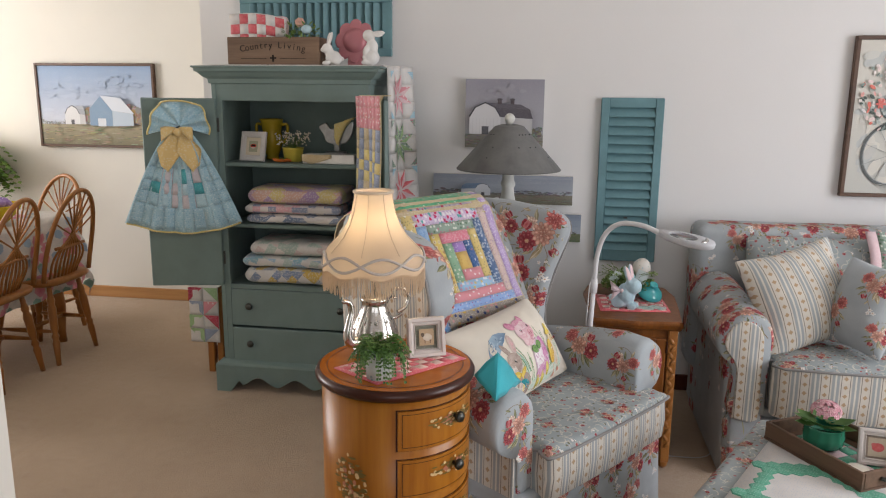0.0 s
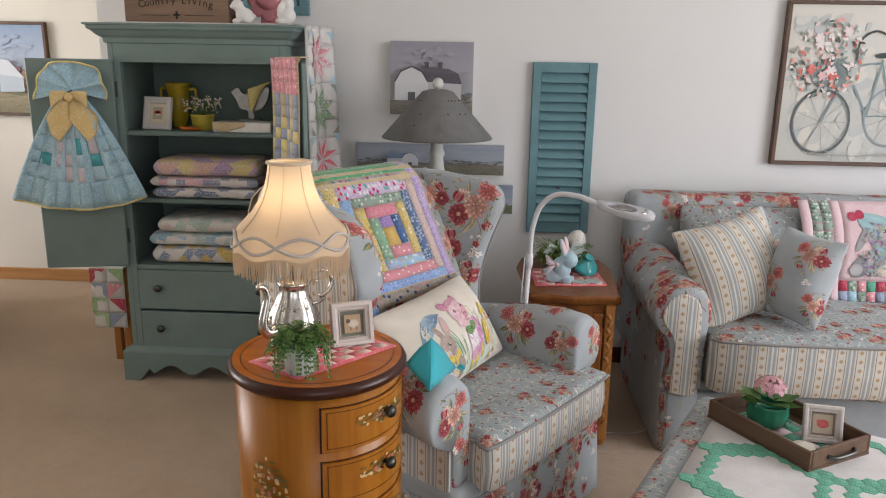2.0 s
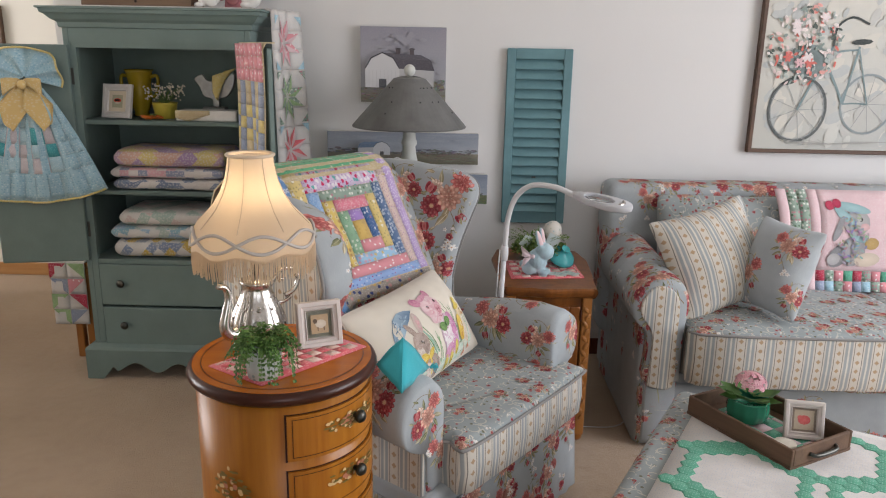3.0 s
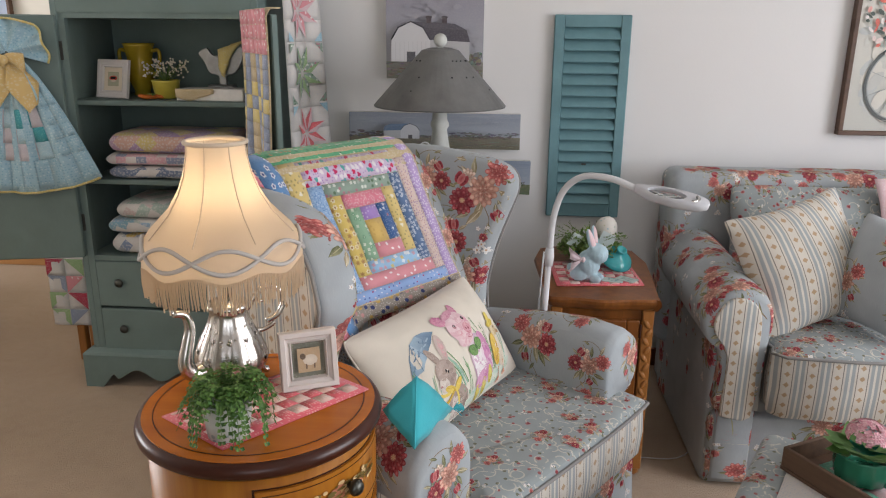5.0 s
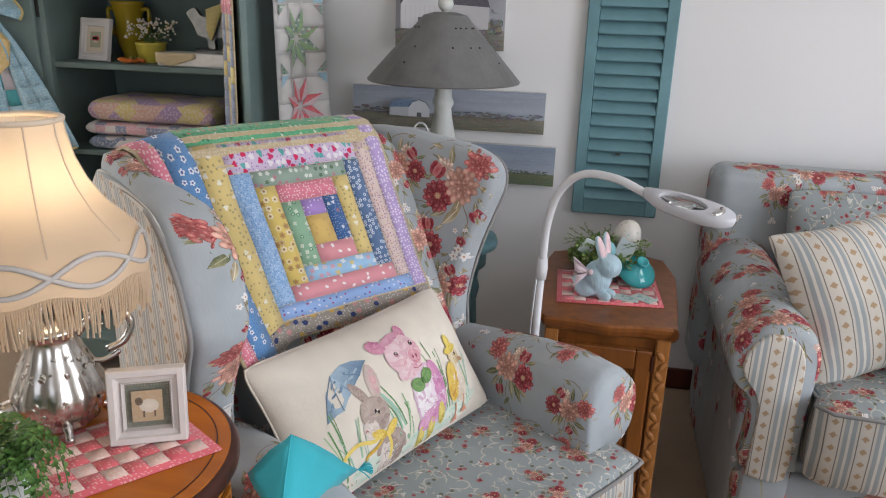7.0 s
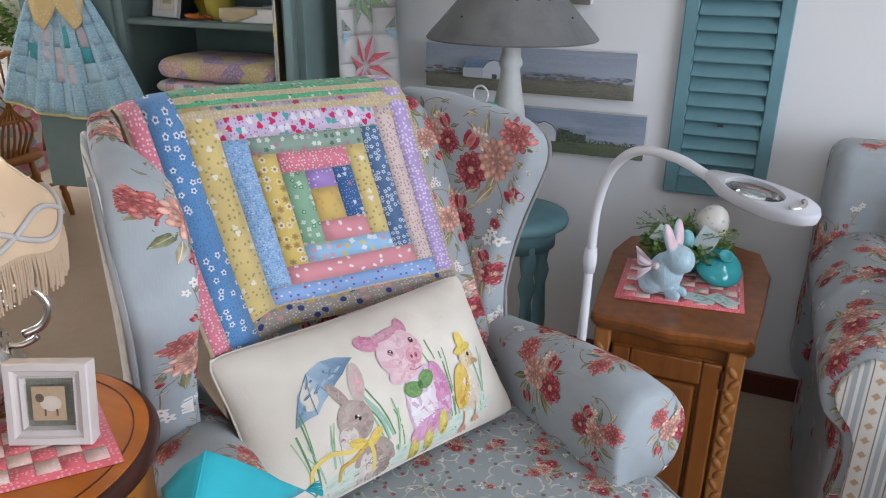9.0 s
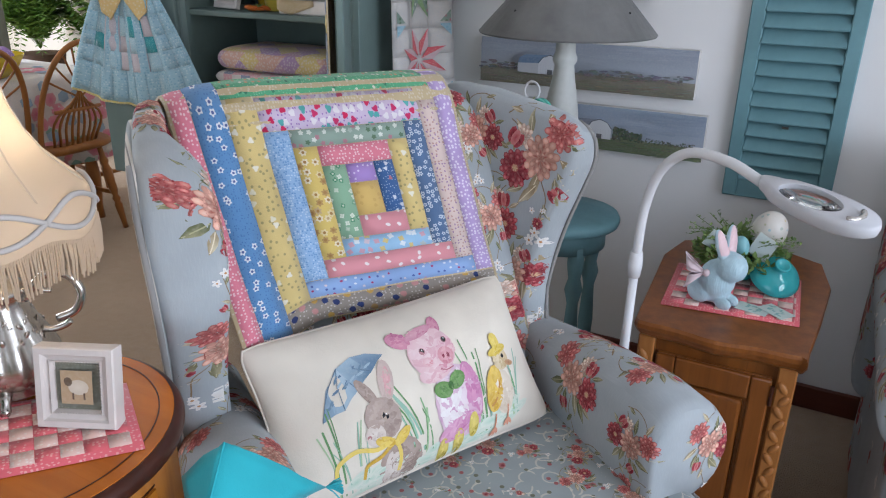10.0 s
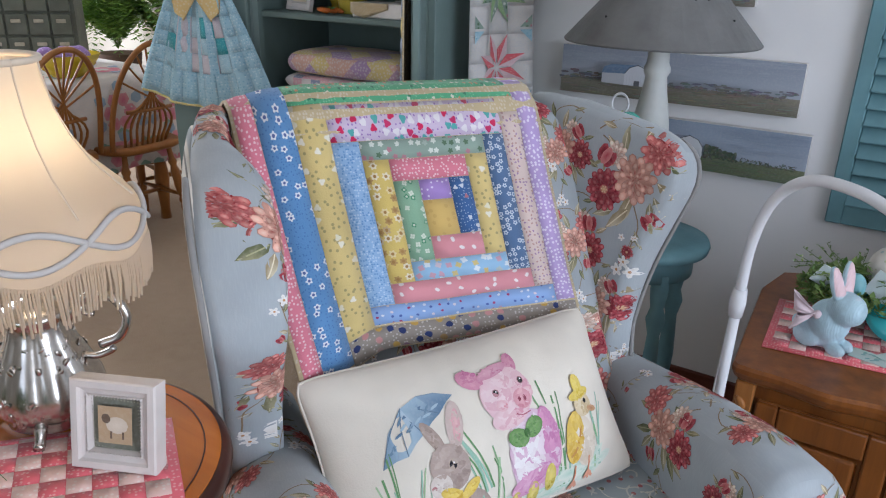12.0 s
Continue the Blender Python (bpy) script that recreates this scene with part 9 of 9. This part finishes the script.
# ---- dining area ----
def windsor():
    r = root("dining_chair", "golden oak bow-back Windsor dining chair with a spindle back", "chair", pose(-2.31, 3.25, 0), "chairs round the dining table")
    # built facing -x: the back stands on the +x side
    seat = round_poly([(-0.19, -0.17), (-0.20, 0.0), (-0.19, 0.17), (0.0, 0.195), (0.15, 0.15), (0.17, 0.0), (0.15, -0.15), (0.0, -0.195)], 3)
    part("seat", loft([[(x * k, y * k, z) for x, y in seat] for k, z in ((0.90, 0.395), (1.0, 0.408), (1.0, 0.422), (0.96, 0.430), (0.6, 0.424), (0.2, 0.420))]), OAK, r, smooth=True)

    def bow(a):
        return Vector((0.135 + 0.115 * math.sin(a), -0.175 * math.cos(a) * (1 + 0.10 * math.sin(a)), 0.425 + 0.435 * math.sin(a) ** 0.8))

    part("bow", tube([bow(math.pi * i / 36) for i in range(37)], 0.0115, 10), OAK, r, "bent oak bow", True)
    for i in range(9):
        f = (i - 4) / 4
        a = math.pi / 2 + f * -0.92
        e = bow(a)
        b = Vector((0.125 - 0.015 * f * f, f * 0.100, 0.425))
        m = Vector((0.165, f * 0.098, 0.56))
        part("spindle", tube(smooth_path([b, m, e], 5), [0.0062] * 3 + [0.0056] * 4 + [0.0045] * 4, 6), OAK, r, smooth=True)
    part("back_band", tube([(0.172 - 0.008 * f * f, f * 0.108, 0.580) for f in (-1, -0.5, 0, 0.5, 1)], 0.0085, 8), OAK, r, "oak band across the spindles", True)
    prof = lambda: [(0.0, 0.012), (0.10, 0.013), (0.28, 0.018), (0.32, 0.013), (0.36, 0.019), (0.40, 0.012), (0.45, 0.018), (0.70, 0.021), (0.76, 0.014), (0.80, 0.020), (0.86, 0.013), (1.0, 0.011)]
    ends = []
    for x, y in ((-0.13, -0.12), (-0.13, 0.12), (0.11, -0.11), (0.11, 0.11)):
        top, foot = Vector((x, y, 0.402)), Vector((x * 1.42, y * 1.38, 0.0))
        ends.append((top, foot))
        part("leg", tube([foot.lerp(top, f) for f, _ in prof()], [q for _, q in prof()], 10), OAK, r, "turned oak leg", True)
    mids = [f.lerp(t, 0.42) for t, f in ends]
    for a, b in ((0, 2), (1, 3)):
        part("stretcher", tube([mids[a].lerp(mids[b], f) for f in (0, 0.2, 0.5, 0.8, 1)], [0.007, 0.010, 0.013, 0.010, 0.007], 8), OAK, r, smooth=True)
    part("stretcher", tube([mids[0].lerp(mids[2], 0.5), (mids[0] + mids[2] + mids[1] + mids[3]) / 4, mids[1].lerp(mids[3], 0.5)], [0.008, 0.013, 0.008], 8), OAK, r, smooth=True)
    return r


W1 = windsor()
copy_thing(W1, pose(-2.325, 2.855, 0, 0, 0, 5))
copy_thing(W1, pose(-2.62, 3.60, 0, 0, 0, 78))

TX0, TX1, TY0, TY1, TZ = -3.20, -2.30, 2.35, 3.52, 0.70


def dining_table():
    r = root("dining_table", "oak dining table under a floral quilt", "table", pose((TX0 + TX1) / 2, (TY0 + TY1) / 2, 0))
    w, d = (TX1 - TX0) / 2, (TY1 - TY0) / 2
    part("tabletop", B(-w, w, -d, d, TZ - 0.03, TZ - 0.004, 0.005, 2), OAK, r)
    for x in (-w + 0.08, w - 0.08):
        for y in (-d + 0.08, d - 0.08):
            part("leg", lathe([(0.026, 0), (0.022, 0.05), (0.034, 0.2), (0.024, 0.3), (0.036, 0.5), (0.03, TZ - 0.03)], 14, cx=x, cy=y), OAK, r, smooth=True)


dining_table()


def tablecloth():
    w, d, drop = TX1 - TX0, TY1 - TY0, 0.40
    g, n = {}, 56
    bm = bmesh.new()
    for i in range(n + 1):
        for j in range(n + 1):
            s, t = -drop + (w + 2 * drop) * i / n, -drop + (d + 2 * drop) * j / n
            cx, cy = min(max(s, 0), w), min(max(t, 0), d)
            ox, oy = s - cx, t - cy
            L = math.hypot(ox, oy)
            wave = 0.018 * math.sin((s + t) * 22) * min(1, L / 0.15)
            if L > 0:
                k = min(L, 0.015) + 0.10 * max(0, L - 0.015) * (0.5 if ox * oy == 0 else 0.9) + wave
                x, y = cx + ox / L * k, cy + oy / L * k
                z = TZ + 0.002 - max(0, L - 0.01) * (1.0 if ox * oy == 0 else 0.92)
            else:
                x, y, z = cx, cy, TZ + 0.004
            g[i, j] = bm.verts.new((TX0 + x, TY0 + y, max(z, 0.02)))
    for i in range(n):
        for j in range(n):
            bm.faces.new((g[i, j], g[i + 1, j], g[i + 1, j + 1], g[i, j + 1]))
    q = tagged(part("tablecloth", bm, Q["white"], None, smooth=True), "white quilt tablecloth with pink flower rings", "tablecloth")
    tree = tree_of(q)
    for k, (c, nn) in enumerate([((TX1 + 0.02, y, z), (1, 0, 0.15)) for y in (2.52, 2.86, 3.20, 3.44) for z in (0.56, 0.36)] + [((x, TY0 + d * f, TZ), (0, 0, 1)) for x in (-2.5, -2.8) for f in (0.2, 0.5, 0.8)]):
        p = Picture(on_mesh(tree, c, nn, (0, 1, 0)), 0.002, 0.0002)
        for a in range(0, 360, 60):
            p.dab(0.055 * math.cos(radians(a)), 0.055 * math.sin(radians(a)), 0.032, 0.032, a, (0.58, 0.16, 0.25), (0.62, 0.30, 0.34), 6)
        p.dab(0, 0, 0.030, 0.030, 0, (0.62, 0.58, 0.56), None, 6)
        for a in range(30, 390, 60):
            p.dab(0.105 * math.cos(radians(a)), 0.105 * math.sin(radians(a)), 0.026, 0.026, a, (0.24, 0.38, 0.32) if k % 2 else (0.30, 0.40, 0.52), None, 6)
        p.done("flower_ring", q)


tablecloth()


def apothecary():
    GREYG = paint("worn grey green paint", (0.115, 0.125, 0.095), 0.6, 0.2, 0.3)
    r = root("drawer_cabinet", "worn grey-green apothecary drawer cabinet on the dining table", "cabinet", pose(-2.84, 3.21, TZ + 0.008, 0, 0, 48))
    w, h, d = 0.19, 0.44, 0.11
    part("carcass", B(-w, w, -d + 0.012, d, 0.03, h, 0.003, 1), GREYG, r)
    part("top", B(-w - 0.015, w + 0.015, -d - 0.008, d + 0.01, h, h + 0.018, 0.004, 1), GREYG, r)
    part("base", B(-w - 0.012, w + 0.012, -d - 0.006, d + 0.006, 0, 0.032, 0.006, 1), GREYG, r)
    for i in range(4):
        for j in range(4):
            x0, z0 = -w + 0.012 + i * (2 * w - 0.02) / 4, 0.042 + j * (h - 0.05) / 4
            dr = part("drawer", B(x0, x0 + (2 * w - 0.02) / 4 - 0.008, -d - 0.002, -d + 0.05, z0, z0 + (h - 0.05) / 4 - 0.010, 0.003, 1), GREYG, r)
            cx = x0 + (2 * w - 0.02) / 8 - 0.004
            part("label_pull", B(cx - 0.020, cx + 0.020, -d - 0.008, -d - 0.002, z0 + 0.050, z0 + 0.066, 0.002, 1), metal("worn brass", (0.45, 0.42, 0.34), 0.4) if i + j == 0 else bpy.data.materials["worn brass"], dr, "metal label pull")


apothecary()


def dining_bits():
    r = root("bowl", "yellow bowl filled with fabric scraps on the dining table", "bowl", pose(-2.42, 3.08, TZ + 0.006))
    part("bowl", lathe([(0.05, 0), (0.06, 0.004), (0.11, 0.05), (0.135, 0.095), (0.13, 0.095), (0.10, 0.05), (0.04, 0.012)], 30), glazed("bright yellow glaze", (0.60, 0.44, 0.02), 0.2), r, smooth=True)
    bm = bmesh.new()
    rs = random.Random(3)
    for i in range(9):
        ball(bm, (rs.uniform(-0.07, 0.07), rs.uniform(-0.07, 0.07), 0.085 + rs.uniform(0, 0.02)), (0.04, 0.032, 0.022), (rs.uniform(-30, 30), rs.uniform(-30, 30), rs.uniform(0, 180)), 8)
    part("scraps", bm, Q["purple"], r, "folded fabric scraps", True)
    r = root("boston_fern", "large green fern in a basket on a stand", "plant", pose(-3.45, 4.02, 0))
    part("stand", lathe([(0.14, 0), (0.13, 0.02), (0.03, 0.04), (0.025, 0.43), (0.12, 0.46), (0.13, 0.48)], 20), OAK, r, smooth=True)
    part("basket", lathe([(0.09, 0.48), (0.11, 0.50), (0.13, 0.64), (0.12, 0.64), (0.02, 0.60)], 20), WALNUT, r, smooth=True)
    bm = bmesh.new()
    fern(bm, random.Random(14), 150, 0.36, 0.40, 0.050, 1.0, 16)
    bmesh.ops.translate(bm, vec=(0, 0, 0.66), verts=bm.verts)
    part("fronds", bm, leafy("bright fern green", (0.06, 0.15, 0.02), (0.20, 0.34, 0.05)), r, "arching green fronds")


dining_bits()


def window(name, x, y0, y1, z0, z1, axis):
    """A plain white window frame in a wall opening, with one upright bar."""
    bm = bmesh.new()
    f = 0.04
    for a0, a1, b0, b1 in ((y0, y1, z0, z0 + f), (y0, y1, z1 - f, z1), (y0, y0 + f, z0 + f, z1 - f), (y1 - f, y1, z0 + f, z1 - f), ((y0 + y1) / 2 - 0.02, (y0 + y1) / 2 + 0.02, z0 + f, z1 - f)):
        if axis == "x":
            box(bm, x - 0.02, x + 0.02, a0, a1, b0, b1)
        else:
            box(bm, a0, a1, x - 0.02, x + 0.02, b0, b1)
    structure(name, bm, CEIL, "white window frame in the wall opening")


window("window_1", 3.49, 0.05, 2.25, 0.55, 2.05, "x")
window("window_2", -2.26, 0.0, 1.8, 0.6, 2.1, "y")
window("window_3", -4.66, 1.8, 3.4, 0.7, 2.0, "x")

# ---- rose print over the chintz ----
seen = lambda p, n: n.z > -0.45 and n.y < 0.6


def wing_face(s, y, z):
    return Vector((CC + s * (wing_x(s, y) - roll(s, y) + 0.03 * max(0, z - 0.6)), sweep(s, y, z), z))


for ob, seed, base, big in list(deck_with_roses()):
    if base == "wing":
        s = 1 if sum(v.co.x for v in ob.data.vertices) / len(ob.data.vertices) > CC else -1
        inner = Vector((-s, -0.36 if s > 0 else -0.9, 0)).normalized()
        spots = ((0.452, 0.875, 0.072), (0.575, 0.745, 0.060), (0.500, 0.640, 0.052), (0.610, 0.900, 0.050)) if s > 0 else ((0.402, 0.890, 0.050), (0.440, 0.690, 0.046), (0.420, 0.785, 0.032), (0.460, 0.580, 0.032))
        scatter(ob, seed, 0.115, 0.045, at=[(wing_face(s, y, z), inner, k) for y, z, k in spots], limit=12, keep=lambda p, n: n.dot(inner) > 0.2)
    elif base == "arm":
        s = 1 if sum(v.co.x for v in ob.data.vertices) / len(ob.data.vertices) > CC else -1
        own = () if big else (((CC + 0.24, 0.27, 0.530), (-1, -0.1, 0.45), 0.054), ((CC + 0.26, 0.10, 0.500), (-1, -0.3, 0.25), 0.040), ((CC + 0.34, 0.05, 0.510), (0.1, -1, 0.2), 0.040)) if s > 0 else (((CC - 0.33, 0.06, 0.50), (0, -1, 0.3), 0.044), ((CC - 0.30, 0.20, 0.56), (0.2, -0.2, 1), 0.042))
        scatter(ob, seed, 0.095 if big else 0.115, 0.046 if big else 0.052, at=own, limit=60, keep=seen)
    elif base in ("backrest", "arm_base", "side_cover", "skirt"):
        scatter(ob, seed, 0.100, 0.050, limit=90, keep=seen)
scatter(PIL2, 77, 0.125, 0.040, at=[((0.04, -0.08, 0.08), (0, -1, 0), 0.042), ((-0.05, -0.08, -0.04), (0, -1, 0), 0.046)])
for ob in [o for o in bpy.data.objects if o.type == "MESH" and o.data.materials and o.data.materials[0] == SCROLL]:
    far = ob.name.startswith(("seat_cushion", "back_cushion"))
    scatter(ob, 90 + len(ob.name), 0.075, 0.021, limit=70 if far else 60, keep=(lambda p, n: n.y < 0.3) if ob.name.startswith("back") else (lambda p, n: n.z > 0.4))
